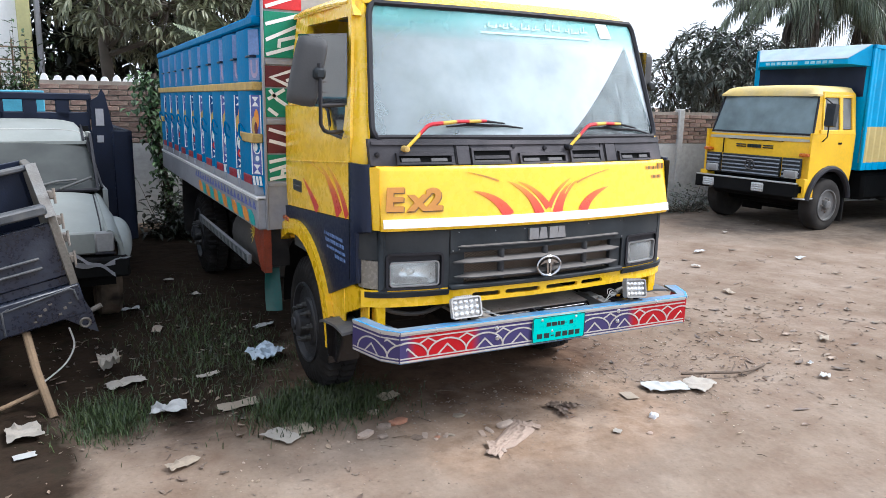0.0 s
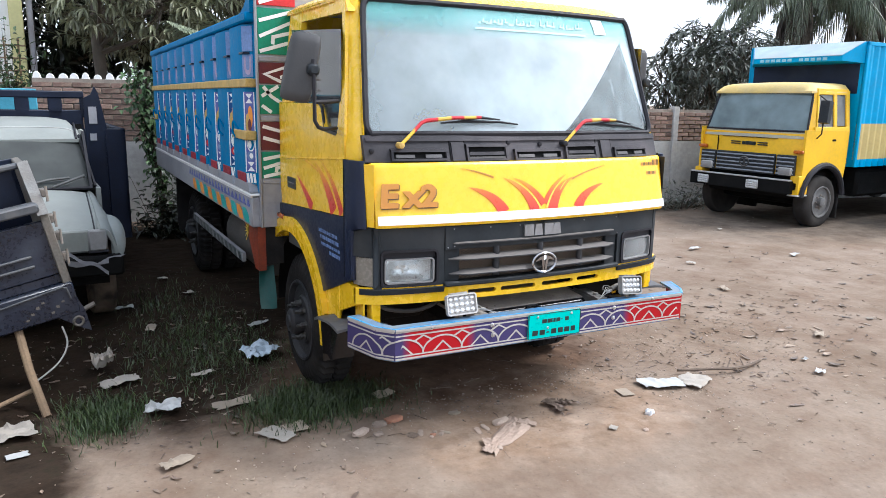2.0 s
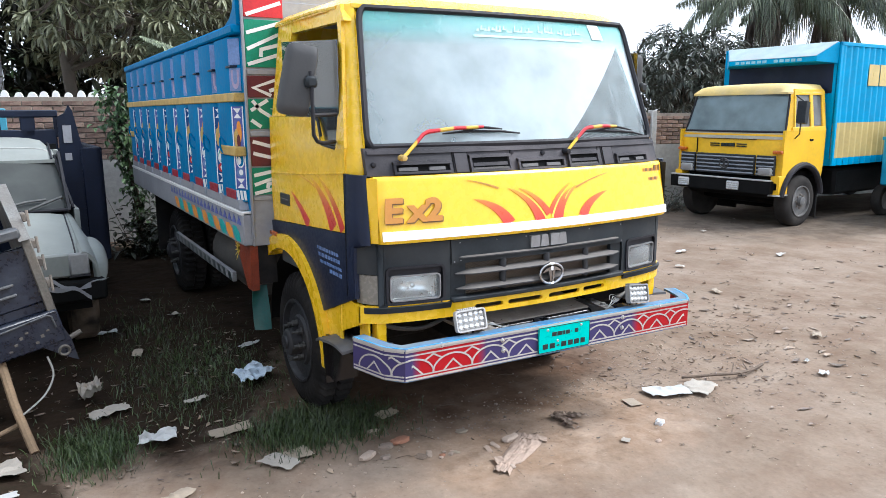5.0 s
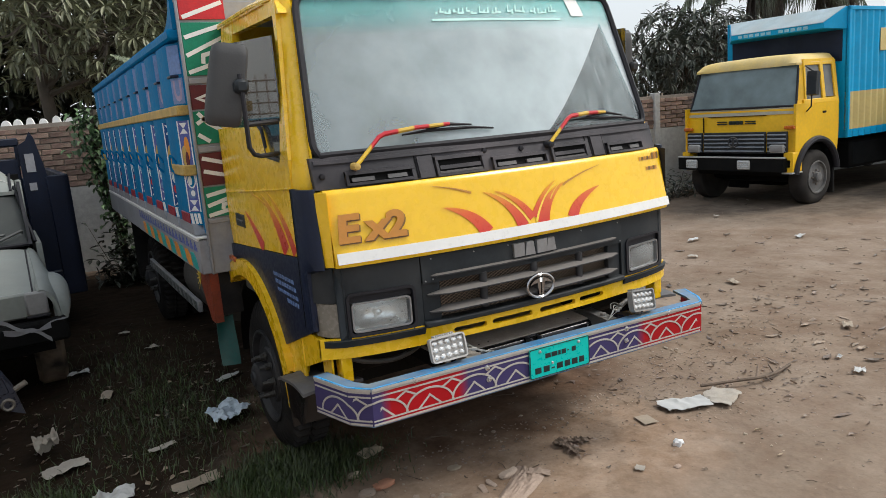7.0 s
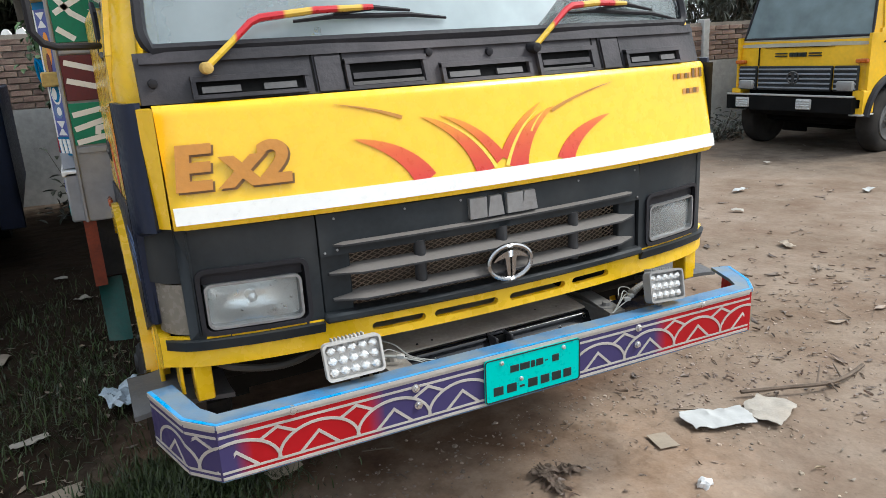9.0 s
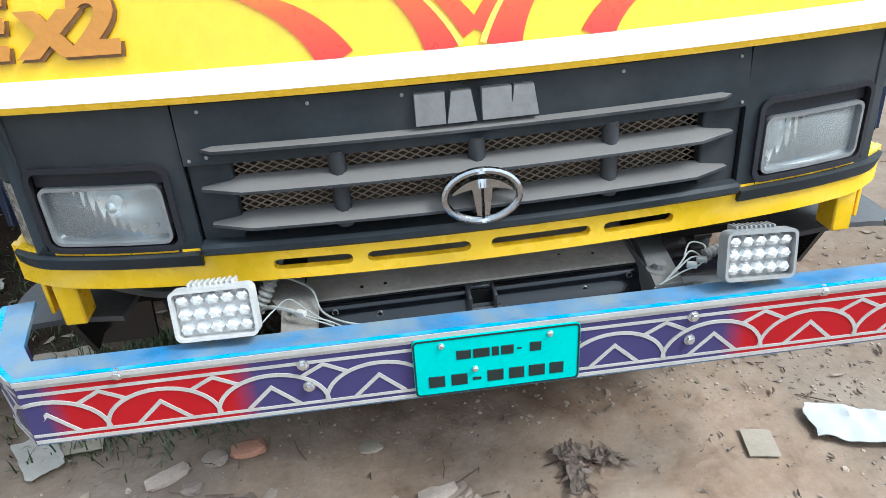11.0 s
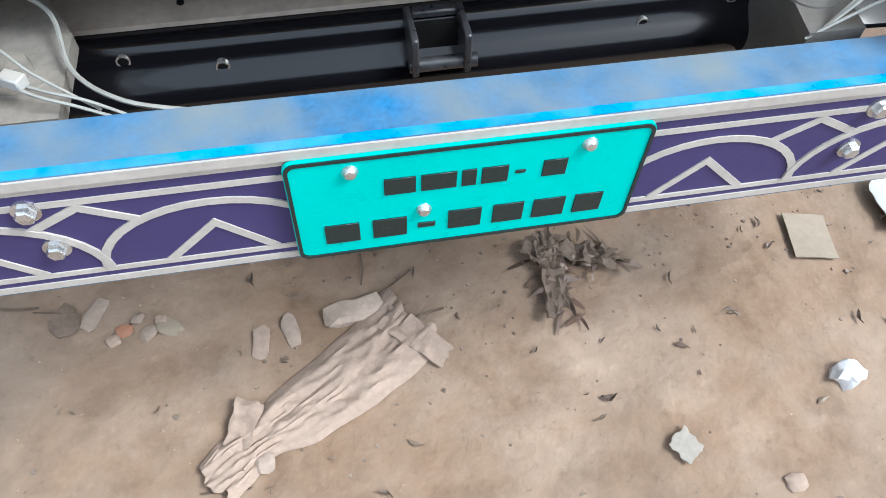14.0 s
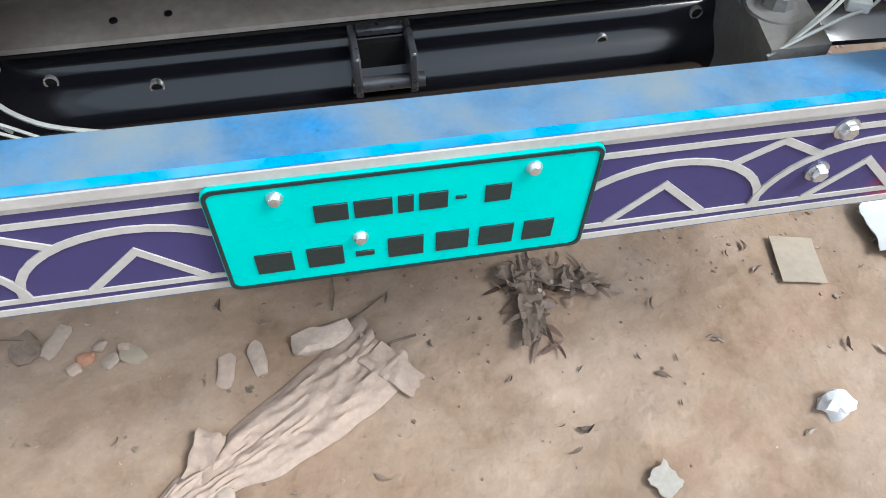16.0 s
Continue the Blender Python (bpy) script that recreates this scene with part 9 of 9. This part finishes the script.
g = Geo()
for x, y in scatter(1300, yard):
    if -0.9 < x < 1.3 and y < 0.6 and rng.random() < 0.6:
        continue
    shard(g, rng, x, y, rng.choice((0.008, 0.012, 0.018, 0.03)), 0.008)
for i in range(1100):  # larger fallen leaves, thick beside the truck
    x, y = (rng.uniform(0.6, 4.5), rng.gauss(0.9, 0.9)) if i % 3 else (rng.uniform(-2.6, -0.6), rng.uniform(0.2, 3.2))
    if y < 0.28 or (y < 0.8 and (x < 0.9 or rng.random() < 0.35)):
        continue
    shard(g, rng, x, y, rng.choice((0.014, 0.02, 0.028, 0.04, 0.06)), 0.011)
for i in range(260):
    x, y = rng.uniform(-2.7, 0.2), rng.gauss(-0.1, 0.55)
    shard(g, rng, x, y, rng.choice((0.014, 0.02, 0.03, 0.045, 0.07)) if x < -0.9 else rng.choice((0.006, 0.009, 0.014)))
for i in range(650):
    x, y = rng.uniform(1.1, 8.0), abs(rng.gauss(0.0, 2.8)) - 0.4
    if noise.noise((x * 0.8, y * 0.8, 5.5)) < rng.uniform(-0.45, 0.15):
        continue
    shard(g, rng, x, y, rng.choice((0.012, 0.02, 0.03, 0.06, 0.12)), 0.010)
for i in range(220):
    x, y = rng.uniform(0.95, 2.9), rng.uniform(-0.5, 1.3)
    shard(g, rng, x, y, rng.choice((0.016, 0.024, 0.034, 0.05)), 0.011)
tagged(part("leaf_litter", g, LITTERLEAF, None, smooth=0), "dead brown leaves and chaff scattered on the soil", "leaf litter", kind="stuff")
g = Geo()
for x, y in scatter(4200, yard):
    if 0.1 < x < 1.0 and -0.5 < y < 0.35 and rng.random() < 0.6:
        continue
    if ((x < -0.7 and y > 0.5) or (x < 1.2 and y > 0.8)) and rng.random() < 0.9:
        continue
    s = rng.uniform(0.002, 0.009) * (1.6 if rng.random() < 0.08 else 1) * (0.55 if abs(x) < 1.0 and y < 0.5 else 1)
    z = ground_z(x, y)
    a = rng.uniform(0, 3)
    low = [(x + s * math.cos(a + k * 1.047) * rng.uniform(0.75, 1.2), y + s * math.sin(a + k * 1.047) * rng.uniform(0.75, 1.2), z - 0.002) for k in range(6)]
    hi = s * rng.uniform(0.35, 0.7)
    top = [(x + (p[0] - x) * 0.68, y + (p[1] - y) * 0.68, z + hi * rng.uniform(0.7, 1.1)) for p in low]
    g.add(low + top, [(k, (k + 1) % 6, 6 + (k + 1) % 6, 6 + k) for k in range(6)] + [(6, 7, 8, 9, 10, 11)])
PEBBLE = leafmat("pebble", (0.235, 0.178, 0.138))
tagged(part("gravel", g, PEBBLE, None, smooth=0), "small pebbles and clods on the soil", "gravel", kind="stuff")
g = Geo()
for x, y in scatter(80, yard):
    if 0.1 < x < 1.0 and -0.5 < y < 0.4:
        continue
    a, ln = rng.uniform(0, 6.28), rng.uniform(0.03, 0.14)
    z = ground_z(x, y) + 0.004
    g.tube([(x, y, z), (x + ln * 0.5 * math.cos(a), y + ln * 0.5 * math.sin(a), z + 0.006), (x + ln * math.cos(a + 0.12), y + ln * math.sin(a + 0.12), z + 0.002)], rng.uniform(0.0012, 0.003), 4)
tagged(part("twig_litter", g, TWIG, None), "broken dry twigs scattered on the soil", "twigs", kind="stuff")
g = Geo()
for cx, cy, rx, ry, n in ((-1.02, 0.98, 0.34, 0.24, 6500), (-2.2, 1.35, 0.20, 0.26, 2200), (-1.45, 2.2, 0.5, 0.7, 2200), (-1.5, 3.4, 0.45, 0.9, 900)):
    for i in range(n):
        x, y = cx + rng.gauss(0, rx * 0.6), cy + rng.gauss(0, ry * 0.6)
        z = ground_z(x, y)
        a, h, l2 = rng.uniform(0, 6.28), rng.uniform(0.012, 0.075), rng.uniform(0.01, 0.07)
        dx, dy = math.cos(a), math.sin(a)
        w = rng.uniform(0.0015, 0.003)
        g.add([(x - dy * w, y + dx * w, z - 0.003), (x + dy * w, y - dx * w, z - 0.003), (x + dx * l2 * 0.4 + dy * w, y + dy * l2 * 0.4 - dx * w, z + h * 0.6), (x + dx * l2 * 0.4 - dy * w, y + dy * l2 * 0.4 + dx * w, z + h * 0.6), (x + dx * l2, y + dy * l2, z + h)], [(0, 1, 2, 3), (3, 2, 4)])
tagged(part("grass", g, GRASS, None, smooth=0), "sparse green grass tufts by the front wheel", "grass", kind="stuff")

# ---- bricks of the boundary wall, last ----
def brick_mesh(w, seed):
    rng = random.Random(seed)
    g = Geo()
    g.box(0.006, w - 0.006, -0.012, 0.05, 0.006, 0.069, 0.006)
    g.v = [(x + rng.uniform(-0.003, 0.003), y + rng.uniform(-0.004, 0.004), z + rng.uniform(-0.003, 0.003)) for x, y, z in g.v]
    me = bpy.data.meshes.new("brick")
    me.from_pydata(g.v, [], g.f)
    me.materials.append(BRICK)
    return me


BRICKS = [brick_mesh(0.25, i) for i in range(5)]
COURSES = int((ZW - ZP) / 0.075)
near, rest = 0, Geo()
rng = random.Random(5)
# the stretches that show: beside the pickup and between the trucks
for c in range(COURSES):
    z = ZP + 0.004 + 0.075 * c
    x = -0.125 * (c % 2)
    while x < (WLEN - 0.25 if z + 0.075 < ZR + 0.01 else XR - 0.2):
        show = x < 2.3 or 9.6 < x < 11.6
        if show and near < 300:
            ob = new("brick", BRICKS[rng.randrange(5)])
            ob.parent = wall
            ob.matrix_basis = pose(x, 0.0 + rng.uniform(-0.006, 0.006), z)
            near += 1
        else:
            rest.add(*((lambda gg: (gg.v, gg.f))(Geo().box(x + 0.006, x + 0.244, -0.012 + rng.uniform(-0.005, 0.005), 0.05, z + 0.006, z + 0.069, 0.004))))
        x += 0.25
tagged(part("brickwork", rest, BRICK, wall, smooth=0), kind="stuff")
